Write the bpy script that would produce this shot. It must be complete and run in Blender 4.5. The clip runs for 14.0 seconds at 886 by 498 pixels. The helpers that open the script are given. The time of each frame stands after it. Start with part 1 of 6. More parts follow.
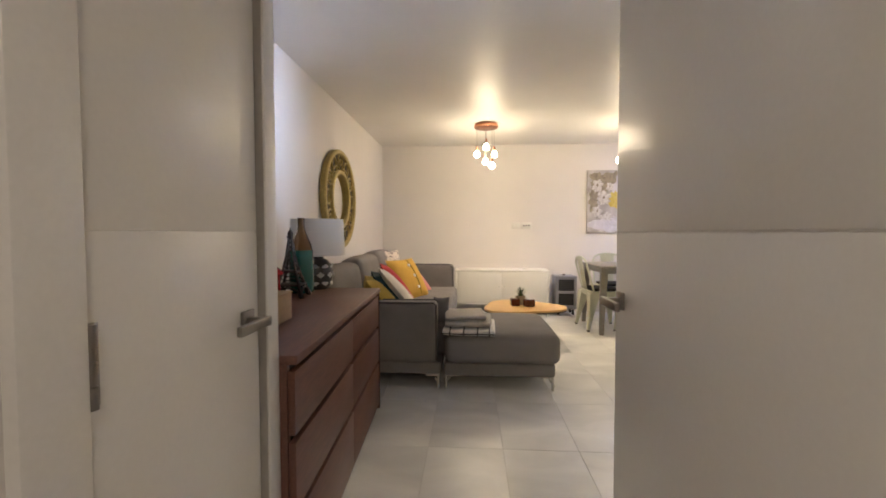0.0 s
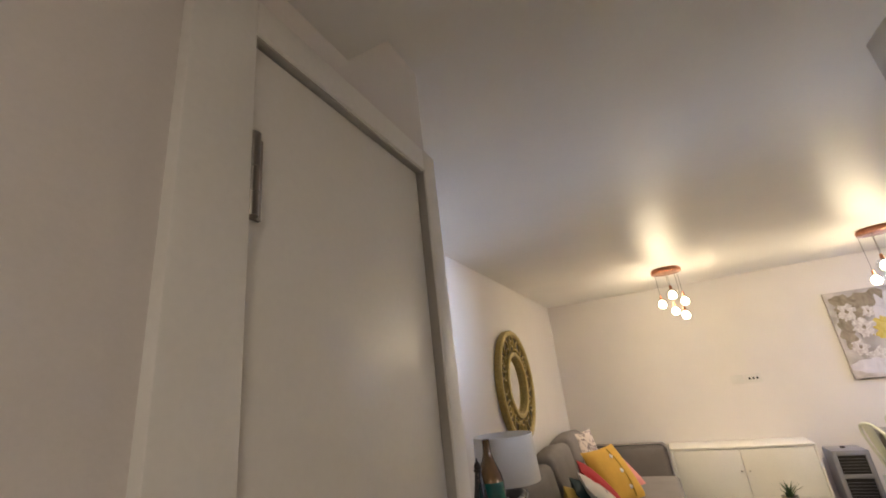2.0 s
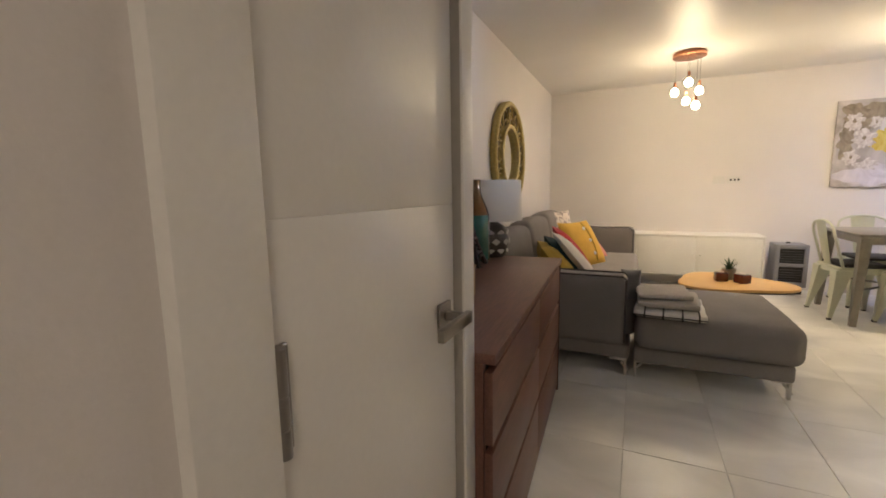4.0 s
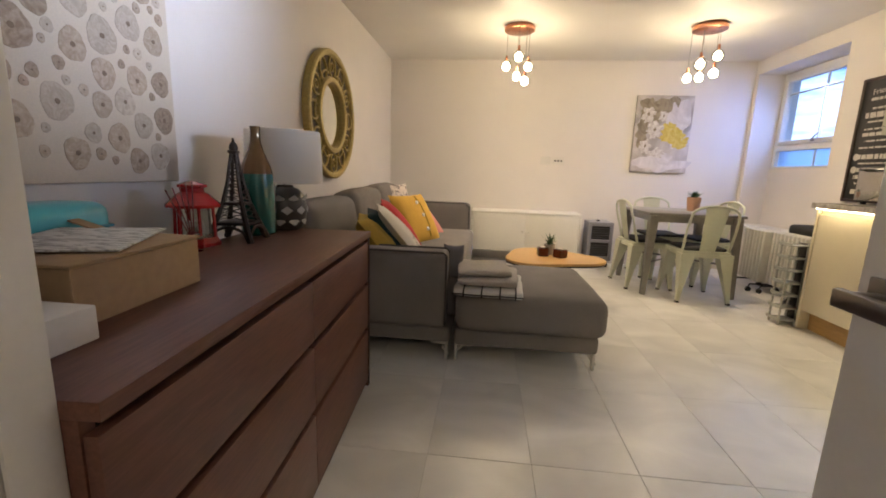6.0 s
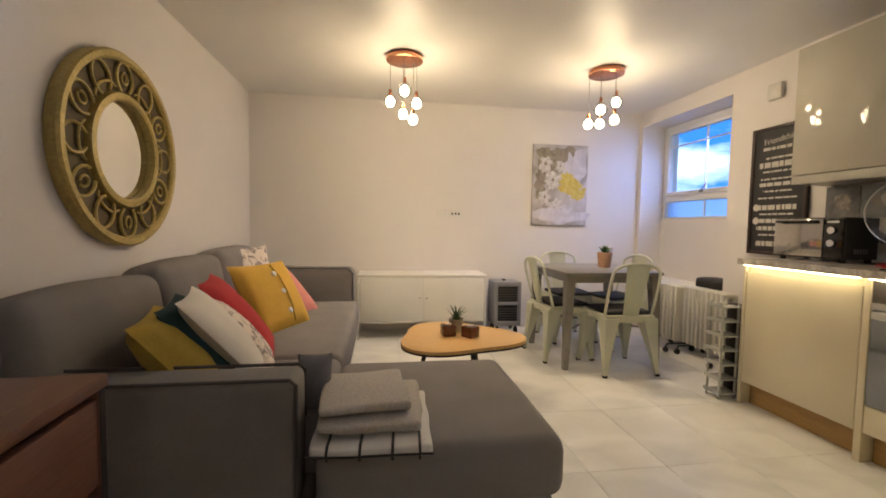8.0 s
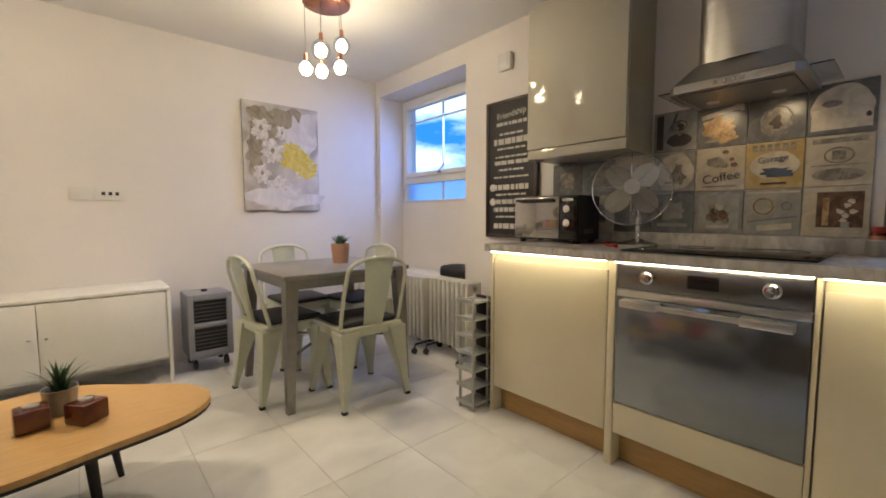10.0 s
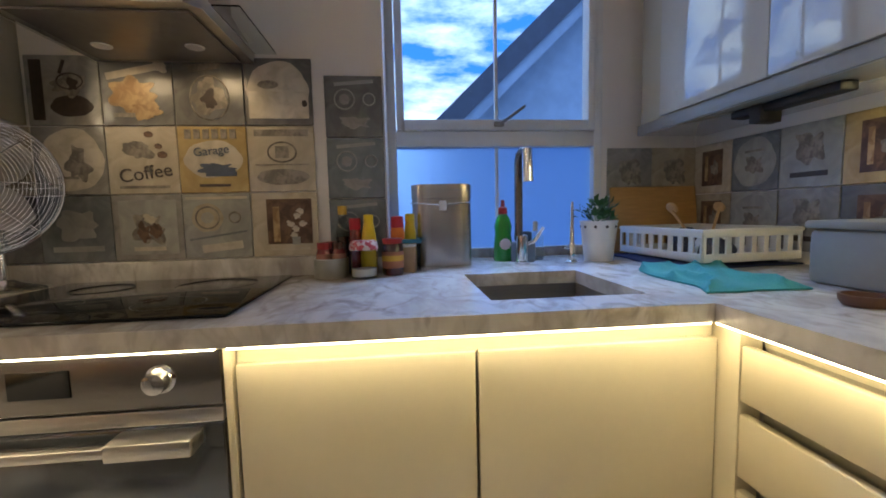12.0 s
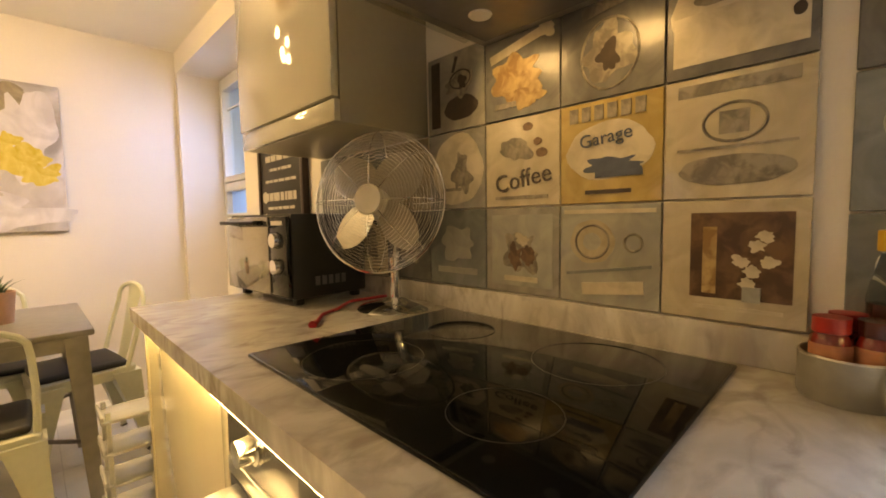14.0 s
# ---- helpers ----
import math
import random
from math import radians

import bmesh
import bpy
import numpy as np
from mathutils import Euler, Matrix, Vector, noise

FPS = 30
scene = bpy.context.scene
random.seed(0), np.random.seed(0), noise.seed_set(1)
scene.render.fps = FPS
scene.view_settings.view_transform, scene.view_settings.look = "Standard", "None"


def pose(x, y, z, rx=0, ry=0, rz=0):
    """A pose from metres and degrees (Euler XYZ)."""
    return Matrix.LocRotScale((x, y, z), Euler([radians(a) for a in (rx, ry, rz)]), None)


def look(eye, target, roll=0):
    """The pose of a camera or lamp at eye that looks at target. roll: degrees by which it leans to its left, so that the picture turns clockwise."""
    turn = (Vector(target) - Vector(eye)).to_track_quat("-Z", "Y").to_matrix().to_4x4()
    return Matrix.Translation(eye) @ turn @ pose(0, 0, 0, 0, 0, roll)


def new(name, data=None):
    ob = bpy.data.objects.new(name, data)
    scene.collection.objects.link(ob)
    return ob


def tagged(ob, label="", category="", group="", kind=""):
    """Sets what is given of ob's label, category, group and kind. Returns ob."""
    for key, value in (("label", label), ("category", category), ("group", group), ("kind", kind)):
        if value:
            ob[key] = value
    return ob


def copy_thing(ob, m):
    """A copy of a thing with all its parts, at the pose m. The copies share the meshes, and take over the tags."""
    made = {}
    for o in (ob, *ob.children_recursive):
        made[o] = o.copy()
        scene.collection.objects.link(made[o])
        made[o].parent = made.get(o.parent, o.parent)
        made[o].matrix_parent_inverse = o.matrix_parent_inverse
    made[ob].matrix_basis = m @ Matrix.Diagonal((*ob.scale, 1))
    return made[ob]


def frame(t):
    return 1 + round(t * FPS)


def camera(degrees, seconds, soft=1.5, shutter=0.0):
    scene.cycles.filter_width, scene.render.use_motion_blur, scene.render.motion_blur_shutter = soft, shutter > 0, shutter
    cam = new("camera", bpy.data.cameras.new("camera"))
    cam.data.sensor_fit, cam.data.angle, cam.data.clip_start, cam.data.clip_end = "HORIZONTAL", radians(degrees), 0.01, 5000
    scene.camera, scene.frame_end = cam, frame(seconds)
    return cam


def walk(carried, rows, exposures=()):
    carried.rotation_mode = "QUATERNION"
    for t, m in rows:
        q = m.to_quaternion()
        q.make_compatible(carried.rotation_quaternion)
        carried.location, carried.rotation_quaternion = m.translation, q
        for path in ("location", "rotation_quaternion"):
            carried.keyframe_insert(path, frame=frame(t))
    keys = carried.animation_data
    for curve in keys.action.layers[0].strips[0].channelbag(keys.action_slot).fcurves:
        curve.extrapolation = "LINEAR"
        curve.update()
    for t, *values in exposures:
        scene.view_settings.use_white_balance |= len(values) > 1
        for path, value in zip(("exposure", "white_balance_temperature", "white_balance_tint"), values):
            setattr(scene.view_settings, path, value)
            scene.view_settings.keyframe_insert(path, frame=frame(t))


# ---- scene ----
cam = camera(93.6, 14.0, soft=1.8)
PATH = [
    (0, (0.039, -0.223, 1.118), (-0.098, 1.771, 1.043), -0.1),
    (0.5, (0.032, -0.209, 1.131), (-0.171, 1.78, 1.096), -0.5),
    (1, (-0.027, -0.139, 1.231), (-0.361, 1.831, 1.335), -2.6),
    (1.5, (-0.094, -0.034, 1.342), (-0.626, 1.848, 1.758), -5.8),
    (2, (-0.092, -0.005, 1.478), (-0.876, 1.722, 2.112), -6.5),
    (2.5, (-0.085, 0.013, 1.531), (-1.023, 1.656, 2.18), -5.6),
    (3, (-0.134, 0.033, 1.412), (-1.135, 1.715, 1.822), -3.9),
    (3.5, (-0.175, 0.033, 1.256), (-1.133, 1.789, 1.26), -2.4),
    (3.7, (-0.179, 0.023, 1.195), (-1.096, 1.793, 1.035), -2.1),
    (5.8, (-0.018, 0.427, 1.065), (-0.275, 2.358, 0.611), 1.8),
    (6, (-0.009, 0.511, 1.054), (-0.209, 2.467, 0.689), 1.9),
    (6.5, (-0.062, 0.714, 1.117), (-0.098, 2.706, 0.935), 2.0),
    (7, (-0.025, 0.98, 1.106), (0.013, 2.976, 0.993), 2.0),
    (7.2, (-0.017, 1.072, 1.111), (0.066, 3.068, 1.004), 2.0),
    (9.3, (0.354, 1.956, 1.074), (1.192, 3.766, 0.918), 0.1),
    (9.5, (0.43, 2.047, 1.071), (1.39, 3.795, 0.922), 0.4),
    (10, (0.638, 2.21, 1.071), (1.954, 3.708, 0.916), -0.1),
    (10.5, (0.934, 2.244, 1.087), (2.623, 3.304, 0.93), -0.5),
    (11, (1.168, 2.24, 1.089), (3.117, 2.658, 0.935), -1.2),
    (11.5, (1.333, 2.181, 1.096), (3.321, 2.077, 0.912), -1.7),
    (12, (1.544, 2.075, 1.115), (3.525, 1.87, 0.937), -1.3),
    (12.5, (1.728, 2.063, 1.111), (3.721, 2.016, 0.943), -0.8),
    (13, (1.935, 2.157, 1.133), (3.904, 2.471, 0.977), -0.9),
    (13.5, (2.075, 2.197, 1.146), (3.87, 3.066, 0.993), -0.9),
    (14, (2.093, 2.28, 1.162), (3.501, 3.694, 1.02), -0.9),
]
GRADE = [(0.0, 0.62, 6200, 10), (1.5, 0.52, 6300, 10), (3.5, 0.50, 6450, 10), (6.0, 0.42, 6550, 10), (7.0, 0.33, 6650, 10), (9.5, 0.16, 6500, 10), (10.5, 0.20, 5750, 5),
         (11.0, 0.22, 5850, 3), (11.5, 0.22, 6100, 6), (12.5, 0.03, 6900, 10), (13.0, 0.42, 8200, 10), (13.5, 0.82, 11800, 10), (14.0, 0.76, 13000, 10)]
walk(cam, [(t, look(eye, target, roll)) for t, eye, target, roll in PATH], GRADE)

# ---- sky and lamps ----
world = bpy.data.worlds.new("dusk_sky")
scene.world = world
world.use_nodes = True
wn, wl = world.node_tree.nodes, world.node_tree.links
wn.clear()
w_out = wn.new("ShaderNodeOutputWorld")
w_bg = wn.new("ShaderNodeBackground")
w_co = wn.new("ShaderNodeTexCoord")
w_map = wn.new("ShaderNodeMapping")
w_map.inputs["Scale"].default_value = (1.6, 2.2, 7.0)
w_noise = wn.new("ShaderNodeTexNoise")
w_noise.inputs["Scale"].default_value = 1.9
w_noise.inputs["Detail"].default_value = 7
w_noise.inputs["Roughness"].default_value = 0.58
w_ramp = wn.new("ShaderNodeValToRGB")
w_ramp.color_ramp.elements[0].position, w_ramp.color_ramp.elements[0].color = 0.40, (0.022, 0.13, 0.46, 1)
w_ramp.color_ramp.elements[1].position, w_ramp.color_ramp.elements[1].color = 0.65, (0.55, 0.70, 0.88, 1)
wl.new(w_co.outputs["Generated"], w_map.inputs["Vector"])
wl.new(w_map.outputs["Vector"], w_noise.inputs["Vector"])
wl.new(w_noise.outputs["Fac"], w_ramp.inputs["Fac"])
wl.new(w_ramp.outputs["Color"], w_bg.inputs["Color"])
w_bg.inputs["Strength"].default_value = 2.6
wl.new(w_bg.outputs["Background"], w_out.inputs["Surface"])


def lamp(name, kind, m, energy, colour, size=0.1, size_y=0.0):
    data = bpy.data.lights.new(name, kind)
    data.energy, data.color = energy, colour
    if kind == "AREA":
        data.size = size
        if size_y:
            data.shape, data.size_y = "RECTANGLE", size_y
    else:
        data.shadow_soft_size = size
    ob = new(name, data)
    ob.matrix_world = m
    return ob


WARM = (1.0, 0.80, 0.56)
P1, P2 = (0.205, 4.63), (1.825, 4.61)
GLOBES = {P1: ((-0.105, 0.02, -0.335, 0.048), (0.0, -0.05, -0.270, 0.055), (0.095, 0.03, -0.335, 0.048), (-0.005, 0.05, -0.415, 0.045), (0.065, -0.04, -0.475, 0.040)),
          P2: ((0.105, 0.02, -0.240, 0.052), (-0.060, -0.04, -0.325, 0.055), (-0.125, 0.03, -0.425, 0.043), (-0.02, 0.04, -0.415, 0.047), (0.055, -0.05, -0.400, 0.047))}
for (lx, ly), drops in GLOBES.items():
    for dx, dy, dz, dr_ in drops:
        down = lamp("pendant_bulb_light", "SPOT", pose(lx + dx, ly + dy, 2.37 + dz), 6.4, WARM, 0.015)
        down.data.spot_size, down.data.spot_blend = radians(150), 1.0
# area lamps added in the window openings, standing in for dusk sky light
sky = lamp("window_skylight", "AREA", look((3.14, 5.10, 2.06), (2.2, 5.75, 1.2)), 5.0, (0.28, 0.42, 1.0), 0.2, 0.9)
sky.data.spread = radians(120)
sky = lamp("window_skylight", "AREA", look((3.22, 1.66, 2.10), (2.62, 1.72, 0.92)), 3.4, (0.34, 0.52, 1.0), 0.8, 0.2)
sky.data.spread = radians(56)
# narrow fill added to lift the west wall, aimed clear of the camera
sky = lamp("window_skylight", "AREA", look((3.24, 1.66, 1.98), (-1.24, 2.0, 1.95)), 5.0, (0.66, 0.76, 1.0), 0.8, 0.6)
sky.data.spread = radians(25)
# small lamps in the cooker hood, washing down the tiles
for ly in (2.60, 2.83):
    ho = lamp("hood_lamp", "SPOT", look((2.755, ly, 1.555), (2.93, ly, 1.36)), 1.15, (1.0, 0.72, 0.40), 0.04)
    ho.data.spot_size, ho.data.spot_blend = radians(112), 0.7
# added fill light in the hall behind the entrance; no lamp known there
lamp("hall_lamp", "AREA", look((0.22, -0.9, 2.1), (0.22, -0.9, 0)), 5.0, (1.0, 0.86, 0.70), 0.35)


# ---- materials ----
def material(name, rgb, rough=0.5, metal=0.0, grain=0.06, scale=40.0, bump=0.0, spec=0.5, big=0.04, big_scale=3.0, stretch=(1, 1, 1), coat=0.0):
    """A principled surface whose colour wavers at two scales, with fine relief."""
    m = bpy.data.materials.new(name)
    m.use_nodes = True
    n, l = m.node_tree.nodes, m.node_tree.links
    p = n["Principled BSDF"]
    co = n.new("ShaderNodeTexCoord")
    mp = n.new("ShaderNodeMapping")
    mp.inputs["Scale"].default_value = stretch
    l.new(co.outputs["Object"], mp.inputs["Vector"])
    fine = n.new("ShaderNodeTexNoise")
    fine.inputs["Scale"].default_value, fine.inputs["Detail"].default_value = scale, 5
    wide = n.new("ShaderNodeTexNoise")
    wide.inputs["Scale"].default_value, wide.inputs["Detail"].default_value = big_scale, 3
    l.new(mp.outputs["Vector"], fine.inputs["Vector"])
    l.new(mp.outputs["Vector"], wide.inputs["Vector"])

    def span(src, amount):
        r = n.new("ShaderNodeMapRange")
        r.inputs["From Min"].default_value, r.inputs["From Max"].default_value = 0.25, 0.75
        r.inputs["To Min"].default_value, r.inputs["To Max"].default_value = 1 - amount, 1 + amount
        l.new(src, r.inputs["Value"])
        return r.outputs["Result"]

    k = n.new("ShaderNodeMath")
    k.operation = "MULTIPLY"
    l.new(span(fine.outputs["Fac"], grain), k.inputs[0])
    l.new(span(wide.outputs["Fac"], big), k.inputs[1])
    v = n.new("ShaderNodeVectorMath")
    v.operation = "SCALE"
    v.inputs[0].default_value = rgb
    l.new(k.outputs[0], v.inputs["Scale"])
    l.new(v.outputs["Vector"], p.inputs["Base Color"])
    p.inputs["Roughness"].default_value, p.inputs["Metallic"].default_value = rough, metal
    p.inputs["Specular IOR Level"].default_value = spec
    p.inputs["Coat Weight"].default_value = coat
    p.inputs["Coat Roughness"].default_value = 0.06
    if bump:
        b = n.new("ShaderNodeBump")
        b.inputs["Strength"].default_value, b.inputs["Distance"].default_value = bump, 0.003
        l.new(fine.outputs["Fac"], b.inputs["Height"])
        l.new(b.outputs["Normal"], p.inputs["Normal"])
    return m


def glow(name, rgb, strength):
    m = bpy.data.materials.new(name)
    m.use_nodes = True
    p = m.node_tree.nodes["Principled BSDF"]
    p.inputs["Base Color"].default_value = (0.8, 0.8, 0.8, 1)
    p.inputs["Emission Color"].default_value = (*rgb, 1)
    p.inputs["Emission Strength"].default_value = strength
    return m


def glassy(name, rgb, rough=0.0, ior=1.45):
    m = bpy.data.materials.new(name)
    m.use_nodes = True
    p = m.node_tree.nodes["Principled BSDF"]
    p.inputs["Base Color"].default_value = (*rgb, 1)
    p.inputs["Transmission Weight"].default_value = 1.0
    p.inputs["Roughness"].default_value, p.inputs["IOR"].default_value = rough, ior
    return m


def blotched(name, a, b, scale, low=0.42, high=0.6, rough=0.4, detail=6, stretch=(1, 1, 1), bump=0.0, warp=0.6, coat=0.0, vary=0.0):
    """Two colours mixed by a warped cloud pattern; vary shifts each piece a little."""
    m = bpy.data.materials.new(name)
    m.use_nodes = True
    n, l = m.node_tree.nodes, m.node_tree.links
    p = n["Principled BSDF"]
    co, mp, t, r = n.new("ShaderNodeTexCoord"), n.new("ShaderNodeMapping"), n.new("ShaderNodeTexNoise"), n.new("ShaderNodeValToRGB")
    mp.inputs["Scale"].default_value = stretch
    t.inputs["Scale"].default_value, t.inputs["Detail"].default_value, t.inputs["Distortion"].default_value = scale, detail, warp
    r.color_ramp.elements[0].position, r.color_ramp.elements[0].color = low, (*a, 1)
    r.color_ramp.elements[1].position, r.color_ramp.elements[1].color = high, (*b, 1)
    info = n.new("ShaderNodeObjectInfo")
    shift = n.new("ShaderNodeVectorMath")
    shift.operation = "ADD"
    l.new(co.outputs["Object"], mp.inputs["Vector"])
    l.new(mp.outputs["Vector"], shift.inputs[0])
    if vary:
        far = n.new("ShaderNodeMath")
        far.operation = "MULTIPLY"
        far.inputs[1].default_value = 37.0
        l.new(info.outputs["Random"], far.inputs[0])
        l.new(far.outputs[0], shift.inputs[1])
    l.new(shift.outputs["Vector"], t.inputs["Vector"])
    l.new(t.outputs["Fac"], r.inputs["Fac"])
    if vary:
        k = n.new("ShaderNodeMapRange")
        k.inputs["To Min"].default_value, k.inputs["To Max"].default_value = 1 - vary, 1 + vary
        l.new(info.outputs["Random"], k.inputs["Value"])
        v = n.new("ShaderNodeVectorMath")
        v.operation = "SCALE"
        l.new(r.outputs["Color"], v.inputs[0])
        l.new(k.outputs["Result"], v.inputs["Scale"])
        l.new(v.outputs["Vector"], p.inputs["Base Color"])
    else:
        l.new(r.outputs["Color"], p.inputs["Base Color"])
    p.inputs["Roughness"].default_value = rough
    p.inputs["Coat Weight"].default_value = coat
    if bump:
        b = n.new("ShaderNodeBump")
        b.inputs["Strength"].default_value, b.inputs["Distance"].default_value = bump, 0.003
        l.new(t.outputs["Fac"], b.inputs["Height"])
        l.new(b.outputs["Normal"], p.inputs["Normal"])
    return m


def marble(name):
    """Pale stone print: soft clouds, broad taupe drifts and thin wandering veins."""
    m = bpy.data.materials.new(name)
    m.use_nodes = True
    n, l = m.node_tree.nodes, m.node_tree.links
    p = n["Principled BSDF"]
    co = n.new("ShaderNodeTexCoord")
    mp = n.new("ShaderNodeMapping")
    mp.inputs["Rotation"].default_value = (0.3, 0.2, 0.7)
    mp.inputs["Scale"].default_value = (1.0, 1.7, 1.0)
    l.new(co.outputs["Object"], mp.inputs["Vector"])

    def cloud(scale, detail, warp, low, high):
        t, k = n.new("ShaderNodeTexNoise"), n.new("ShaderNodeMapRange")
        t.inputs["Scale"].default_value, t.inputs["Detail"].default_value, t.inputs["Distortion"].default_value = scale, detail, warp
        k.inputs["From Min"].default_value, k.inputs["From Max"].default_value = low, high
        l.new(mp.outputs["Vector"], t.inputs["Vector"])
        l.new(t.outputs["Fac"], k.inputs["Value"])
        return t.outputs["Fac"], k.outputs["Result"]

    def mix(a, b, fac):
        x = n.new("ShaderNodeMix")
        x.data_type = "RGBA"
        if isinstance(a, tuple):
            x.inputs["A"].default_value = (*a, 1)
        else:
            l.new(a, x.inputs["A"])
        x.inputs["B"].default_value = (*b, 1)
        l.new(fac, x.inputs["Factor"])
        return x.outputs["Result"]

    def vein(scale, warp, width):
        raw = cloud(scale, 6, warp, 0, 1)[0]
        d, a, k = n.new("ShaderNodeMath"), n.new("ShaderNodeMath"), n.new("ShaderNodeMapRange")
        d.operation, a.operation = "SUBTRACT", "ABSOLUTE"
        d.inputs[1].default_value = 0.5
        k.inputs["From Min"].default_value, k.inputs["From Max"].default_value = 0.0, width
        k.inputs["To Min"].default_value, k.inputs["To Max"].default_value = 0.28, 0.0
        l.new(raw, d.inputs[0])
        l.new(d.outputs[0], a.inputs[0])
        l.new(a.outputs[0], k.inputs["Value"])
        return k.outputs["Result"]

    c = mix((0.66, 0.63, 0.59), (0.46, 0.43, 0.395), cloud(5.0, 8, 0.8, 0.42, 0.66)[1])
    c = mix(c, (0.36, 0.32, 0.285), cloud(9.0, 10, 1.2, 0.50, 0.72)[1])
    c = mix(c, (0.33, 0.285, 0.25), vein(3.2, 1.1, 0.035))
    l.new(c, p.inputs["Base Color"])
    p.inputs["Roughness"].default_value = 0.20
    return m


WALL = material("wall_paint", (0.73, 0.69, 0.66), 0.65, scale=180, grain=0.02, bump=0.08, big=0.02)
CEIL = material("ceiling_paint", (0.74, 0.725, 0.70), 0.42, scale=60, grain=0.01, bump=0.03, big=0.02, spec=0.35)
DOORW = material("door_paint", (0.80, 0.775, 0.73), 0.32, scale=90, grain=0.015, bump=0.02, big=0.02)
TRIM = material("trim_paint", (0.78, 0.76, 0.72), 0.4, scale=90, grain=0.02, bump=0.03)
FTILE = blotched("floor_tile_stone", (0.63, 0.62, 0.595), (0.83, 0.815, 0.785), 2.2, 0.30, 0.70, 0.34, 10, (1, 1.6, 1), 0.02, 0.7, vary=0.05)
GROUT = material("grout", (0.56, 0.545, 0.52), 0.9, grain=0.1, scale=120)
GREY = material("grey_sofa_fabric", (0.225, 0.208, 0.203), 0.95, grain=0.16, scale=420, bump=0.35, big=0.08, big_scale=5, spec=0.2)
GREYP = material("grey_piping", (0.09, 0.083, 0.083), 0.95, grain=0.15, scale=300, spec=0.2)
DSTEEL = material("dark_steel", (0.24, 0.225, 0.21), 0.25, 1.0, grain=0.08, scale=30, stretch=(1, 1, 30))
STEEL = material("brushed_steel", (0.60, 0.58, 0.55), 0.28, 1.0, grain=0.10, scale=30, stretch=(1, 1, 40), big=0.05)
CHROME = material("chrome", (0.75, 0.75, 0.74), 0.08, 1.0, grain=0.02)
NICKEL = material("satin_nickel", (0.30, 0.28, 0.26), 0.30, 1.0, grain=0.04)
WALNUT = material("walnut_veneer", (0.145, 0.060, 0.040), 0.42, grain=0.22, scale=14, stretch=(12, 1, 12), big=0.10, bump=0.05)
# near-black for shade in door and drawer gaps; also the dark board
GROOVE = material("gap_shade_dark_board", (0.012, 0.007, 0.006), 0.8)
OAKTOP = material("oak_tabletop", (0.60, 0.36, 0.13), 0.4, grain=0.12, scale=12, stretch=(1, 14, 1), big=0.05, bump=0.03)
OAKP = material("oak_plinth", (0.42, 0.25, 0.085), 0.45, grain=0.16, scale=14, stretch=(14, 1, 14), big=0.06)
WHITEMET = material("white_metal", (0.74, 0.72, 0.67), 0.38, grain=0.02, scale=60, bump=0.02)
CREAM = material("cream_gloss", (0.66, 0.585, 0.42), 0.16, grain=0.01, scale=50, coat=0.6)
CREAMU = material("pale_gloss", (0.50, 0.47, 0.38), 0.05, grain=0.01, scale=50, coat=0.8)
OLIVE = material("cabinet_carcass", (0.34, 0.31, 0.24), 0.3, grain=0.03, scale=60)
MARBLE = marble("marble_laminate")
BLACK = material("black_gloss", (0.008, 0.008, 0.009), 0.06, grain=0.02, spec=0.6)
BLACKM = material("black_matt", (0.015, 0.014, 0.014), 0.6, grain=0.1)
OVENGL = material("oven_glass", (0.22, 0.235, 0.255), 0.13, grain=0.05, scale=8, spec=0.9, metal=0.8)
HOBG = material("hob_glass", (0.006, 0.006, 0.006), 0.05, grain=0.05, spec=0.28)
SINKS = material("sink_steel", (0.26, 0.235, 0.205), 0.42, 0.7, grain=0.12, scale=40, stretch=(1, 1, 20), big=0.08)
SAGE = material("sage_metal", (0.58, 0.59, 0.47), 0.36, grain=0.04, scale=50, big=0.05, bump=0.03)
GUN = material("gunmetal", (0.25, 0.235, 0.22), 0.34, 0.6, grain=0.12, scale=25)
COPPER = material("copper", (0.55, 0.24, 0.14), 0.22, 1.0, grain=0.08, scale=30)
UPVC = material("window_frame_white", (0.74, 0.74, 0.74), 0.35, grain=0.015)
PANE = glassy("window_glass", (0.9, 0.95, 1.0), 0.0, 1.02)
FROST = glassy("frosted_glass", (0.45, 0.68, 1.0), 0.55, 1.3)
SMOKEG = glassy("pale_glass", (0.80, 0.83, 0.80), 0.02, 1.1)
BULB = glow("bulb", (1.0, 0.80, 0.52), 28.0)
LED = glow("led_strip", (1.0, 0.84, 0.50), 20.0)
LEDC = glow("cabinet_led", (1.0, 0.85, 0.47), 30.0)


# ---- shaping helpers ----
def finish(name, bm, mat, smooth=True):
    me = bpy.data.meshes.new(name)
    bmesh.ops.recalc_face_normals(bm, faces=bm.faces)
    bm.to_mesh(me)
    bm.free()
    me.materials.append(mat)
    if smooth:
        for f in me.polygons:
            f.use_smooth = True
        me.set_sharp_from_angle(angle=radians(38))
    return me


def part(name, bm, mat, parent, label="", at=None):
    ob = new(name, finish(name, bm, mat))
    ob.parent = parent
    if at is not None:
        ob.matrix_basis = at
    return tagged(ob, label)


def solid(name, bm, mat, label, category, group="", kind="", at=None):
    ob = new(name, finish(name, bm, mat))
    if at is not None:
        ob.matrix_basis = at
    return tagged(ob, label, category, group, kind)


def thing(name, m, label, category, group="", kind=""):
    ob = new(name)
    ob.empty_display_size = 0.05
    ob.matrix_basis = m
    return tagged(ob, label, category, group, kind)


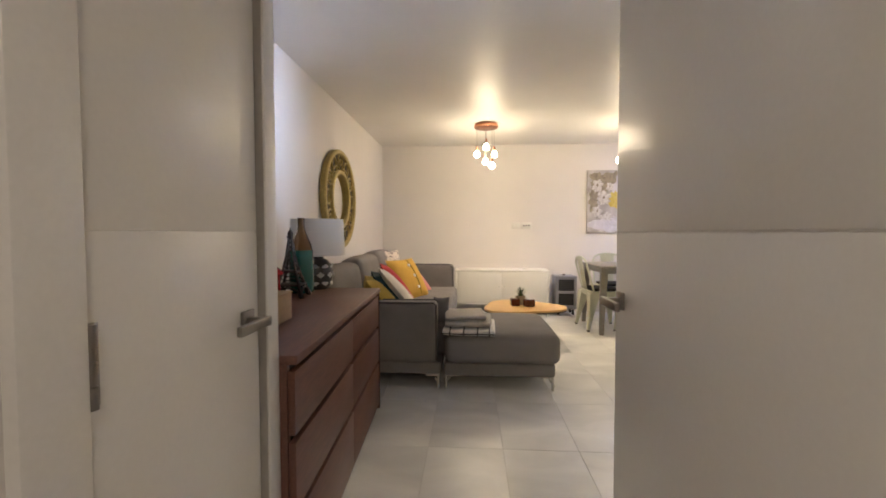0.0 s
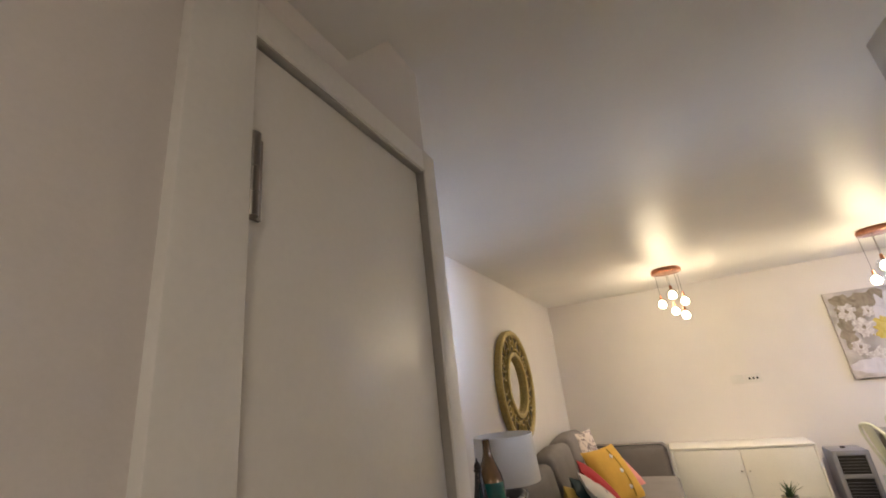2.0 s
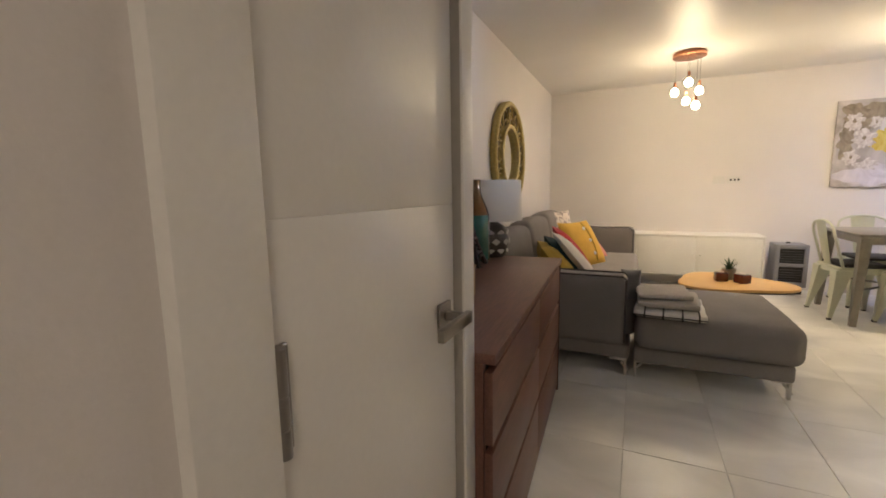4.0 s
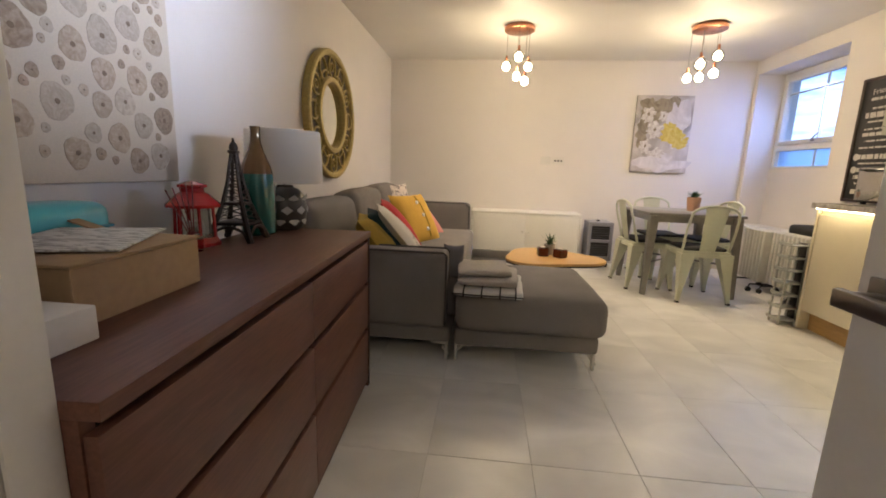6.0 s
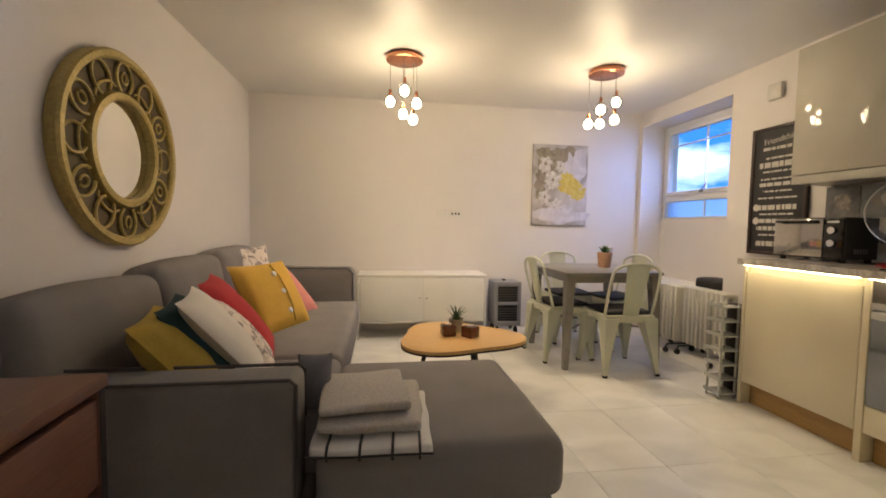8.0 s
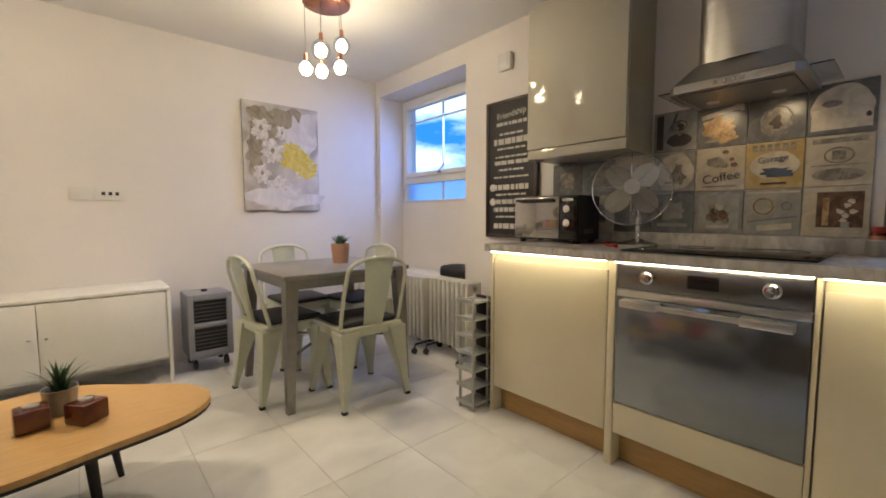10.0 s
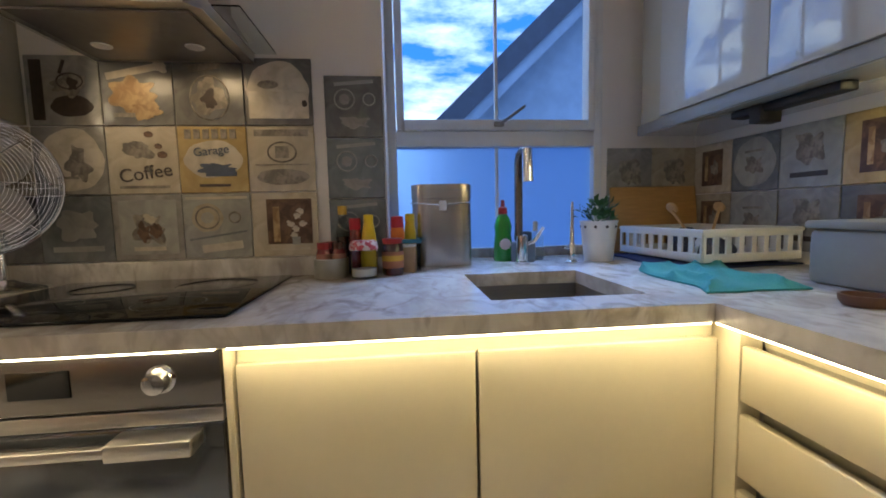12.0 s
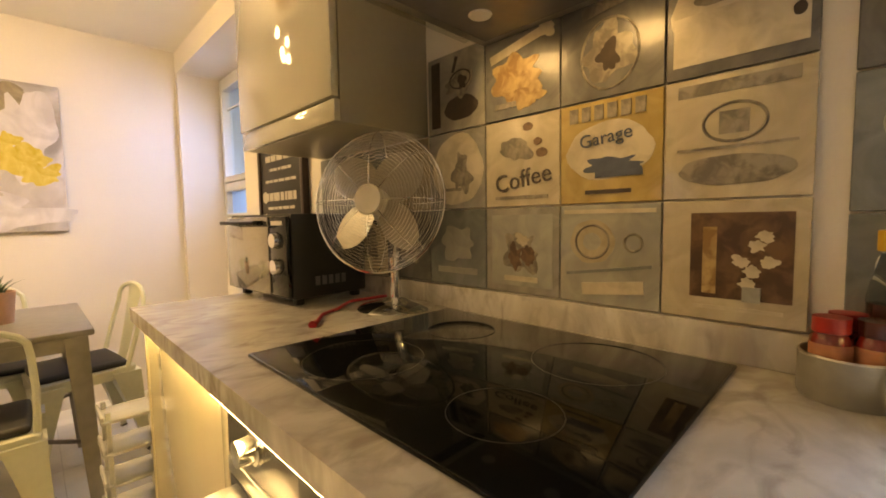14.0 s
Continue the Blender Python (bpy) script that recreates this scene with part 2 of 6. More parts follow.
def rbox(x0, x1, y0, y1, z0, z1, bev=0.0, seg=2):
    bm = bmesh.new()
    bmesh.ops.create_cube(bm, size=1, matrix=Matrix.LocRotScale(((x0 + x1) / 2, (y0 + y1) / 2, (z0 + z1) / 2), None, (abs(x1 - x0), abs(y1 - y0), abs(z1 - z0))))
    if bev:
        bmesh.ops.bevel(bm, geom=bm.edges[:], offset=min(bev, 0.49 * min(abs(x1 - x0), abs(y1 - y0), abs(z1 - z0))), segments=seg, profile=0.5, affect="EDGES")
    return bm


def join(*bms):
    out = bms[0]
    for b in bms[1:]:
        me = bpy.data.meshes.new("tmp")
        b.to_mesh(me)
        b.free()
        out.from_mesh(me)
        bpy.data.meshes.remove(me)
    return out


def moved(bm, m):
    bmesh.ops.transform(bm, matrix=m, verts=bm.verts)
    return bm


def lathe(profile, seg=28):
    """Turns a list of (radius, height) round the upright axis."""
    bm = bmesh.new()
    rings = []
    for r, z in profile:
        if r < 1e-5:
            rings.append([bm.verts.new((0, 0, z))])
        else:
            rings.append([bm.verts.new((r * math.cos(2 * math.pi * i / seg), r * math.sin(2 * math.pi * i / seg), z)) for i in range(seg)])
    for a, b in zip(rings, rings[1:]):
        for i in range(seg):
            j = (i + 1) % seg
            if len(a) == 1 and len(b) == 1:
                continue
            if len(a) == 1:
                bm.faces.new((a[0], b[i], b[j]))
            elif len(b) == 1:
                bm.faces.new((a[i], a[j], b[0]))
            else:
                bm.faces.new((a[i], a[j], b[j], b[i]))
    return bm


def tube(points, r, seg=8, closed=False):
    """A round bar along points; r is one radius or one for each point."""
    bm = bmesh.new()
    pts = [Vector(p) for p in points]
    rs = r if isinstance(r, (list, tuple)) else [r] * len(pts)
    rings, side = [], None
    for i, p in enumerate(pts):
        a, b = pts[i - 1 if i or closed else 0], pts[(i + 1) % len(pts) if closed or i < len(pts) - 1 else i]
        d = (b - a).normalized()
        if side is None:
            side = d.orthogonal().normalized()
        side = (side - d * side.dot(d)).normalized()
        up = d.cross(side)
        rings.append([bm.verts.new(p + rs[i] * (side * math.cos(2 * math.pi * k / seg) + up * math.sin(2 * math.pi * k / seg))) for k in range(seg)])
    for i in range(len(rings) - (0 if closed else 1)):
        a, b = rings[i], rings[(i + 1) % len(rings)]
        for k in range(seg):
            bm.faces.new((a[k], a[(k + 1) % seg], b[(k + 1) % seg], b[k]))
    if not closed:
        bm.faces.new(rings[0])
        bm.faces.new(rings[-1])
    return bm


def prism(outline, z0, z1, bev=0.0, seg=2):
    bm = bmesh.new()
    lo = [bm.verts.new((x, y, z0)) for x, y in outline]
    hi = [bm.verts.new((x, y, z1)) for x, y in outline]
    n = len(outline)
    bm.faces.new(lo)
    top = bm.faces.new(hi)
    for i in range(n):
        bm.faces.new((lo[i], lo[(i + 1) % n], hi[(i + 1) % n], hi[i]))
    if bev:
        bmesh.ops.bevel(bm, geom=list(top.edges), offset=bev, segments=seg, profile=0.5, affect="EDGES")
    return bm


def pillow(w, h, d, n=14, pinch=0.06):
    """A stuffed cushion, upright in x and z, swelling in y."""
    bm = bmesh.new()
    grid = {}
    for s in (-1, 1):
        for i in range(n + 1):
            for j in range(n + 1):
                u, v = 2 * i / n - 1, 2 * j / n - 1
                edge = i in (0, n) or j in (0, n)
                if s == 1 and edge:
                    grid[s, i, j] = grid[-1, i, j]
                    continue
                k = (1 - u * u) ** 0.42 * (1 - v * v) ** 0.42 if not edge else 0
                x = u * (1 - pinch * (1 - v * v)) * w / 2
                z = v * (1 - pinch * (1 - u * u)) * h / 2
                wob = noise.noise(Vector((u * 1.7, v * 1.7, s * 3.0 + w * 9))) * 0.12
                grid[s, i, j] = bm.verts.new((x, s * d / 2 * k * (1 + wob), z))
    for s in (-1, 1):
        for i in range(n):
            for j in range(n):
                bm.faces.new((grid[s, i, j], grid[s, i + 1, j], grid[s, i + 1, j + 1], grid[s, i, j + 1]))
    return bm


def soft(x0, x1, y0, y1, z0, z1, r=0.04, puff=0.015, cuts=6):
    """An upholstered block: rounded, slightly bulging, a little uneven."""
    bm = rbox(x0, x1, y0, y1, z0, z1, r, 4)
    bmesh.ops.subdivide_edges(bm, edges=[e for e in bm.edges if e.calc_length() > 0.15], cuts=cuts, use_grid_fill=True)
    c = Vector(((x0 + x1) / 2, (y0 + y1) / 2, (z0 + z1) / 2))
    half = Vector(((x1 - x0) / 2, (y1 - y0) / 2, (z1 - z0) / 2))
    for v in bm.verts:
        d = v.co - c
        u = [max(0.0, 1 - (d[i] / half[i]) ** 2) for i in range(3)]
        w = noise.noise(v.co * 3.1) * 0.006
        v.co.z += math.copysign(1, d.z) * (puff * u[0] * u[1] + w) if abs(d.z) > 0.5 * half.z and d.z > 0 else 0
        v.co.x += math.copysign(1, d.x) * puff * 0.6 * u[1] * u[2] if abs(d.x) > 0.6 * half.x else 0
        v.co.y += math.copysign(1, d.y) * puff * 0.6 * u[0] * u[2] if abs(d.y) > 0.6 * half.y else 0
    return bm


def wall(name, *boxes, mat=None, label="warm white painted plaster wall"):
    return solid(name, join(*[rbox(*b) for b in boxes]), mat or WALL, label, "wall", kind="structure")


# ---- the shell ----
LX, RX, FY, NY, CZ = -1.25, 2.90, 5.77, 0.80, 2.37
HX0, HX1, HY = -0.53, 0.54, 0.905
wall("wall_west", (LX - 0.12, LX, HY, FY + 0.12, 0, CZ))
wall("wall_north", (LX, 3.34, FY, FY + 0.12, 0, CZ))
# window wall with the dining window's deep recess; the part round the hob stands proud
wall("wall_east",
     (RX, 3.34, 5.71, FY, 0, CZ), (RX, 3.34, 4.52, 5.71, 2.22, CZ), (RX, 3.34, 4.52, 5.71, 0, 0.55),
     (3.16, 3.34, 4.52, 5.71, 0.55, 1.21), (RX, 3.34, 2.11, 4.52, 0, CZ),
     (3.24, 3.34, NY, 1.22, 0, CZ), (3.24, 3.34, 1.22, 2.11, 2.25, CZ), (3.24, 3.34, 1.22, 2.11, 0, 0.93))
wall("wall_south", (HX1 + 0.10, 3.34, NY - 0.12, NY, 0, CZ))
wall("wall_hall_west", (HX0 - 0.12, HX0, -1.9, 0.242, 0, CZ), (HX0 - 0.12, HX0, 0.242, HY, 2.078, CZ), (LX - 0.12, HX0 - 0.12, HY - 0.06, HY - 0.002, 0, CZ))
wall("wall_hall_east", (HX1, HX1 + 0.10, -1.9, 0.80, 0, CZ))
wall("wall_hall_south", (HX0 - 0.12, HX1 + 0.1, -2.02, -1.9, 0, CZ))
wall("wall_cupboard", (HX0 - 0.60, HX0 - 0.56, 0.2, HY - 0.12, 0, CZ))
solid("ceiling", rbox(LX - 0.12, 3.34, 0.58, FY + 0.12, CZ, CZ + 0.1), CEIL, "white painted ceiling with a satin sheen", "ceiling", kind="structure")
solid("ceiling_hall", rbox(HX0 - 0.7, HX1 + 0.1, -2.02, 0.58, 2.165, CZ + 0.1), CEIL, "lower painted ceiling of the hall", "ceiling", kind="structure")

# floor: large stone-effect tiles on grout
floor_ob = solid("floor", rbox(LX - 0.12, 3.34, -2.02, FY + 0.12, -0.06, -0.004), GROUT, "pale grey stone-effect porcelain tile floor", "floor", kind="structure")


# ---- hall doors ----
def lever(parent, m, s=1):
    """Square rose and flat bar lever; the door face is at local y = 0, the lever stands towards -y."""
    rose = part("handle", join(rbox(-0.026, 0.026, -0.009, 0, -0.026, 0.026, 0.002), rbox(-0.009, 0.009, -0.055, -0.009, -0.009, 0.009, 0.003),
                               rbox(min(-0.012 * s, 0.125 * s), max(-0.012 * s, 0.125 * s), -0.062, -0.048, -0.012, 0.012, 0.003)), NICKEL, parent, "satin nickel lever handle", m)
    return rose


cupboard = thing("door_1", pose(HX0, 0.335, 0), "closed white panel door with steel hinges", "door", kind="structure")
part("leaf", join(rbox(-0.040, 0.004, 0.006, 0.502, 0.008, 1.1225, 0.001), rbox(-0.040, 0.004, 0.006, 0.502, 1.124, 2.004, 0.001), rbox(-0.034, 0.0025, 0.01, 0.496, 1.11, 1.14)), DOORW, cupboard)
part("door_frame", join(rbox(-0.10, 0.022, 0.520, 0.582, 0, 2.080, 0.004), rbox(-0.10, 0.020, -0.098, 0.0, 0, 2.080, 0.004), rbox(-0.10, 0.020, 0.0, 0.525, 2.018, 2.080, 0.004)), TRIM, cupboard)
# stops coloured near-black, putting the gap's shade into the colour
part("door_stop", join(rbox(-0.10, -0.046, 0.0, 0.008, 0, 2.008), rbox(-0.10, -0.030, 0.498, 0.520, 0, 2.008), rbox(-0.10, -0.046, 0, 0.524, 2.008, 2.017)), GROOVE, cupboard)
# grey-brown strips painted in for the shade along the door rebate
SEAL = material("door_rebate_shade", (0.44, 0.41, 0.37), 0.7)
part("shade_strip", rbox(-0.03, 0.017, 0.5175, 0.5199, 0, 2.014), SEAL, cupboard, "grey-brown strip painted as shade in the door rebate")
part("shade_strip", rbox(-0.03, 0.012, 0.0, 0.517, 2.0145, 2.0178), SEAL, cupboard, "grey-brown strip painted as shade in the door rebate")
for hz in (0.860, 1.716):
    part("hinge", join(rbox(0.001, 0.009, -0.004, 0.026, hz, hz + 0.126, 0.001), moved(lathe([(0, 0), (0.009, 0), (0.009, 0.033), (0.0076, 0.034), (0.0076, 0.036), (0.009, 0.037), (0.009, 0.069), (0.0076, 0.07), (0.0076, 0.072), (0.009, 0.073), (0.009, 0.126), (0, 0.126)], 14), pose(0.014, 0.006, hz))), NICKEL, cupboard, "satin steel hinge")
lever(cupboard, pose(0.004, 0.443, 0.900, 0, 0, 90), -1)

entry = thing("door_2", pose(0.490, 0.335, 0), "white entrance door standing open against the hall", "door", kind="structure")
part("leaf", join(rbox(0, 0.044, -0.09, 0.772, 0.008, 1.1185, 0.002), rbox(0, 0.044, -0.09, 0.772, 1.1225, 2.10, 0.002), rbox(0.003, 0.04, -0.084, 0.766, 1.11, 1.13)), DOORW, entry)
lever(entry, pose(0, 0.722, 0.915, 0, 0, -90))
part("hinge", join(*[rbox(0.044, 0.047, -0.102, -0.06, z, z + 0.1) for z in (0.25, 1.0, 1.7)]), NICKEL, entry)


# ---- windows ----
def window(name, m, w, z0, z1, zt, label, mullion, fw=0.045, sw=0.04):
    """A frame in local x across and z up: a hung sash over a fixed light, split by thin bars."""
    t = thing(name, m, label, "window", kind="structure")
    part("window_frame", join(rbox(0, fw, -0.03, 0.04, z0, z1, 0.004), rbox(w - fw, w, -0.03, 0.04, z0, z1, 0.004),
                              rbox(fw, w - fw, -0.03, 0.04, z1 - 0.05, z1, 0.004), rbox(fw, w - fw, -0.03, 0.04, z0, z0 + 0.02, 0.004),
                              rbox(fw, w - fw, -0.03, 0.04, zt - 0.05, zt + 0.012, 0.004)), UPVC, t)
    a, b = fw + 0.003, w - fw - 0.003
    part("sash", join(rbox(a, a + sw, -0.045, 0.02, zt + 0.014, z1 - 0.052, 0.005), rbox(b - sw, b, -0.045, 0.02, zt + 0.014, z1 - 0.052, 0.005),
                      rbox(a + sw, b - sw, -0.045, 0.02, z1 - 0.095, z1 - 0.052, 0.005), rbox(a + sw, b - sw, -0.045, 0.02, zt + 0.014, zt + 0.056, 0.005)), UPVC, t)
    for f in mullion:
        part("glazing_bar", rbox(w * f - 0.006, w * f + 0.006, -0.012, 0.006, zt + 0.05, z1 - 0.09), UPVC, t)
        part("glazing_bar", rbox(w * f - 0.006, w * f + 0.006, -0.012, 0.006, z0 + 0.02, zt - 0.05), UPVC, t)
    h = part("handle", join(rbox(w / 2 - 0.02, w / 2 + 0.02, -0.062, -0.045, zt + 0.025, zt + 0.045, 0.004), tube([(w / 2, -0.06, zt + 0.035), (w / 2 + 0.02, -0.075, zt + 0.045), (w / 2 + 0.10, -0.08, zt + 0.10)], 0.006)), NICKEL, t)
    g = part("pane", rbox(fw + 0.015, w - fw - 0.015, 0.008, 0.012, zt + 0.04, z1 - 0.08), PANE, t)
    g.visible_shadow = False
    return t


win1 = window("window_1", pose(3.20, 5.706, 0, 0, 0, -90), 1.18, 1.212, 2.215, 1.445, "white framed dining window in a deep recess, sky outside", (0.5,))
p1 = part("pane", rbox(0.05, 1.13, 0.008, 0.014, 1.23, 1.395), FROST, win1, "blue frosted lower pane")
part("glazing_bar", rbox(0.06, 1.12, -0.012, 0.006, 1.985, 1.997), UPVC, win1)
win2 = window("window_2", pose(3.27, 2.112, 0, 0, 0, -90), 0.894, 0.94, 2.24, 1.425, "white framed kitchen window above the sink", (0.5,), 0.036, 0.03)
p2 = part("pane", rbox(0.030, 0.864, 0.008, 0.014, 0.955, 1.375), FROST, win2, "blue frosted lower pane")
for p in (p1, p2):
    p.visible_shadow = False
solid("window_sill", rbox(2.87, 3.158, 4.522, 5.708, 0.552, 0.574, 0.006), TRIM, "white painted sill of the dining window", "window sill", kind="structure")

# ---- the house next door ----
# pale render tinted blue: the dusk light is put into its colour
BLUEW = material("neighbour_render_dusk", (0.22, 0.30, 0.42), 0.9, grain=0.1, scale=6)
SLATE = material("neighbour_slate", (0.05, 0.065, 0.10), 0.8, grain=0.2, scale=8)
nb = thing("house", pose(6.2, -3.1, -3.0), "neighbouring house, dusk blue coloured into its pale render, with a dark slate gable roof", "house")
YZX = Matrix(((0, 0, 1, 0), (1, 0, 0, 0), (0, 1, 0, 0), (0, 0, 0, 1)))
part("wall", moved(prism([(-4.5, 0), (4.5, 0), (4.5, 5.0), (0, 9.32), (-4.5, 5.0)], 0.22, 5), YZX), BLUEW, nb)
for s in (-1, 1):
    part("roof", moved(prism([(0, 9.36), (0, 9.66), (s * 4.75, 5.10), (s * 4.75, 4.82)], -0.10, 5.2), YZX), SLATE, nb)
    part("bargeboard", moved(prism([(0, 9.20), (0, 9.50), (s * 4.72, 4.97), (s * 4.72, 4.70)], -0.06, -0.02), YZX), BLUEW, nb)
for y in (2.15, -2.15):
    wi = part("window", join(rbox(0.16, 0.24, y - 0.55, y + 0.55, 5.0, 5.1), rbox(0.16, 0.24, y - 0.55, y + 0.55, 6.3, 6.4), rbox(0.16, 0.24, y - 0.55, y - 0.45, 5.1, 6.3), rbox(0.16, 0.24, y + 0.45, y + 0.55, 5.1, 6.3)), UPVC, nb)
    part("pane", rbox(0.20, 0.215, y - 0.45, y + 0.45, 5.1, 6.3), BLACK, wi)
solid("ground", rbox(3.5, 200, -120, 120, -3.3, -3.0), material("ground_dark", (0.06, 0.06, 0.06), 0.9), "dark yard outside", "ground", kind="structure")


# ---- chest of drawers ----
chest = thing("chest_of_drawers", pose(-0.548, 2.388, 0, 0, 0, 3.4), "dark walnut six-drawer chest with shadow-gap drawer fronts", "chest of drawers")
CW = 1.468
# carcass coloured near-black so the drawer gaps read as shaded
part("carcass", join(rbox(-0.50, -0.030, -CW, -CW + 0.02, 0, 0.742), rbox(-0.50, 0, -0.02, 0, 0, 0.742), rbox(-0.50, -0.49, -CW + 0.02, -0.02, 0.02, 0.742), rbox(-0.49, -0.030, -CW + 0.02, -0.02, 0, 0.735)), GROOVE, chest)
part("side_panel", rbox(-0.50, -0.001, -0.021, 0.002, 0, 0.742, 0.001), WALNUT, chest)
part("side_panel", rbox(-0.50, -0.028, -CW - 0.002, -CW + 0.021, 0, 0.742, 0.001), WALNUT, chest)
part("top", rbox(-0.505, 0.004, -CW - 0.004, 0.006, 0.743, 0.770, 0.002), WALNUT, chest)
for k, (z0, z1) in enumerate(((0.03, 0.290), (0.312, 0.514), (0.536, 0.722))):
    for y0, y1 in ((-CW - 0.002, -CW / 2 - 0.0012), (-CW / 2 + 0.0012, -0.022)):
        part("drawer", rbox(-0.025, -0.004, y0, y1, z0, z1, 0.0015), WALNUT, chest)

# ---- corner sofa and footstool ----
def bracket_foot(parent, x, y, sx):
    part("leg", join(rbox(x - 0.008, x + 0.008, y - 0.02, y + 0.02, 0, 0.106, 0.003), rbox(min(x, x + sx * 0.09), max(x, x + sx * 0.09), y - 0.02, y + 0.02, 0.092, 0.108, 0.003),
                     moved(rbox(-0.012, 0.05, -0.018, 0.018, -0.006, 0.006, 0.002), pose(x + sx * 0.018, y, 0.070, 0, -sx * 50, 0))), STEEL, parent, "brushed steel foot")


sofa = thing("sofa", pose(-0.010, -0.015, 0), "grey fabric sofa with loose back cushions against the wall", "sofa")
part("base", soft(-1.16, -0.17, 2.73, 5.16, 0.106, 0.195, 0.02, 0.0, 2), GREY, sofa)
part("armrest", soft(-1.16, -0.20, 2.72, 2.875, 0.19, 0.620, 0.03, 0.008), GREY, sofa)
part("armrest", soft(-1.16, -0.18, 5.05, 5.20, 0.20, 0.725, 0.05, 0.01), GREY, sofa)
part("back_frame", soft(-1.20, -1.02, 2.73, 5.18, 0.20, 0.74, 0.04, 0.0), GREY, sofa)
for y0, y1 in ((2.885, 3.50), (3.51, 5.04)):
    part("seat_cushion", soft(-1.02, -0.135, y0, y1, 0.205, 0.445, 0.045, 0.016), GREY, sofa)
for y0, y1, tip in ((2.78, 3.56, -0.045), (3.57, 4.32, -0.012), (4.33, 5.06, 0.01)):
    part("back_cushion", moved(soft(-0.11, 0.11, y0, y1, 0, 0.44, 0.06, 0.035), pose(-1.02, 0, 0.45 + tip, 0, -9, 0)), GREY, sofa)
for pts in ([(-1.15, 2.722, 0.622), (-0.22, 2.722, 0.622), (-0.202, 2.722, 0.605), (-0.202, 2.722, 0.215)], [(-1.15, 2.873, 0.622), (-0.22, 2.873, 0.622), (-0.202, 2.873, 0.605), (-0.202, 2.873, 0.44)],
            [(-1.1, 5.054, 0.722), (-0.235, 5.054, 0.722), (-0.19, 5.054, 0.68), (-0.19, 5.054, 0.45)]):
    part("piping", tube(pts, 0.006, 6), GREYP, sofa)
for x, y, s in ((-0.19, 2.76, -1), (-0.19, 5.12, -1), (-1.10, 2.76, 1), (-1.10, 5.12, 1)):
    bracket_foot(sofa, x, y, s)

stool = thing("footstool", pose(-0.030, -0.030, 0), "large grey fabric footstool on slim steel feet beside the sofa", "footstool")
part("base", soft(-0.125, 0.655, 2.72, 3.52, 0.106, 0.200, 0.02, 0.0, 2), GREY, stool)
part("cushion", soft(-0.120, 0.685, 2.68, 3.545, 0.202, 0.412, 0.055, 0.018), GREY, stool)
for x, y, s in ((-0.115, 2.775, 1), (0.645, 2.775, -1), (-0.115, 3.46, 1), (0.645, 3.46, -1)):
    bracket_foot(stool, x, y, s)

# ---- sideboard ----
side = thing("sideboard", pose(-0.182, 5.368, 0) @ Matrix.Diagonal((1, 1, 0.952, 1)), "low white metal sideboard with two doors on slim legs", "sideboard")
SW = 1.25
part("body", join(rbox(0.006, 0.022, 0.0, 0.385, 0.16, 0.632), rbox(SW - 0.022, SW - 0.006, 0.0, 0.385, 0.16, 0.632), rbox(0.022, SW - 0.022, 0.012, 0.385, 0.16, 0.176), rbox(0.022, SW - 0.022, 0.37, 0.385, 0.176, 0.632), rbox(0.022, SW - 0.022, 0.03, 0.37, 0.4, 0.41)), WHITEMET, side)
part("top", rbox(0, SW, -0.006, 0.395, 0.633, 0.655, 0.003), WHITEMET, side)
for x0, x1, kx in ((0.026, SW / 2 - 0.002, SW / 2 - 0.035), (SW / 2 + 0.002, SW - 0.026, SW / 2 + 0.035)):
    d = part("door", rbox(x0, x1, -0.004, 0.010, 0.182, 0.626, 0.002), WHITEMET, side)
    part("knob", moved(lathe([(0, 0.024), (0.008, 0.022), (0.009, 0.014), (0.005, 0.008), (0.005, 0), (0, 0)], 12), pose(kx, -0.004, 0.42, 90, 0, 0)), CHROME, d, "small chrome knob")
for x in (0.0, SW - 0.02):
    for y in (-0.002, 0.37):
        part("leg", rbox(x, x + 0.02, y, y + 0.02, 0, 0.632, 0.002), WHITEMET, side)

# ---- dining table ----
table = thing("dining_table", pose(1.845, 4.775, 0), "square gunmetal-coloured steel dining table", "table")
part("tabletop", join(rbox(-0.41, 0.41, -0.39, 0.39, 0.732, 0.758, 0.006), rbox(-0.36, 0.36, -0.345, 0.345, 0.672, 0.732)), GUN, table)
for sx in (-1, 1):
    for sy in (-1, 1):
        bm = bmesh.new()
        bmesh.ops.create_cube(bm, size=1)
        for v in bm.verts:
            top = v.co.z > 0
            hw = 0.036 if top else 0.020
            cx, cy = (0.355, 0.335) if top else (0.385, 0.365)
            v.co = Vector((sx * cx + (hw if v.co.x > 0 else -hw), sy * cy + (hw if v.co.y > 0 else -hw), 0.73 if top else 0.0))
        part("leg", bm, GUN, table)
part("stretcher", join(tube([(-0.37, -0.35, 0.30), (0.37, 0.35, 0.30)], 0.009), tube([(-0.37, 0.35, 0.30), (0.37, -0.35, 0.30)], 0.009)), GUN, table)


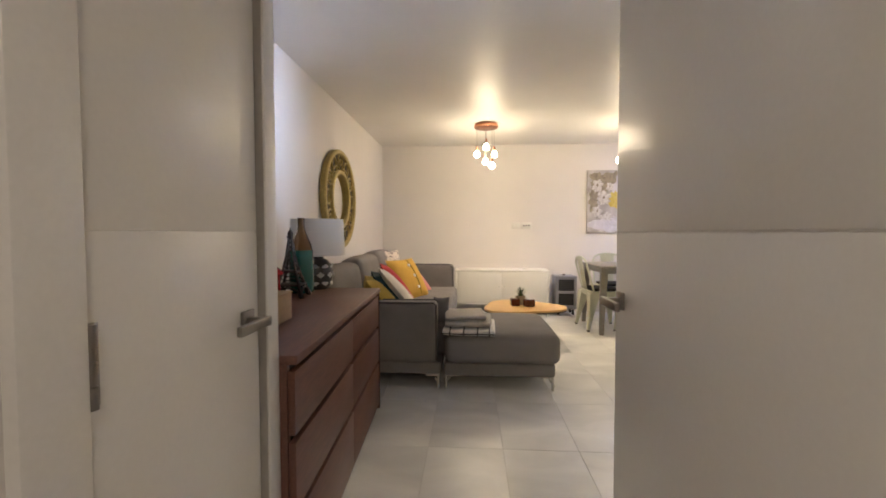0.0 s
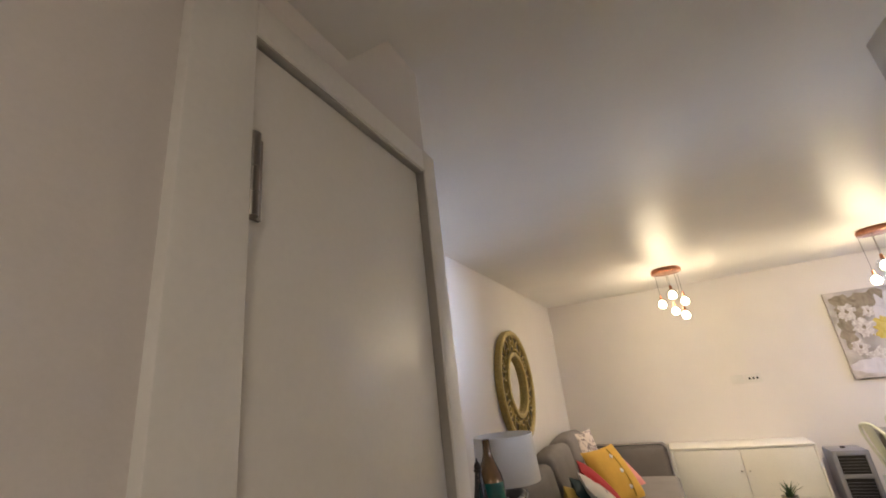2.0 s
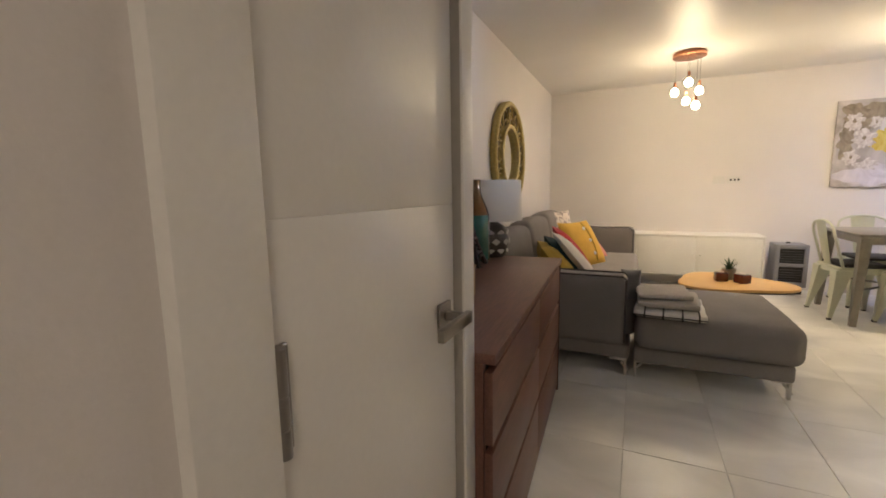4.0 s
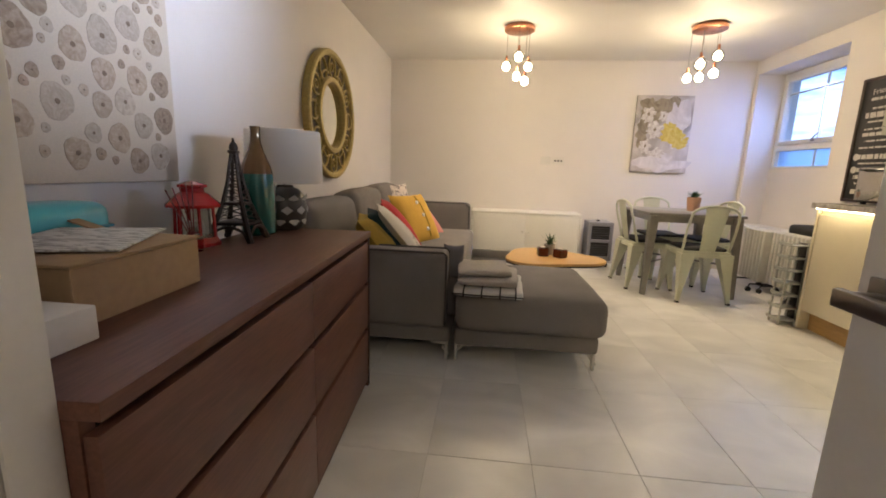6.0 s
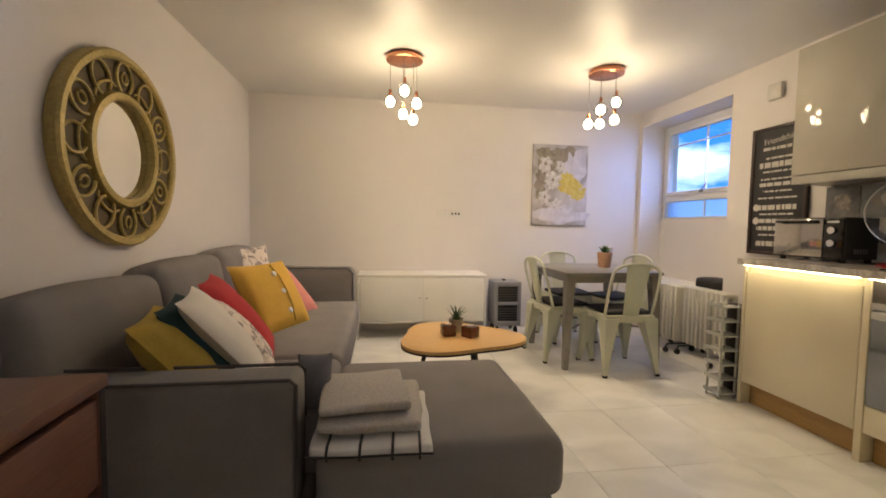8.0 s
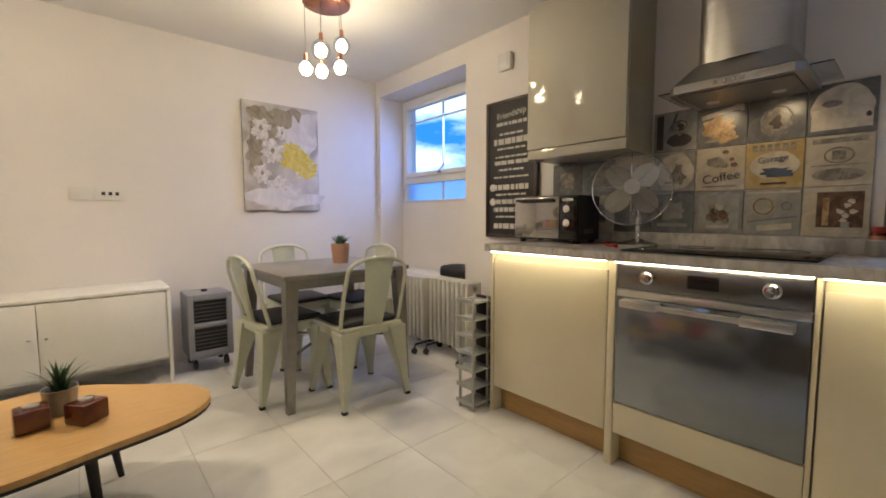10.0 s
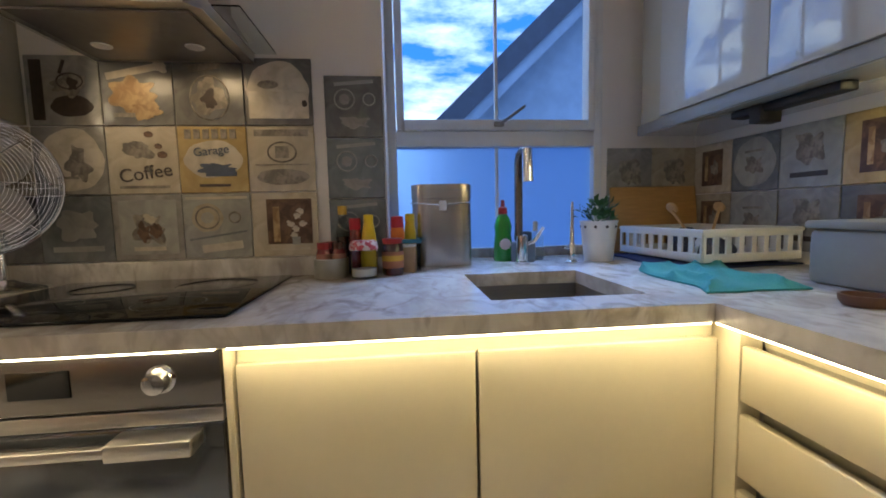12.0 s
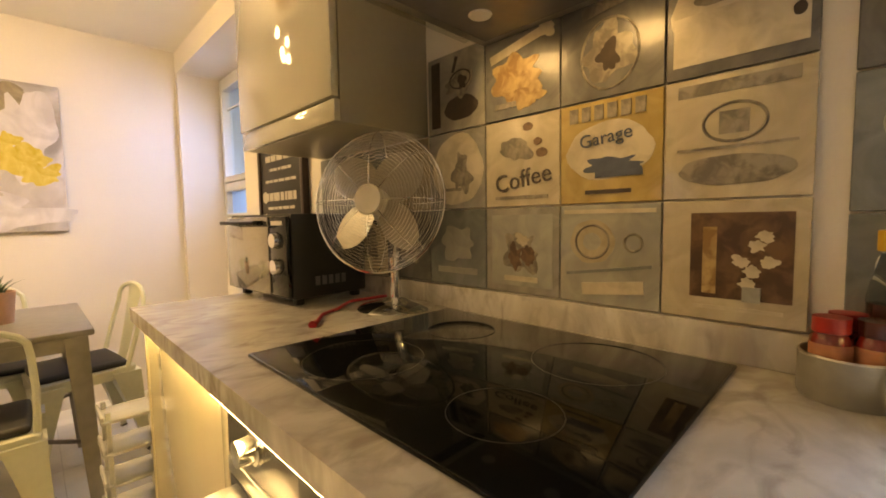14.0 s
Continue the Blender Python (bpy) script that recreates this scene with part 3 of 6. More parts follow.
# ---- pressed-metal chairs ----
def cafe_chair(m):
    """Pressed steel cafe chair, facing local +y."""
    c = thing("dining_chair", m, "sage-white pressed metal cafe chair with a dark seat pad", "chair", "chairs round the table")
    o = [(0.18 * sx + 0.02 * math.cos(a) * 1, 0.17 * sy + 0.02 * math.sin(a)) for sx, sy, a0 in ((1, 1, 0), (-1, 1, 90), (-1, -1, 180), (1, -1, 270)) for a in [radians(a0 + k * 30) for k in range(4)]]
    part("seat", join(prism(o, 0.438, 0.452, 0.004), prism([(x * 0.99, y * 0.99) for x, y in o], 0.40, 0.438)), SAGE, c)
    for sx in (-1, 1):
        for sy in (-1, 1):
            bm = bmesh.new()
            rings = []
            for k in range(9):
                f = k / 8
                z = 0.43 * (1 - f)
                spread = 0.155 + 0.055 * f
                cx, cy = sx * spread, sy * (0.145 + (0.075 if sy < 0 else 0.055) * f)
                hw = 0.045 * (1 - f) ** 1.3 + 0.013
                rings.append([bm.verts.new((cx + dx * hw, cy + dy * hw, z)) for dx, dy in ((-1, -1), (1, -1), (1, 1), (-1, 1))])
            for a, b in zip(rings, rings[1:]):
                for i in range(4):
                    bm.faces.new((a[i], a[(i + 1) % 4], b[(i + 1) % 4], b[i]))
            bm.faces.new(rings[0])
            bm.faces.new(rings[-1])
            leg = part("leg", bm, SAGE, c)
            part("rubber_foot", rbox(sx * 0.21 - 0.015, sx * 0.21 + 0.015, sy * (0.22 if sy < 0 else 0.20) - 0.015, sy * (0.22 if sy < 0 else 0.20) + 0.015, 0, 0.018, 0.003), BLACKM, leg)
    # looped back bar, splat and pad
    arc = [(-0.19, -0.15, 0.44), (-0.195, -0.20, 0.62), (-0.19, -0.235, 0.74)]
    arc += [(0.19 * -math.cos(radians(a)), -0.235 - 0.02 * math.sin(radians(a)), 0.75 + 0.095 * math.sin(radians(a)) ** 0.8) for a in range(15, 180, 15)]
    arc += [(0.19, -0.235, 0.74), (0.195, -0.20, 0.62), (0.19, -0.15, 0.44)]
    part("back_frame", tube(arc, 0.011, 8), SAGE, c)
    bm = bmesh.new()
    rows = []
    for k in range(8):
        f = k / 7
        w = 0.062 + 0.032 * f
        y = -0.165 - 0.088 * f ** 0.9
        z = 0.445 + 0.395 * f
        rows.append([bm.verts.new((w * u, y - 0.012 * u * u + e, z)) for u in (-1, -0.5, 0, 0.5, 1) for e in (0,)])
    for a, b in zip(rows, rows[1:]):
        for i in range(4):
            bm.faces.new((a[i], a[i + 1], b[i + 1], b[i]))
    bmesh.ops.solidify(bm, geom=bm.faces[:], thickness=0.004)
    part("backrest", bm, SAGE, c)
    part("seat_pad", soft(-0.175, 0.175, -0.16, 0.175, 0.452, 0.482, 0.014, 0.008, 4), BLACKM, c, "thin black seat pad")
    return c


chair = cafe_chair(pose(1.885, 4.42, 0))
copy_thing(chair, pose(1.565, 4.785, 0, 0, 0, -86))
copy_thing(chair, pose(1.87, 5.28, 0, 0, 0, 181))
copy_thing(chair, pose(2.23, 5.02, 0, 0, 0, 98))

# ---- coffee table ----
ct = thing("coffee_table", pose(0.555, 4.12, 0.028), "low coffee table with a rounded triangular oak top", "coffee table")
egg = [((0.405 + 0.055 * math.cos(3 * (a + 0.22))) * math.cos(a), (0.365 + 0.05 * math.cos(3 * (a + 0.22))) * math.sin(a)) for a in [2 * math.pi * k / 48 for k in range(48)]]
part("tabletop", prism(egg, 0.318, 0.338, 0.004), OAKTOP, ct)
part("edge_band", prism([(x * 0.997, y * 0.997) for x, y in egg], 0.306, 0.317), BLACKM, ct)
for k in range(3):
    a = 2 * math.pi * k / 3 + 0.9
    part("leg", tube([(0.20 * math.cos(a), 0.20 * math.sin(a), 0.306), (0.27 * math.cos(a), 0.27 * math.sin(a), -0.028)], [0.018, 0.011], 10), BLACKM, ct)

# ---- kitchen: base run along the hob wall ----
FX, WT = 2.315, 0.925


def base_unit(y0, y1, label, doors, top=0.886):
    u = thing("base_cabinet", pose(0, 0, 0), label, "cabinet", "fitted base cabinets")
    part("body", rbox(FX + 0.0225, 2.88, y0, y1, 0.15, top), OLIVE, u)
    if top < 0.8:
        part("front_rail", rbox(FX + 0.0225, FX + 0.045, y0, y1, top, 0.886), OLIVE, u)
    for a, b in doors:
        part("door", rbox(FX, FX + 0.02, a + 0.0015, b - 0.0015, 0.145, 0.845, 0.003), CREAM, u)
    return u


base_unit(3.062, 3.70, "cream gloss handleless base cabinet at the end of the run", ((3.062, 3.70),))
base_unit(1.935, 2.385, "cream gloss handleless base cabinet beside the oven", ((1.935, 2.382),))
base_unit(1.43, 1.933, "cream gloss handleless base cabinet under the sink", ((1.43, 1.932),), 0.66)
solid("end_panel", rbox(FX - 0.004, 2.88, 3.702, 3.722, 0, 0.884, 0.002), CREAM, "cream gloss end panel of the base run", "panel")
for y in (3.025, 2.386):
    solid("filler_post", rbox(FX - 0.003, 2.88, y, y + (0.032 if y > 3 else 0.014), 0, 0.884, 0.002), CREAM, "cream upright between cabinet and oven", "panel")
solid("plinth", join(rbox(2.385, 2.40, 3.06, 3.70, 0, 0.148), rbox(2.385, 2.40, 2.402, 3.022, 0, 0.148), rbox(2.385, 2.40, 1.44, 2.384, 0, 0.148)), OAKP, "oak-effect plinth under the cabinets", "plinth", kind="structure")

oven = thing("oven", pose(0, 0, 0), "built-in steel oven with a dark glass door", "oven")
part("body", rbox(FX + 0.022, 2.86, 2.402, 3.022, 0.285, 0.88), GUN, oven)
# steel coloured darker here, the dark reflection put into its tone
cp = part("control_panel", rbox(FX - 0.004, FX + 0.02, 2.404, 3.020, 0.775, 0.882, 0.003), DSTEEL, oven)
for y in (2.90, 2.505):
    part("knob", moved(lathe([(0, 0.030), (0.019, 0.028), (0.021, 0.006), (0.026, 0.004), (0.026, 0), (0, 0)], 20), pose(FX - 0.004, y, 0.83, 0, -90, 0)), CHROME, cp, "steel oven knob")
part("display", rbox(FX - 0.006, FX - 0.003, 2.655, 2.755, 0.806, 0.855), BLACK, cp)
od = part("door", join(rbox(FX - 0.004, FX + 0.02, 2.404, 3.020, 0.288, 0.742, 0.003)), OVENGL, oven, "dark oven door glass")
part("trim", rbox(FX - 0.006, FX + 0.02, 2.404, 3.020, 0.745, 0.772, 0.002), STEEL, oven)
part("handle", join(rbox(FX - 0.052, FX - 0.036, 2.44, 2.985, 0.714, 0.732, 0.003), rbox(FX - 0.056, FX - 0.004, 2.44, 2.58, 0.708, 0.738, 0.003), rbox(FX - 0.056, FX - 0.004, 2.845, 2.985, 0.708, 0.738, 0.003)), STEEL, od, "flat steel bar handle")
part("base_panel", rbox(FX, FX + 0.02, 2.402, 3.022, 0.150, 0.282, 0.002), CREAM, oven, "cream filler panel under the oven door")

# ---- drawer run along the south wall ----
FY2 = 1.43
for k, (x0, x1) in enumerate(((1.70, 2.260), (1.12, 1.695))):
    du = thing("drawer_unit", pose(0, 0, 0), "cream gloss four-drawer base unit with finger-grip rails", "cabinet", "fitted base cabinets")
    part("body", rbox(x0, x1, NY + 0.01, FY2 - 0.055, 0.15, 0.886), OLIVE, du)
    for z0, z1 in ((0.145, 0.396), (0.424, 0.556), (0.584, 0.711), (0.737, 0.846)):
        part("drawer", rbox(x0 + 0.002, x1 - 0.002, FY2 - 0.02, FY2, z0, z1, 0.003), CREAM, du)
solid("corner_post", rbox(2.262, 2.338, FY2 - 0.05, FY2 - 0.0005, 0, 0.884, 0.002), CREAM, "cream corner post between the two runs", "panel")
solid("plinth", rbox(1.12, 2.36, 1.36, 1.375, 0, 0.148), OAKP, "oak-effect plinth under the drawers", "plinth", kind="structure")

# ---- worktop with a sink cut-out ----
SX0, SX1, SY0, SY1 = 2.400, 2.776, 1.535, 1.886


def slab(xs, ys, keep, z0, z1):
    """One connected slab over the cells of a grid that keep(x, y) holds."""
    bm = bmesh.new()
    cells = {(i, j) for i in range(len(xs) - 1) for j in range(len(ys) - 1) if keep((xs[i] + xs[i + 1]) / 2, (ys[j] + ys[j + 1]) / 2)}
    at = {}

    def v(i, j, z):
        if (i, j, z) not in at:
            at[i, j, z] = bm.verts.new((xs[i], ys[j], z))
        return at[i, j, z]

    for i, j in cells:
        for z in (z0, z1):
            bm.faces.new((v(i, j, z), v(i + 1, j, z), v(i + 1, j + 1, z), v(i, j + 1, z)))
        for (di, dj), (p, q) in (((-1, 0), ((0, 0), (0, 1))), ((1, 0), ((1, 0), (1, 1))), ((0, -1), ((0, 0), (1, 0))), ((0, 1), ((0, 1), (1, 1)))):
            if (i + di, j + dj) not in cells:
                bm.faces.new((v(i + p[0], j + p[1], z0), v(i + q[0], j + q[1], z0), v(i + q[0], j + q[1], z1), v(i + p[0], j + p[1], z1)))
    return bm


def on_top(x, y):
    if SX0 < x < SX1 and SY0 < y < SY1:
        return False
    return y < 1.465 or (x > 2.285 and (x < 2.896 or y < 2.105))


solid("worktop", slab([1.08, 2.285, SX0, SX1, 2.896, 3.235], [0.805, 1.465, SY0, SY1, 2.105, 3.745], on_top, 0.887, WT), MARBLE, "grey marble-effect laminate worktop", "worktop")
solid("upstand", join(rbox(2.880, 2.897, 2.318, 3.745, WT, 0.985, 0.002), rbox(3.222, 3.238, 0.805, 2.105, WT, 0.962, 0.002)), MARBLE, "marble-effect upstand along the wall", "upstand")
sink = thing("sink", pose(0, 0, 0), "undermounted stainless steel sink bowl", "sink")
part("bowl", join(rbox(SX0 - 0.006, SX0, SY0, SY1, 0.70, 0.886), rbox(SX1, SX1 + 0.006, SY0, SY1, 0.70, 0.886), rbox(SX0, SX1, SY0 - 0.006, SY0, 0.70, 0.886), rbox(SX0, SX1, SY1, SY1 + 0.006, 0.70, 0.886), rbox(SX0, SX1, SY0, SY1, 0.69, 0.70)), SINKS, sink)
part("overflow", join(*[rbox(SX1 - 0.003, SX1, 1.69 + k * 0.014, 1.695 + k * 0.014, 0.826, 0.842) for k in range(4)]), BLACKM, sink)
part("drain", moved(lathe([(0, 0.004), (0.04, 0.003), (0.045, 0), (0, 0)], 20), pose(2.615, 1.69, 0.70)), CHROME, sink)
strip = thing("led_strip", pose(0, 0, 0), "warm light strip glowing under the worktop edge", "light strip")
part("diffuser", rbox(2.288, 2.300, 3.064, 3.700, 0.8835, 0.8865), LED, strip)
part("diffuser", rbox(2.287, 2.297, 2.404, 3.020, 0.8835, 0.8865), LED, strip)
part("diffuser", rbox(2.288, 2.300, 1.470, 2.382, 0.8835, 0.8865), LED, strip)
part("diffuser", rbox(1.12, 2.285, 1.450, 1.462, 0.8835, 0.8865), LED, strip)
for box in ((2.333, 2.337, 3.064, 3.700), (2.333, 2.337, 1.432, 2.382), (1.12, 2.260, 1.3755, 1.379)):
    solid("grip_rail", rbox(*box, 0.840, 0.886), CREAM, "cream recessed grip rail lit by the strip above", "rail", "grip rails")
hob = thing("hob", pose(0, 0, 0), "black glass induction hob set on the worktop", "hob")
part("glass", rbox(2.352, 2.850, 2.405, 3.03, WT + 0.0005, WT + 0.008, 0.003), HOBG, hob)
RING = material("hob_print", (0.035, 0.034, 0.033), 0.3)
for x, y, r in ((2.48, 2.57, 0.07), (2.48, 2.86, 0.10), (2.72, 2.57, 0.10), (2.72, 2.86, 0.07)):
    part("zone_ring", tube([(x + r * math.cos(a), y + r * math.sin(a), WT + 0.0078) for a in [2 * math.pi * k / 36 for k in range(36)]], 0.0008, 4, True), RING, hob)

# ---- wall cabinets ----
CREAMG = material("cream_acrylic_gloss", (0.55, 0.54, 0.50), 0.04, grain=0.01, spec=1.0, coat=1.0, big=0.01)


RAILG = material("satin_grey_rail", (0.30, 0.30, 0.29), 0.5, grain=0.03)


def wall_unit(x0, x1, y0, y1, z0, z1, face, label, splits):
    u = thing("wall_cabinet", pose(0, 0, 0), label, "cabinet", "fitted wall cabinets")
    if face == "x":
        part("body", rbox(x0 + 0.022, x1, y0, y1, z0, z1, 0.001), OLIVE, u)
        part("door", rbox(x0, x0 + 0.02, y0 + 0.001, y1 - 0.001, z0 + 0.055, z1, 0.003), CREAMU, u)
        part("finger_rail", rbox(x0 + 0.006, x0 + 0.022, y0, y1, z0, z0 + 0.05, 0.002), CREAMU, u)
    else:
        part("body", rbox(x0, x1, y0, y1 - 0.022, z0, z1, 0.001), CREAMU, u)
        for a, b in zip(splits, splits[1:]):
            part("door", rbox(a + 0.0015, b - 0.0015, y1 - 0.02, y1, z0 + 0.045, z1, 0.003), CREAMG, u)
        part("finger_rail", rbox(x0, x1, y1 - 0.022, y1 - 0.006, z0, z0 + 0.04, 0.002), RAILG, u)
    return u


wall_unit(2.60, 2.897, 3.140, 3.712, 1.393, 2.225, "x", "pale gloss wall cabinet beside the cooker hood", ())
wall_unit(1.20, 3.19, NY + 0.003, 1.10, 1.405, 2.20, "y", "pale gloss wall cabinet reflecting the window", (1.20, 1.66, 2.12, 2.58, 3.04))

# ---- pendant lights ----
def pendant(x, y, drops):
    p = thing("pendant_light", pose(x, y, CZ), "copper disc ceiling light with a cluster of glowing glass globes", "ceiling light", "cluster pendants")
    part("ceiling_plate", lathe([(0, -0.045), (0.124, -0.045), (0.137, -0.039), (0.139, -0.016), (0.128, 0.0), (0, 0.0)], 40), COPPER, p)
    for dx, dy, z, r in drops:
        part("cord", tube([(dx, dy, -0.05), (dx, dy, z + r + 0.03)], 0.0022, 6), GUN, p)
        s = part("globe", moved(lathe([(0.012, r * 1.02)] + [(r * math.sin(radians(a)), r * math.cos(radians(a)) * 1.06) for a in range(14, 168, 14)] + [(0, -r * 1.06)], 20), pose(dx, dy, z)), SMOKEG, p, "faceted clear glass globe")
        s.visible_shadow = False
        part("socket", moved(lathe([(0, 0.045), (0.011, 0.045), (0.013, 0.005), (0.013, 0.0), (0, 0)], 14), pose(dx, dy, z + r - 0.005)), COPPER, s)
        # bulb modelled oversize, its glowing shape taking in the bloom
        u = part("bulb", moved(lathe([(0, 0.038), (0.014, 0.033), (0.029, 0.012), (0.031, -0.009), (0.022, -0.028), (0, -0.034)], 16), pose(dx, dy, z - 0.002)), BULB, s)
        u.visible_shadow = False
    return p


for (lx, ly), drops in GLOBES.items():
    pendant(lx, ly, drops)

# ---- round mirror ----
GOLD = material("gilt_wood", (0.43, 0.33, 0.11), 0.45, 0.25, grain=0.22, scale=60, bump=0.3, big=0.12)
GOLDD = material("gilt_shadow", (0.10, 0.072, 0.03), 0.7, grain=0.2, scale=70, bump=0.3)
MIRR = material("mirror_silver", (0.86, 0.86, 0.85), 0.02, 1.0, grain=0.0, big=0.0)
mir = thing("mirror", pose(LX + 0.002, 3.70, 1.443, 0, 90, 0) @ Matrix.Diagonal((0.948, 0.948, 1, 1)), "round wall mirror in a wide gilt fretwork frame", "mirror")
part("backing", lathe([(0.25, 0.001), (0.478, 0.001), (0.478, 0.030), (0.25, 0.022)], 64), GOLDD, mir)
part("glass", lathe([(0, 0.014), (0.262, 0.014), (0.262, 0.004), (0, 0.004)], 56), MIRR, mir)
part("rim", lathe([(0.447, 0.001), (0.492, 0.001), (0.494, 0.045), (0.484, 0.056), (0.458, 0.056), (0.447, 0.044), (0.447, 0.001)], 72), GOLD, mir, "gilt outer rim")
part("rim", lathe([(0.252, 0.001), (0.252, 0.050), (0.262, 0.056), (0.288, 0.052), (0.296, 0.032), (0.296, 0.001)], 64), GOLD, mir, "gilt inner rim")
for k in range(12):
    a = 2 * math.pi * k / 12
    c = Vector((0.37 * math.cos(a), 0.37 * math.sin(a), 0.036))
    r, t = Vector((math.cos(a), math.sin(a), 0)), Vector((-math.sin(a), math.cos(a), 0))
    arc = [c + r * (0.080 * math.cos(s)) + t * (0.066 * math.sin(s)) for s in [radians(d) for d in range(-150, 151, 20)]]
    part("scroll", tube(arc, 0.0085, 6), GOLD, mir)
    arc2 = [c + r * (-0.075 + 0.055 * math.cos(s)) + t * (0.09 * math.sin(s)) for s in [radians(d) for d in range(-80, 81, 20)]] if k % 2 else [c + r * (0.03 * math.cos(s)) + t * (0.025 * math.sin(s)) for s in [radians(d) for d in range(0, 331, 30)]]
    part("scroll", tube(arc2, 0.007, 6), GOLD, mir)

# ---- printed canvas with growth-ring discs ----
CANVAS = material("cream_canvas", (0.63, 0.555, 0.465), 0.85, grain=0.06, scale=300, bump=0.15)


RINGS = [blotched("disc_print_" + n, a, b, 34, 0.34, 0.66, 0.85, 5, warp=2.2, vary=0.12) for n, a, b in (
    ("brown", (0.38, 0.29, 0.21), (0.52, 0.43, 0.34)), ("grey", (0.43, 0.36, 0.29), (0.55, 0.475, 0.39)), ("dark", (0.29, 0.215, 0.155), (0.44, 0.35, 0.27)))]
art = thing("wall_art", pose(LX + 0.002, 1.110, 0.985), "cream canvas print covered with brown growth-ring discs", "picture")
part("canvas", rbox(0, 0.028, 0, 0.945, 0, 1.05, 0.004), CANVAS, art)
rnd = random.Random(5)
discs = []
for k in range(5000):
    r = rnd.choice((0.052, 0.048, 0.044, 0.040)) if k < 2600 else rnd.choice((0.034, 0.028, 0.018, 0.013))
    y, z = rnd.uniform(r + 0.01, 0.935 - r), rnd.uniform(r + 0.03, 1.03 - r)
    if all((y - b) ** 2 + (z - c) ** 2 > (r + d + 0.007) ** 2 for b, c, d in discs):
        discs.append((y, z, r))
DOTC = material("disc_core", (0.22, 0.16, 0.115), 0.85)
for k, (y, z, r) in enumerate(discs):
    bm = lathe([(0, 0.0012), (r * 0.98, 0.0012), (r, 0.0)], 22)
    for v in bm.verts:
        ang = math.atan2(v.co.y, v.co.x)
        f = 1 + 0.06 * math.sin(3 * ang + k) + 0.03 * math.sin(7 * ang + 2 * k)
        v.co.x *= f * (1.10 if k % 3 else 1.0)
        v.co.y *= f * (1.0 if k % 3 else 0.86)
    d = part("disc", bm, RINGS[k % 3], art, "", pose(0.0285, y, z, 0, 90, 0))
    part("disc_core", lathe([(0, 0.0019), (r * 0.16, 0.0019), (r * 0.17, 0.001)], 10), DOTC, d)

# ---- flower painting ----
def patch(outline_fn, n, seed, rough, thick, y):
    """A flat dab of paint with an uneven edge, in x and z, facing -y."""
    bm = bmesh.new()
    ring = []
    for k in range(n):
        a = 2 * math.pi * k / n
        x, z = outline_fn(a)
        w = 1 + rough * noise.noise(Vector((math.cos(a) * 2 + seed, math.sin(a) * 2, seed * 1.7)))
        ring.append((x * w, z * w))
    f = bm.faces.new([bm.verts.new((x, y, z)) for x, z in ring])
    ex = bmesh.ops.extrude_face_region(bm, geom=[f])
    bmesh.ops.translate(bm, verts=[v for v in ex["geom"] if isinstance(v, bmesh.types.BMVert)], vec=(0, -thick, 0))
    return bm


PBACK = blotched("painting_ground", (0.30, 0.27, 0.25), (0.62, 0.58, 0.58), 2.4, 0.35, 0.66, 0.7, 5, (1, 1, 1), 0.0, 2.0)
PWHITE = blotched("painting_white", (0.44, 0.40, 0.37), (0.68, 0.65, 0.63), 16, 0.35, 0.6, 0.7, 4, warp=2)
PYEL = blotched("painting_yellow", (0.50, 0.36, 0.04), (0.66, 0.54, 0.16), 9, 0.35, 0.65, 0.7, 4, warp=1.5)
PTAUPE = blotched("painting_taupe", (0.16, 0.13, 0.09), (0.34, 0.29, 0.21), 6, 0.35, 0.65, 0.7, 4, warp=1.5)
PLILAC = blotched("painting_lilac", (0.50, 0.47, 0.50), (0.68, 0.65, 0.68), 5, 0.35, 0.65, 0.7, 4, warp=1.5)
pic = thing("painting", pose(1.650, FY - 0.001, 1.128) @ Matrix.Diagonal((0.985, 1, 1.025, 1)), "canvas painting of white blossoms with a yellow swathe", "picture")
part("canvas", rbox(0, 0.635, -0.03, 0, 0, 0.845, 0.004), PBACK, pic)
for k, (cx, cz, w, h, mat, seed) in enumerate(((0.15, 0.68, 0.13, 0.13, PTAUPE, 1), (0.40, 0.75, 0.17, 0.08, PTAUPE, 2), (0.09, 0.44, 0.07, 0.15, PTAUPE, 3), (0.48, 0.56, 0.12, 0.24, PLILAC, 4), (0.31, 0.11, 0.27, 0.085, PLILAC, 5),
                                (0.44, 0.40, 0.14, 0.09, PYEL, 6), (0.53, 0.33, 0.08, 0.06, PYEL, 7), (0.38, 0.50, 0.07, 0.06, PYEL, 8), (0.27, 0.22, 0.10, 0.05, PWHITE, 9))):
    part("brushstroke", patch(lambda a, w=w, h=h: (w * math.cos(a), h * math.sin(a)), 48, seed, 0.7, 0.0006 + 0.0003 * k, -0.0302), mat, pic, "", pose(cx, 0, cz))
pr = random.Random(9)
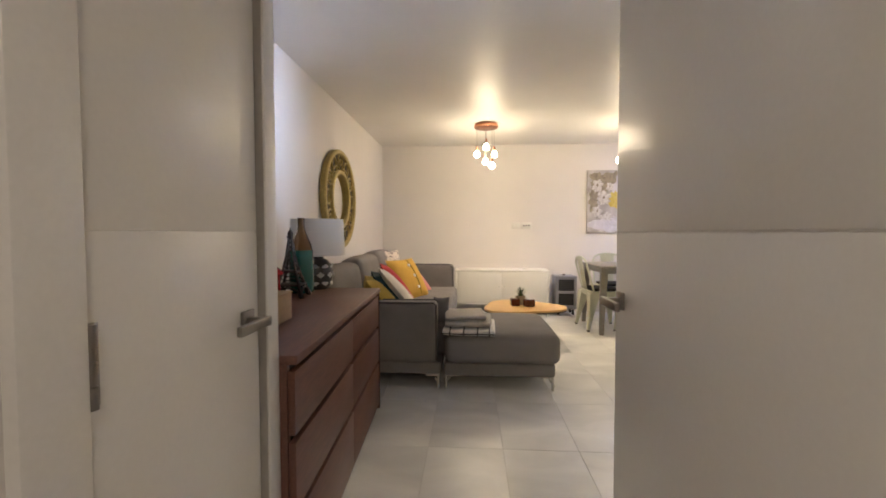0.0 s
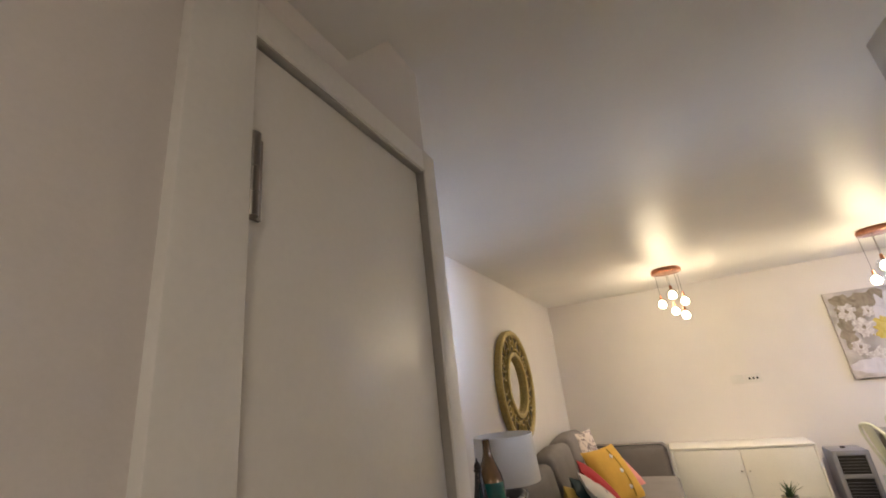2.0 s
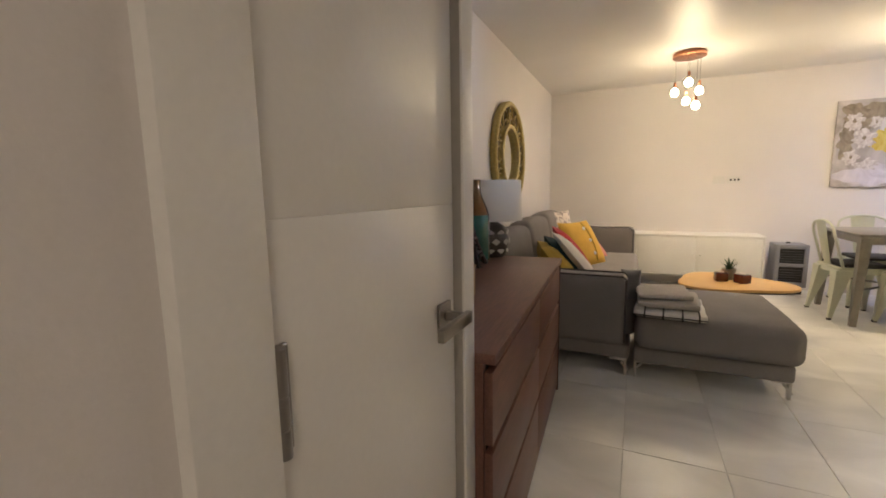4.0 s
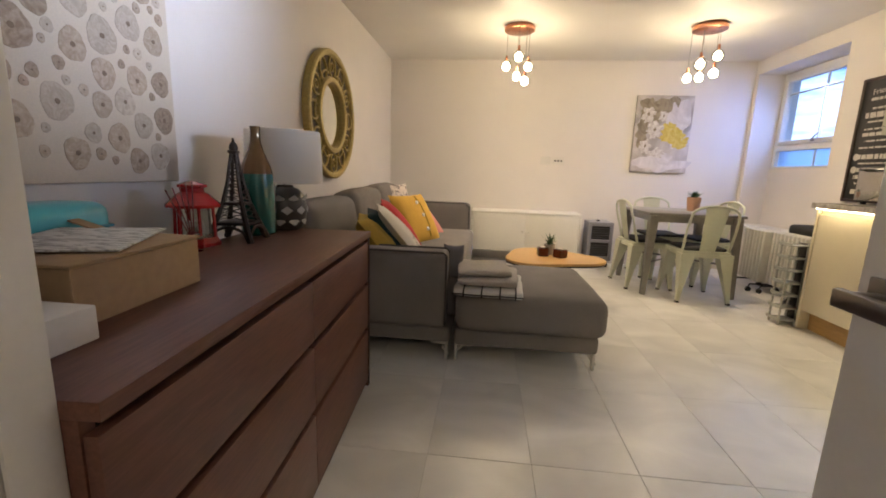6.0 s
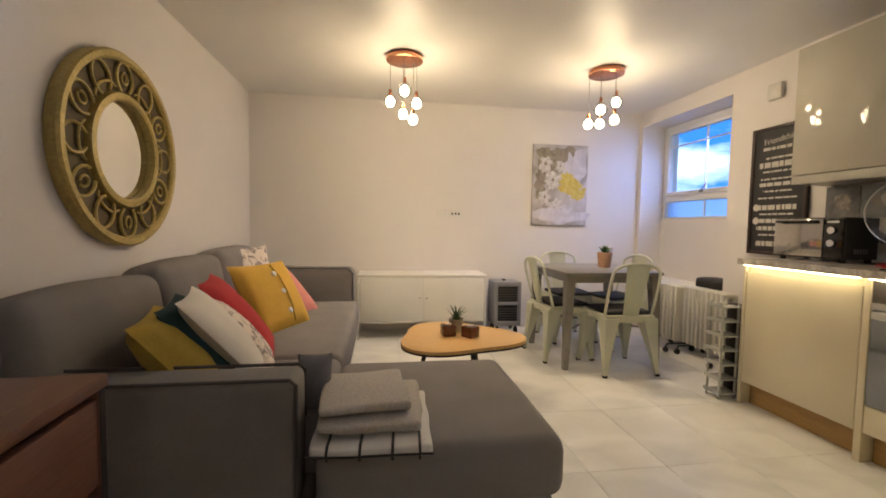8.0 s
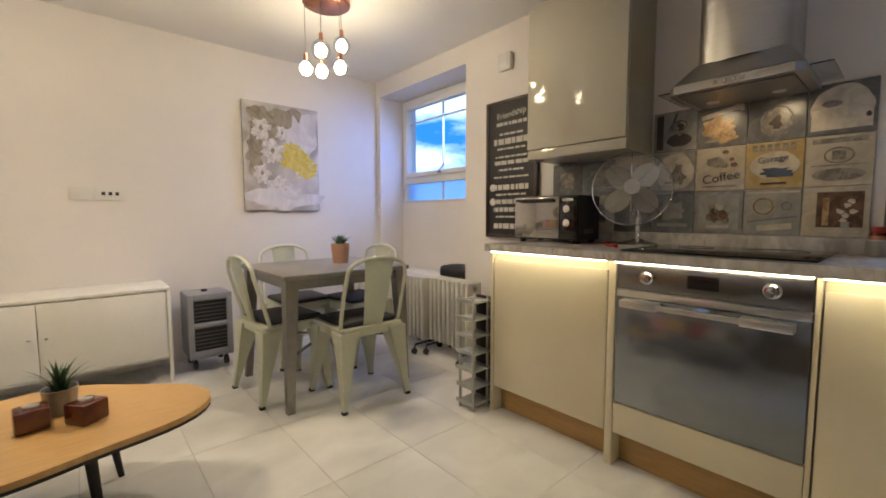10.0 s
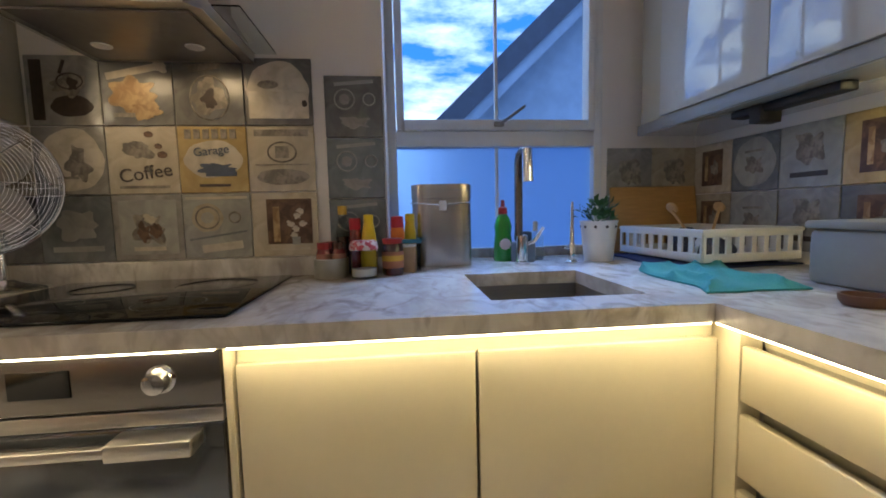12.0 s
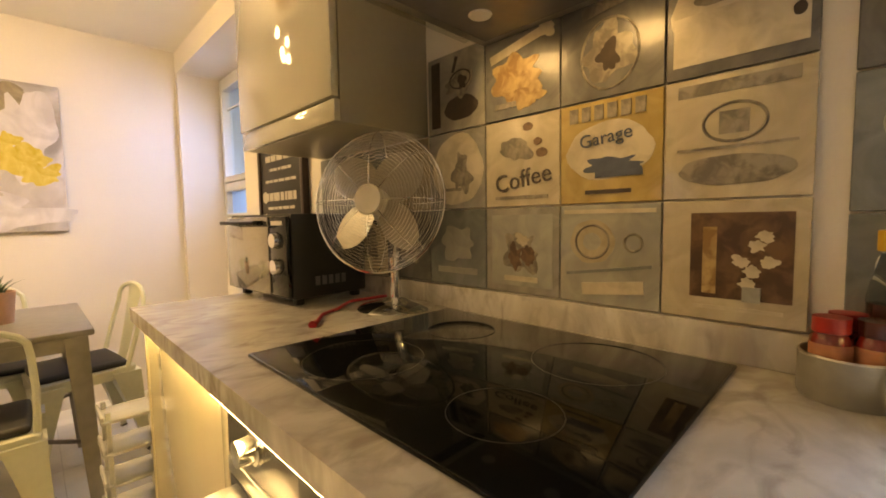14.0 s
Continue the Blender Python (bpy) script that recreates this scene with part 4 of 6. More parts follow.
for f, (cx, cz, r) in enumerate(((0.14, 0.64, 0.085), (0.23, 0.47, 0.095), (0.14, 0.29, 0.07), (0.31, 0.62, 0.055))):
    petals = []
    for k in range(6):
        a = 2 * math.pi * (k + pr.random() * 0.5) / 6
        petals.append(moved(patch(lambda s, r=r: (0.52 * r * math.cos(s), 0.34 * r * math.sin(s)), 18, k * 3.1 + f, 0.6, 0.0036 + 0.0003 * k + 0.0001 * f, -0.0302), pose(0.55 * r * math.cos(a), 0, 0.55 * r * math.sin(a), 0, -math.degrees(a) + pr.uniform(-25, 25), 0)))
    fl = part("blossom", join(*petals), PWHITE, pic, "", pose(cx, 0, cz))
    part("blossom_heart", patch(lambda a, r=r: (0.18 * r * math.cos(a), 0.22 * r * math.sin(a)), 14, f + 5, 0.7, 0.0064, -0.0302), PTAUPE, fl)

# ---- switches and alarm box ----
PLAST = material("white_plastic", (0.70, 0.68, 0.64), 0.4, grain=0.01)
for x, n, lab in ((0.607, 1, "single white wall socket plate"), (0.740, 3, "double white socket plate with dark slots")):
    sw = thing("socket", pose(x, FY, 1.182), lab, "socket")
    w = 0.118 if n == 1 else 0.150
    part("plate", rbox(0, w, -0.010, 0, 0, 0.088, 0.003), PLAST, sw)
    for k in range(n):
        part("switch" if n == 1 else "slot", rbox(0.03 + k * 0.036, 0.05 + k * 0.036, -0.013, -0.009, 0.034, 0.056, 0.002), PLAST if n == 1 else BLACKM, sw)
al = thing("alarm_sensor", pose(RX, 4.12, 2.06), "small white alarm sensor box high on the wall", "sensor")
part("housing", rbox(-0.035, 0, -0.055, 0.055, 0, 0.115, 0.008), PLAST, al)
part("lens", rbox(-0.039, -0.034, -0.03, 0.03, 0.02, 0.06, 0.004), TRIM, al)

# ---- on the chest ----
CT = 0.7705
TEAL = material("teal_glaze", (0.010, 0.105, 0.085), 0.14, grain=0.10, scale=14, big=0.18, big_scale=7, coat=0.6)
BRONZE = material("bronze_glaze", (0.16, 0.085, 0.028), 0.16, 0.5, grain=0.12, scale=16, big=0.15, coat=0.6)
vase = thing("vase", pose(-0.965, 2.172, CT) @ Matrix.Diagonal((0.80, 0.80, 0.92, 1)), "tall bottle vase, bronze-glazed neck over a deep teal body", "vase")
part("body", lathe([(0, 0), (0.077, 0), (0.086, 0.008), (0.089, 0.05), (0.089, 0.20), (0.086, 0.265), (0.085, 0.272)], 40), TEAL, vase, "deep teal glazed body")
part("neck", lathe([(0.085, 0.272), (0.076, 0.305), (0.056, 0.345), (0.038, 0.378), (0.027, 0.41), (0.024, 0.45), (0.026, 0.478), (0.021, 0.478), (0.019, 0.44), (0, 0.44)], 40), BRONZE, vase, "bronze glazed neck")

SHADE = bpy.data.materials.new("linen_shade")
SHADE.use_nodes = True
sp = SHADE.node_tree.nodes["Principled BSDF"]
sp.inputs["Base Color"].default_value = (0.62, 0.58, 0.52, 1)
sp.inputs["Roughness"].default_value = 0.9
sp.inputs["Subsurface Weight"].default_value = 0.0
sb = SHADE.node_tree.nodes.new("ShaderNodeBump")
sn = SHADE.node_tree.nodes.new("ShaderNodeTexNoise")
sn.inputs["Scale"].default_value = 260
sb.inputs["Strength"].default_value, sb.inputs["Distance"].default_value = 0.2, 0.002
SHADE.node_tree.links.new(sn.outputs["Fac"], sb.inputs["Height"])
SHADE.node_tree.links.new(sb.outputs["Normal"], sp.inputs["Normal"])
LBASE = material("lamp_dark_glaze", (0.055, 0.048, 0.042), 0.3, grain=0.12, scale=40)
LDIAM = material("lamp_pale_diamond", (0.52, 0.52, 0.50), 0.35, grain=0.08, scale=40)
tl = thing("table_lamp", pose(-0.930, 2.340, CT) @ Matrix.Diagonal((0.94, 0.94, 0.94, 1)), "table lamp with a diamond-patterned ceramic base and linen shade", "lamp")
prof = [(0, 0), (0.066, 0), (0.078, 0.012), (0.096, 0.06), (0.100, 0.11), (0.090, 0.165), (0.062, 0.195), (0.040, 0.205), (0.036, 0.215), (0, 0.215)]
base = part("base", lathe(prof, 40), LBASE, tl)
for row, (z, r, off) in enumerate(((0.045, 0.092, 0), (0.098, 0.101, 0.5), (0.152, 0.094, 0))):
    for k in range(9):
        a = 2 * math.pi * (k + off) / 9
        bm = bmesh.new()
        vs = [bm.verts.new(v) for v in ((0, -0.027, 0), (0.002, 0, -0.021), (0, 0.027, 0), (0.002, 0, 0.021), (0.0045, 0, 0))]
        for i in range(4):
            bm.faces.new((vs[i], vs[(i + 1) % 4], vs[4]))
        part("diamond", bm, LDIAM, base, "", pose(0, 0, z, 0, 0, math.degrees(a)) @ pose(r, 0, 0, 0, (0, 0, 22)[row] - (12 if row == 0 else 0), 0))
part("stem", lathe([(0, 0.21), (0.010, 0.21), (0.010, 0.25), (0, 0.25)], 12), NICKEL, tl)
part("shade", lathe([(0.180, 0.225), (0.170, 0.465), (0.167, 0.465), (0.177, 0.226), (0.180, 0.225)], 56), SHADE, tl, "wide pale linen drum shade")
part("shade_ring", join(tube([(0.176 * math.cos(a), 0.176 * math.sin(a), 0.228) for a in [2 * math.pi * k / 40 for k in range(40)]], 0.003, 5, True), tube([(-0.173, 0, 0.235), (0, 0, 0.24), (0.173, 0, 0.235)], 0.002, 5)), NICKEL, tl)

IRON = material("dark_bronze_metal", (0.045, 0.038, 0.034), 0.35, 0.8, grain=0.2, scale=60, bump=0.2)
tower = thing("tower_ornament", pose(-0.955, 2.003, CT, 0, 0, 8) @ Matrix.Diagonal((0.9, 0.9, 0.905, 1)), "dark metal lattice tower ornament", "ornament")
legs = [(0.0, 0.088), (0.05, 0.070), (0.10, 0.055), (0.16, 0.038), (0.24, 0.023), (0.33, 0.012), (0.365, 0.009)]
for sx in (-1, 1):
    for sy in (-1, 1):
        part("leg", tube([(sx * w, sy * w, z) for z, w in legs], [0.015, 0.013, 0.011, 0.009, 0.007, 0.006, 0.005], 6), IRON, tower)
for z, w in ((0.075, 0.072), (0.155, 0.046), (0.365, 0.018)):
    part("platform", rbox(-w, w, -w, w, z - 0.006, z + 0.006, 0.002), IRON, tower)
for k in range(11):
    z = 0.09 + k * 0.025
    w = np.interp(z, [v[0] for v in legs], [v[1] for v in legs]) * 1.0
    w2 = np.interp(z + 0.025, [v[0] for v in legs], [v[1] for v in legs])
    part("lattice", join(*[tube([(sx * w, sy * w, z), (tx * w2, ty * w2, z + 0.025)], 0.0022, 4) for sx, sy, tx, ty in ((-1, -1, 1, -1), (1, -1, -1, -1), (1, -1, 1, 1), (1, 1, 1, -1), (-1, 1, 1, 1), (1, 1, -1, 1), (-1, -1, -1, 1), (-1, 1, -1, -1))]), IRON, tower)
for s in (-1, 1):
    part("arch", tube([(s * 0.082, y, 0.005 + 0.058 * math.sqrt(max(0, 1 - (y / 0.075) ** 2))) for y in [-0.075 + 0.015 * k for k in range(11)]], 0.006, 6), IRON, tower)
    part("arch", tube([(x, s * 0.082, 0.005 + 0.058 * math.sqrt(max(0, 1 - (x / 0.075) ** 2))) for x in [-0.075 + 0.015 * k for k in range(11)]], 0.006, 6), IRON, tower)
part("lantern_top", lathe([(0.016, 0.37), (0.018, 0.385), (0.012, 0.40), (0.006, 0.405), (0.004, 0.42), (0, 0.422)], 14), IRON, tower)

RED = material("red_enamel", (0.42, 0.012, 0.016), 0.25, grain=0.06, scale=30, coat=0.4)
lan = thing("lantern", pose(-1.025, 1.862, CT, 0, 0, 20), "red enamelled metal lantern with glass panes", "lantern")
part("base", lathe([(0, 0), (0.080, 0), (0.082, 0.012), (0.070, 0.030), (0, 0.030)], 6), RED, lan)
for k in range(6):
    a = 2 * math.pi * k / 6
    part("post", tube([(0.064 * math.cos(a), 0.064 * math.sin(a), 0.03), (0.060 * math.cos(a), 0.060 * math.sin(a), 0.135)], 0.006, 6), RED, lan)
part("glass", lathe([(0.052, 0.031), (0.050, 0.133)], 6), SMOKEG, lan)
part("candle", lathe([(0, 0.03), (0.025, 0.03), (0.025, 0.085), (0, 0.082)], 16), TRIM, lan, "white candle")
part("roof", lathe([(0.085, 0.135), (0.086, 0.145), (0.050, 0.180), (0.036, 0.188), (0.036, 0.200), (0.046, 0.204), (0.046, 0.212), (0.012, 0.225), (0, 0.226)], 18), RED, lan)
REED = material("red_reed", (0.22, 0.02, 0.03), 0.6)
dif = thing("reed_diffuser", pose(-0.960, 1.765, CT), "small glass reed diffuser with dark red sticks", "diffuser")
part("bottle", lathe([(0, 0), (0.026, 0), (0.028, 0.01), (0.028, 0.05), (0.012, 0.065), (0.012, 0.08), (0, 0.08)], 18), SMOKEG, dif)
for k in range(5):
    part("reed", tube([(0, 0, 0.02), (-0.05 + 0.008 * k, -0.045 + 0.02 * k, 0.20 + 0.006 * k)], 0.002, 5), REED, dif)

CARD = material("cardboard", (0.40, 0.27, 0.15), 0.85, grain=0.08, scale=50, big=0.06, bump=0.08)
PAPER = blotched("printed_paper", (0.34, 0.33, 0.32), (0.70, 0.69, 0.67), 26, 0.40, 0.52, 0.6, 3, (1, 3, 1))
cb = thing("cardboard_box", pose(-0.700, 1.435, CT, 0, 0, 3), "flat brown cardboard parcel box lying on the chest", "box")
part("tray", join(rbox(-0.34, 0, -0.33, 0, 0, 0.105, 0.002)), CARD, cb)
part("lid", join(moved(rbox(-0.345, 0.004, -0.335, 0.003, 0, 0.006, 0.001), pose(0, 0, 0.107, 0, 1, 0)), moved(rbox(-0.03, 0.0, -0.02, 0.14, 0, 0.004), pose(-0.19, 0.0, 0.108, 14, 0, 84))), CARD, cb)
mag = solid("leaflet", moved(rbox(-0.11, 0.11, -0.15, 0.15, 0, 0.004, 0.001), pose(-0.85, 1.295, CT + 0.119, 0, 1, 25)), PAPER, "printed leaflets lying on the cardboard box", "leaflet")
wb = solid("carton", rbox(-0.92, -0.620, 0.945, 1.085, CT, CT + 0.058, 0.004), TRIM, "small white carton beside the cardboard box", "box")
BAGT = material("turquoise_plastic", (0.03, 0.36, 0.46), 0.3, grain=0.06, scale=20, bump=0.2, coat=0.3)
bag = thing("storage_case", pose(-1.06, 1.40, CT), "turquoise soft storage case leaning on the wall", "case")
part("body", soft(-0.06, 0.05, -0.16, 0.13, 0, 0.175, 0.030, 0.010), BAGT, bag)
part("zip", tube([(0.0, -0.155, 0.115), (0.056, -0.15, 0.115), (0.056, 0.12, 0.115), (0.0, 0.126, 0.115)], 0.004, 6), material("turquoise_zip", (0.02, 0.22, 0.30), 0.5), bag)

# ---- cushions and throws on the sofa ----
MUST = material("mustard_velvet", (0.42, 0.285, 0.045), 0.9, grain=0.10, scale=120, bump=0.3, big=0.12, big_scale=8)
MUST2 = material("mustard_cotton", (0.60, 0.36, 0.055), 0.9, grain=0.08, scale=160, bump=0.3, big=0.08, big_scale=8)
NAVY = material("deep_teal_cotton", (0.014, 0.045, 0.055), 0.9, grain=0.1, scale=160, bump=0.3)
IVORY = material("ivory_cotton", (0.66, 0.62, 0.56), 0.9, grain=0.05, scale=160, bump=0.3)
PINK = material("pink_cotton", (0.62, 0.24, 0.22), 0.9, grain=0.06, scale=160, bump=0.3)
REDC = material("red_cotton", (0.42, 0.02, 0.025), 0.9, grain=0.08, scale=160, bump=0.3)
FLORAL = blotched("floral_cotton", (0.24, 0.20, 0.20), (0.68, 0.60, 0.53), 14, 0.42, 0.52, 0.9, 3, warp=1.6, bump=0.1)


def cushion(name, loc, yaw, lean, w, h, d, mat, label):
    c = thing(name, pose(*loc, 0, 0, yaw) @ pose(0, 0, 0, lean, 0, 0), label, "cushion", "cushions on the sofa")
    part("cover", moved(pillow(w, h, d), pose(0, 0, h * 0.46)), mat, c)
    return c


cushion("cushion", (-0.565, 3.07, 0.455), 106, -38, 0.42, 0.41, 0.18, MUST, "mustard velvet cushion leaning on the sofa arm")
st = cushion("cushion", (-0.50, 3.20, 0.455), 106, -40, 0.42, 0.46, 0.15, NAVY, "deep teal and ivory striped cushion")
part("stripe", moved(pillow(0.428, 0.442, 0.11), pose(-0.006, -0.066, 0.203)), IVORY, st, "ivory stripe")
cushion("cushion", (-0.455, 3.38, 0.455), 106, -42, 0.40, 0.44, 0.13, FLORAL, "floral patterned cushion in red and grey tones")
cushion("cushion", (-0.50, 3.58, 0.455), 104, -38, 0.42, 0.50, 0.13, REDC, "red cushion tucked behind the patterned one")
mc = cushion("cushion", (-0.53, 4.05, 0.455), 64, -30, 0.48, 0.47, 0.16, MUST2, "mustard cotton cushion with a row of buttons")
for k, z in enumerate((0.09, 0.215, 0.34)):
    part("button", moved(lathe([(0, 0.010), (0.015, 0.009), (0.018, 0.003), (0.018, 0), (0, 0)], 14), pose(0.02, -0.078 + 0.012 * abs(k - 1), z, 90, 0, 0)), TRIM, mc, "pale round button")
part("placket", tube([(0.045, -0.05, 0.02), (0.04, -0.083, 0.12), (0.04, -0.088, 0.215), (0.04, -0.083, 0.31), (0.045, -0.05, 0.41)], 0.005, 6), MUST, mc)
cushion("cushion", (-0.54, 4.48, 0.455), 62, -46, 0.46, 0.46, 0.14, PINK, "dusty pink cushion at the end of the sofa")
cushion("cushion", (-0.88, 4.66, 0.455), 60, -16, 0.46, 0.50, 0.12, FLORAL, "floral patterned cushion against the back")
DGREY = material("slate_cotton", (0.17, 0.165, 0.18), 0.95, grain=0.15, scale=200, bump=0.3)
cushion("cushion", (-0.190, 2.93, 0.42), 4, -4, 0.12, 0.22, 0.10, DGREY, "small slate grey cushion wedged beside the arm")

KNIT = material("grey_knit", (0.42, 0.385, 0.35), 0.95, grain=0.22, scale=150, bump=0.5)
WHTH = material("white_throw", (0.66, 0.64, 0.61), 0.95, grain=0.06, scale=150, bump=0.4)


def folded(x0, x1, y0, y1, z0, z1, seed):
    bm = soft(x0, x1, y0, y1, z0, z1, 0.014, 0.006, 8)
    for v in bm.verts:
        n = noise.noise(v.co * 9 + Vector((seed, 0, 0)))
        v.co += Vector((0.010 * n, 0.012 * noise.noise(v.co * 7 + Vector((0, seed, 0))), 0.006 * n))
    return bm


th = thing("throw", pose(0.012, 2.715, 0.414, 0, 0, -3) @ Matrix.Diagonal((1, 1, 0.8, 1)), "folded white throw with a black window-pane check", "throw")
part("cloth", folded(-0.17, 0.19, -0.105, 0.30, 0, 0.048, 1), WHTH, th)
for x in (-0.115, -0.02, 0.075, 0.155):
    part("check_line", tube([(x, -0.119, 0.004), (x, -0.121, 0.03), (x, -0.105, 0.053), (x, 0.02, 0.056)], 0.0045, 5), BLACKM, th)
part("check_line", tube([(-0.175, -0.121, 0.022), (-0.05, -0.124, 0.020), (0.08, -0.122, 0.023), (0.195, -0.118, 0.021)], 0.0045, 5), BLACKM, th)
solid("blanket", folded(-0.15, 0.175, -0.07, 0.29, 0.0, 0.045, 5), KNIT, "folded pale grey knitted blanket on the throw", "blanket", at=pose(0.002, 2.735, 0.460, 0, 0, -2) @ Matrix.Diagonal((1, 1, 0.8, 1)))
solid("blanket", folded(-0.135, 0.15, -0.05, 0.27, 0.0, 0.038, 9), KNIT, "smaller folded grey blanket on top of the pile", "blanket", at=pose(-0.010, 2.757, 0.502, 0, 0, 5) @ Matrix.Diagonal((1, 1, 0.8, 1)))

# ---- plants ----
SUCC = material("succulent_green", (0.035, 0.085, 0.03), 0.5, grain=0.25, scale=30)
SOIL = material("potting_soil", (0.03, 0.02, 0.015), 0.95, grain=0.3, scale=120, bump=0.5)


def blade(length, width, bend, seed):
    bm = bmesh.new()
    n, rows = 5, []
    for k in range(n + 1):
        f = k / n
        w = width * (1 - f) ** 0.7 * (0.55 + 0.45 * min(1, f * 4))
        x, z = bend * f * f * length, length * f * (1 - 0.3 * abs(bend) * f)
        rows.append([bm.verts.new((x, -w, z)), bm.verts.new((x - 0.15 * w, 0, z - 0.1 * w)), bm.verts.new((x, w, z))])
    for a, b in zip(rows, rows[1:]):
        for i in range(2):
            bm.faces.new((a[i], a[i + 1], b[i + 1], b[i]))
    return bm


def spiky(parent, z, r, n, length, seed, mat, width=0.008):
    rr = random.Random(seed)
    for k in range(n):
        a, f = rr.uniform(0, 360), rr.random()
        part("leaf", blade(length * rr.uniform(0.7, 1.1), width, 0.15 + 0.75 * f, k), mat, parent, "", pose(r * 0.4 * f * math.cos(radians(a)), r * 0.4 * f * math.sin(radians(a)), z, 0, 0, a))


TIN = material("zinc_pot", (0.36, 0.35, 0.32), 0.4, 0.6, grain=0.15, scale=30)
pl = thing("potted_plant", pose(0.560, 4.225, 0.366), "small spiky green plant in a zinc pot", "plant")
part("pot", lathe([(0, 0), (0.043, 0), (0.052, 0.085), (0.054, 0.092), (0.049, 0.092), (0.046, 0.08), (0, 0.08)], 24), TIN, pl)
part("soil", lathe([(0, 0.081), (0.046, 0.081)], 18), SOIL, pl)
spiky(pl, 0.078, 0.06, 34, 0.115, 3, SUCC)
AMBER = material("red_brown_glass", (0.11, 0.022, 0.010), 0.15, grain=0.15, scale=20, coat=0.5)
for x, y in ((0.490, 4.125), (0.630, 4.075)):
    tc = thing("candle_holder", pose(x, y, 0.366, 0, 0, 20 * x * 10), "squat red-brown wooden tealight holder", "candle holder", "tealight holders")
    part("block", rbox(-0.045, 0.045, -0.045, 0.045, 0, 0.075, 0.010), AMBER, tc)
    part("cup", moved(lathe([(0, 0.004), (0.020, 0.004), (0.022, 0.006), (0.022, 0), (0, 0)], 16), pose(0, 0, 0.0745)), STEEL, tc)
TERRA = material("pale_terracotta", (0.50, 0.29, 0.19), 0.8, grain=0.08, scale=60)
tp = thing("potted_plant", pose(1.98, 4.80, 0.758), "small green plant in a pale terracotta pot", "plant")
part("pot", lathe([(0, 0), (0.050, 0), (0.062, 0.125), (0.062, 0.132), (0.055, 0.132), (0.052, 0.115), (0, 0.115)], 24), TERRA, tp)
part("soil", lathe([(0, 0.118), (0.054, 0.118)], 18), SOIL, tp)
spiky(tp, 0.115, 0.07, 40, 0.085, 8, SUCC, 0.011)

# ---- small cabinet, radiators, bag, bottle rack ----
SMOKE = material("charcoal_plastic", (0.11, 0.11, 0.125), 0.45, grain=0.08, scale=40)
hc = thing("heater", pose(1.165, 5.40, 0), "small grey cabinet with two dark grilled compartments, on castors", "heater")
part("body", join(rbox(0, 0.275, 0.02, 0.27, 0.10, 0.545, 0.012), rbox(0, 0.035, 0, 0.03, 0.10, 0.545, 0.006), rbox(0.24, 0.275, 0, 0.03, 0.10, 0.545, 0.006), rbox(0.03, 0.245, 0, 0.03, 0.10, 0.15, 0.006), rbox(0.03, 0.245, 0, 0.03, 0.31, 0.345, 0.006), rbox(0.03, 0.245, 0, 0.03, 0.50, 0.545, 0.006)), material("small_cabinet_grey", (0.24, 0.24, 0.27), 0.45, grain=0.05), hc)
for z0, z1 in ((0.152, 0.308), (0.347, 0.498)):
    g = part("grille", rbox(0.037, 0.238, 0.012, 0.019, z0, z1), BLACKM, hc)
    for k in range(5):
        part("bar", rbox(0.04, 0.235, 0.004, 0.008, z0 + 0.02 + k * 0.026, z0 + 0.024 + k * 0.026), SMOKE, g)
part("knob", moved(lathe([(0, 0.015), (0.018, 0.015), (0.02, 0), (0, 0)], 14), pose(0.13, 0.14, 0.545)), BLACKM, hc)
for x in (0.04, 0.235):
    for y in (0.05, 0.22):
        part("castor", moved(lathe([(0, -0.012), (0.032, -0.012), (0.032, 0.012), (0, 0.012)], 14), pose(x, y, 0.050, 0, 90, 0)), BLACKM, hc)
        part("stem", rbox(x - 0.008, x + 0.008, y - 0.008, y + 0.008, 0.05, 0.102), BLACKM, hc)

RADW = material("radiator_enamel", (0.62, 0.60, 0.54), 0.35, grain=0.03, scale=40)


def oil_radiator(m, n, label):
    r = thing("radiator", m, label, "radiator", "white column radiators")
    for k in range(n):
        part("fin", rbox(k * 0.050, k * 0.050 + 0.034, -0.075, 0.075, 0.10, 0.60, 0.015, 3), RADW, r)
    part("pipe", join(tube([(0, 0, 0.16), (n * 0.05 - 0.02, 0, 0.16)], 0.018, 10), tube([(0, 0, 0.55), (n * 0.05 - 0.02, 0, 0.55)], 0.018, 10)), RADW, r)
    for x in (0.03, n * 0.05 - 0.05):
        part("foot", join(tube([(x, -0.13, 0.045), (x, -0.12, 0.075), (x, 0.12, 0.075), (x, 0.13, 0.045)], 0.008, 8), *[moved(lathe([(0, -0.01), (0.024, -0.01), (0.024, 0.01), (0, 0.01)], 12), pose(x, y, 0.024, 0, 90, 0)) for y in (-0.13, 0.13)]), BLACKM, r)
    return r


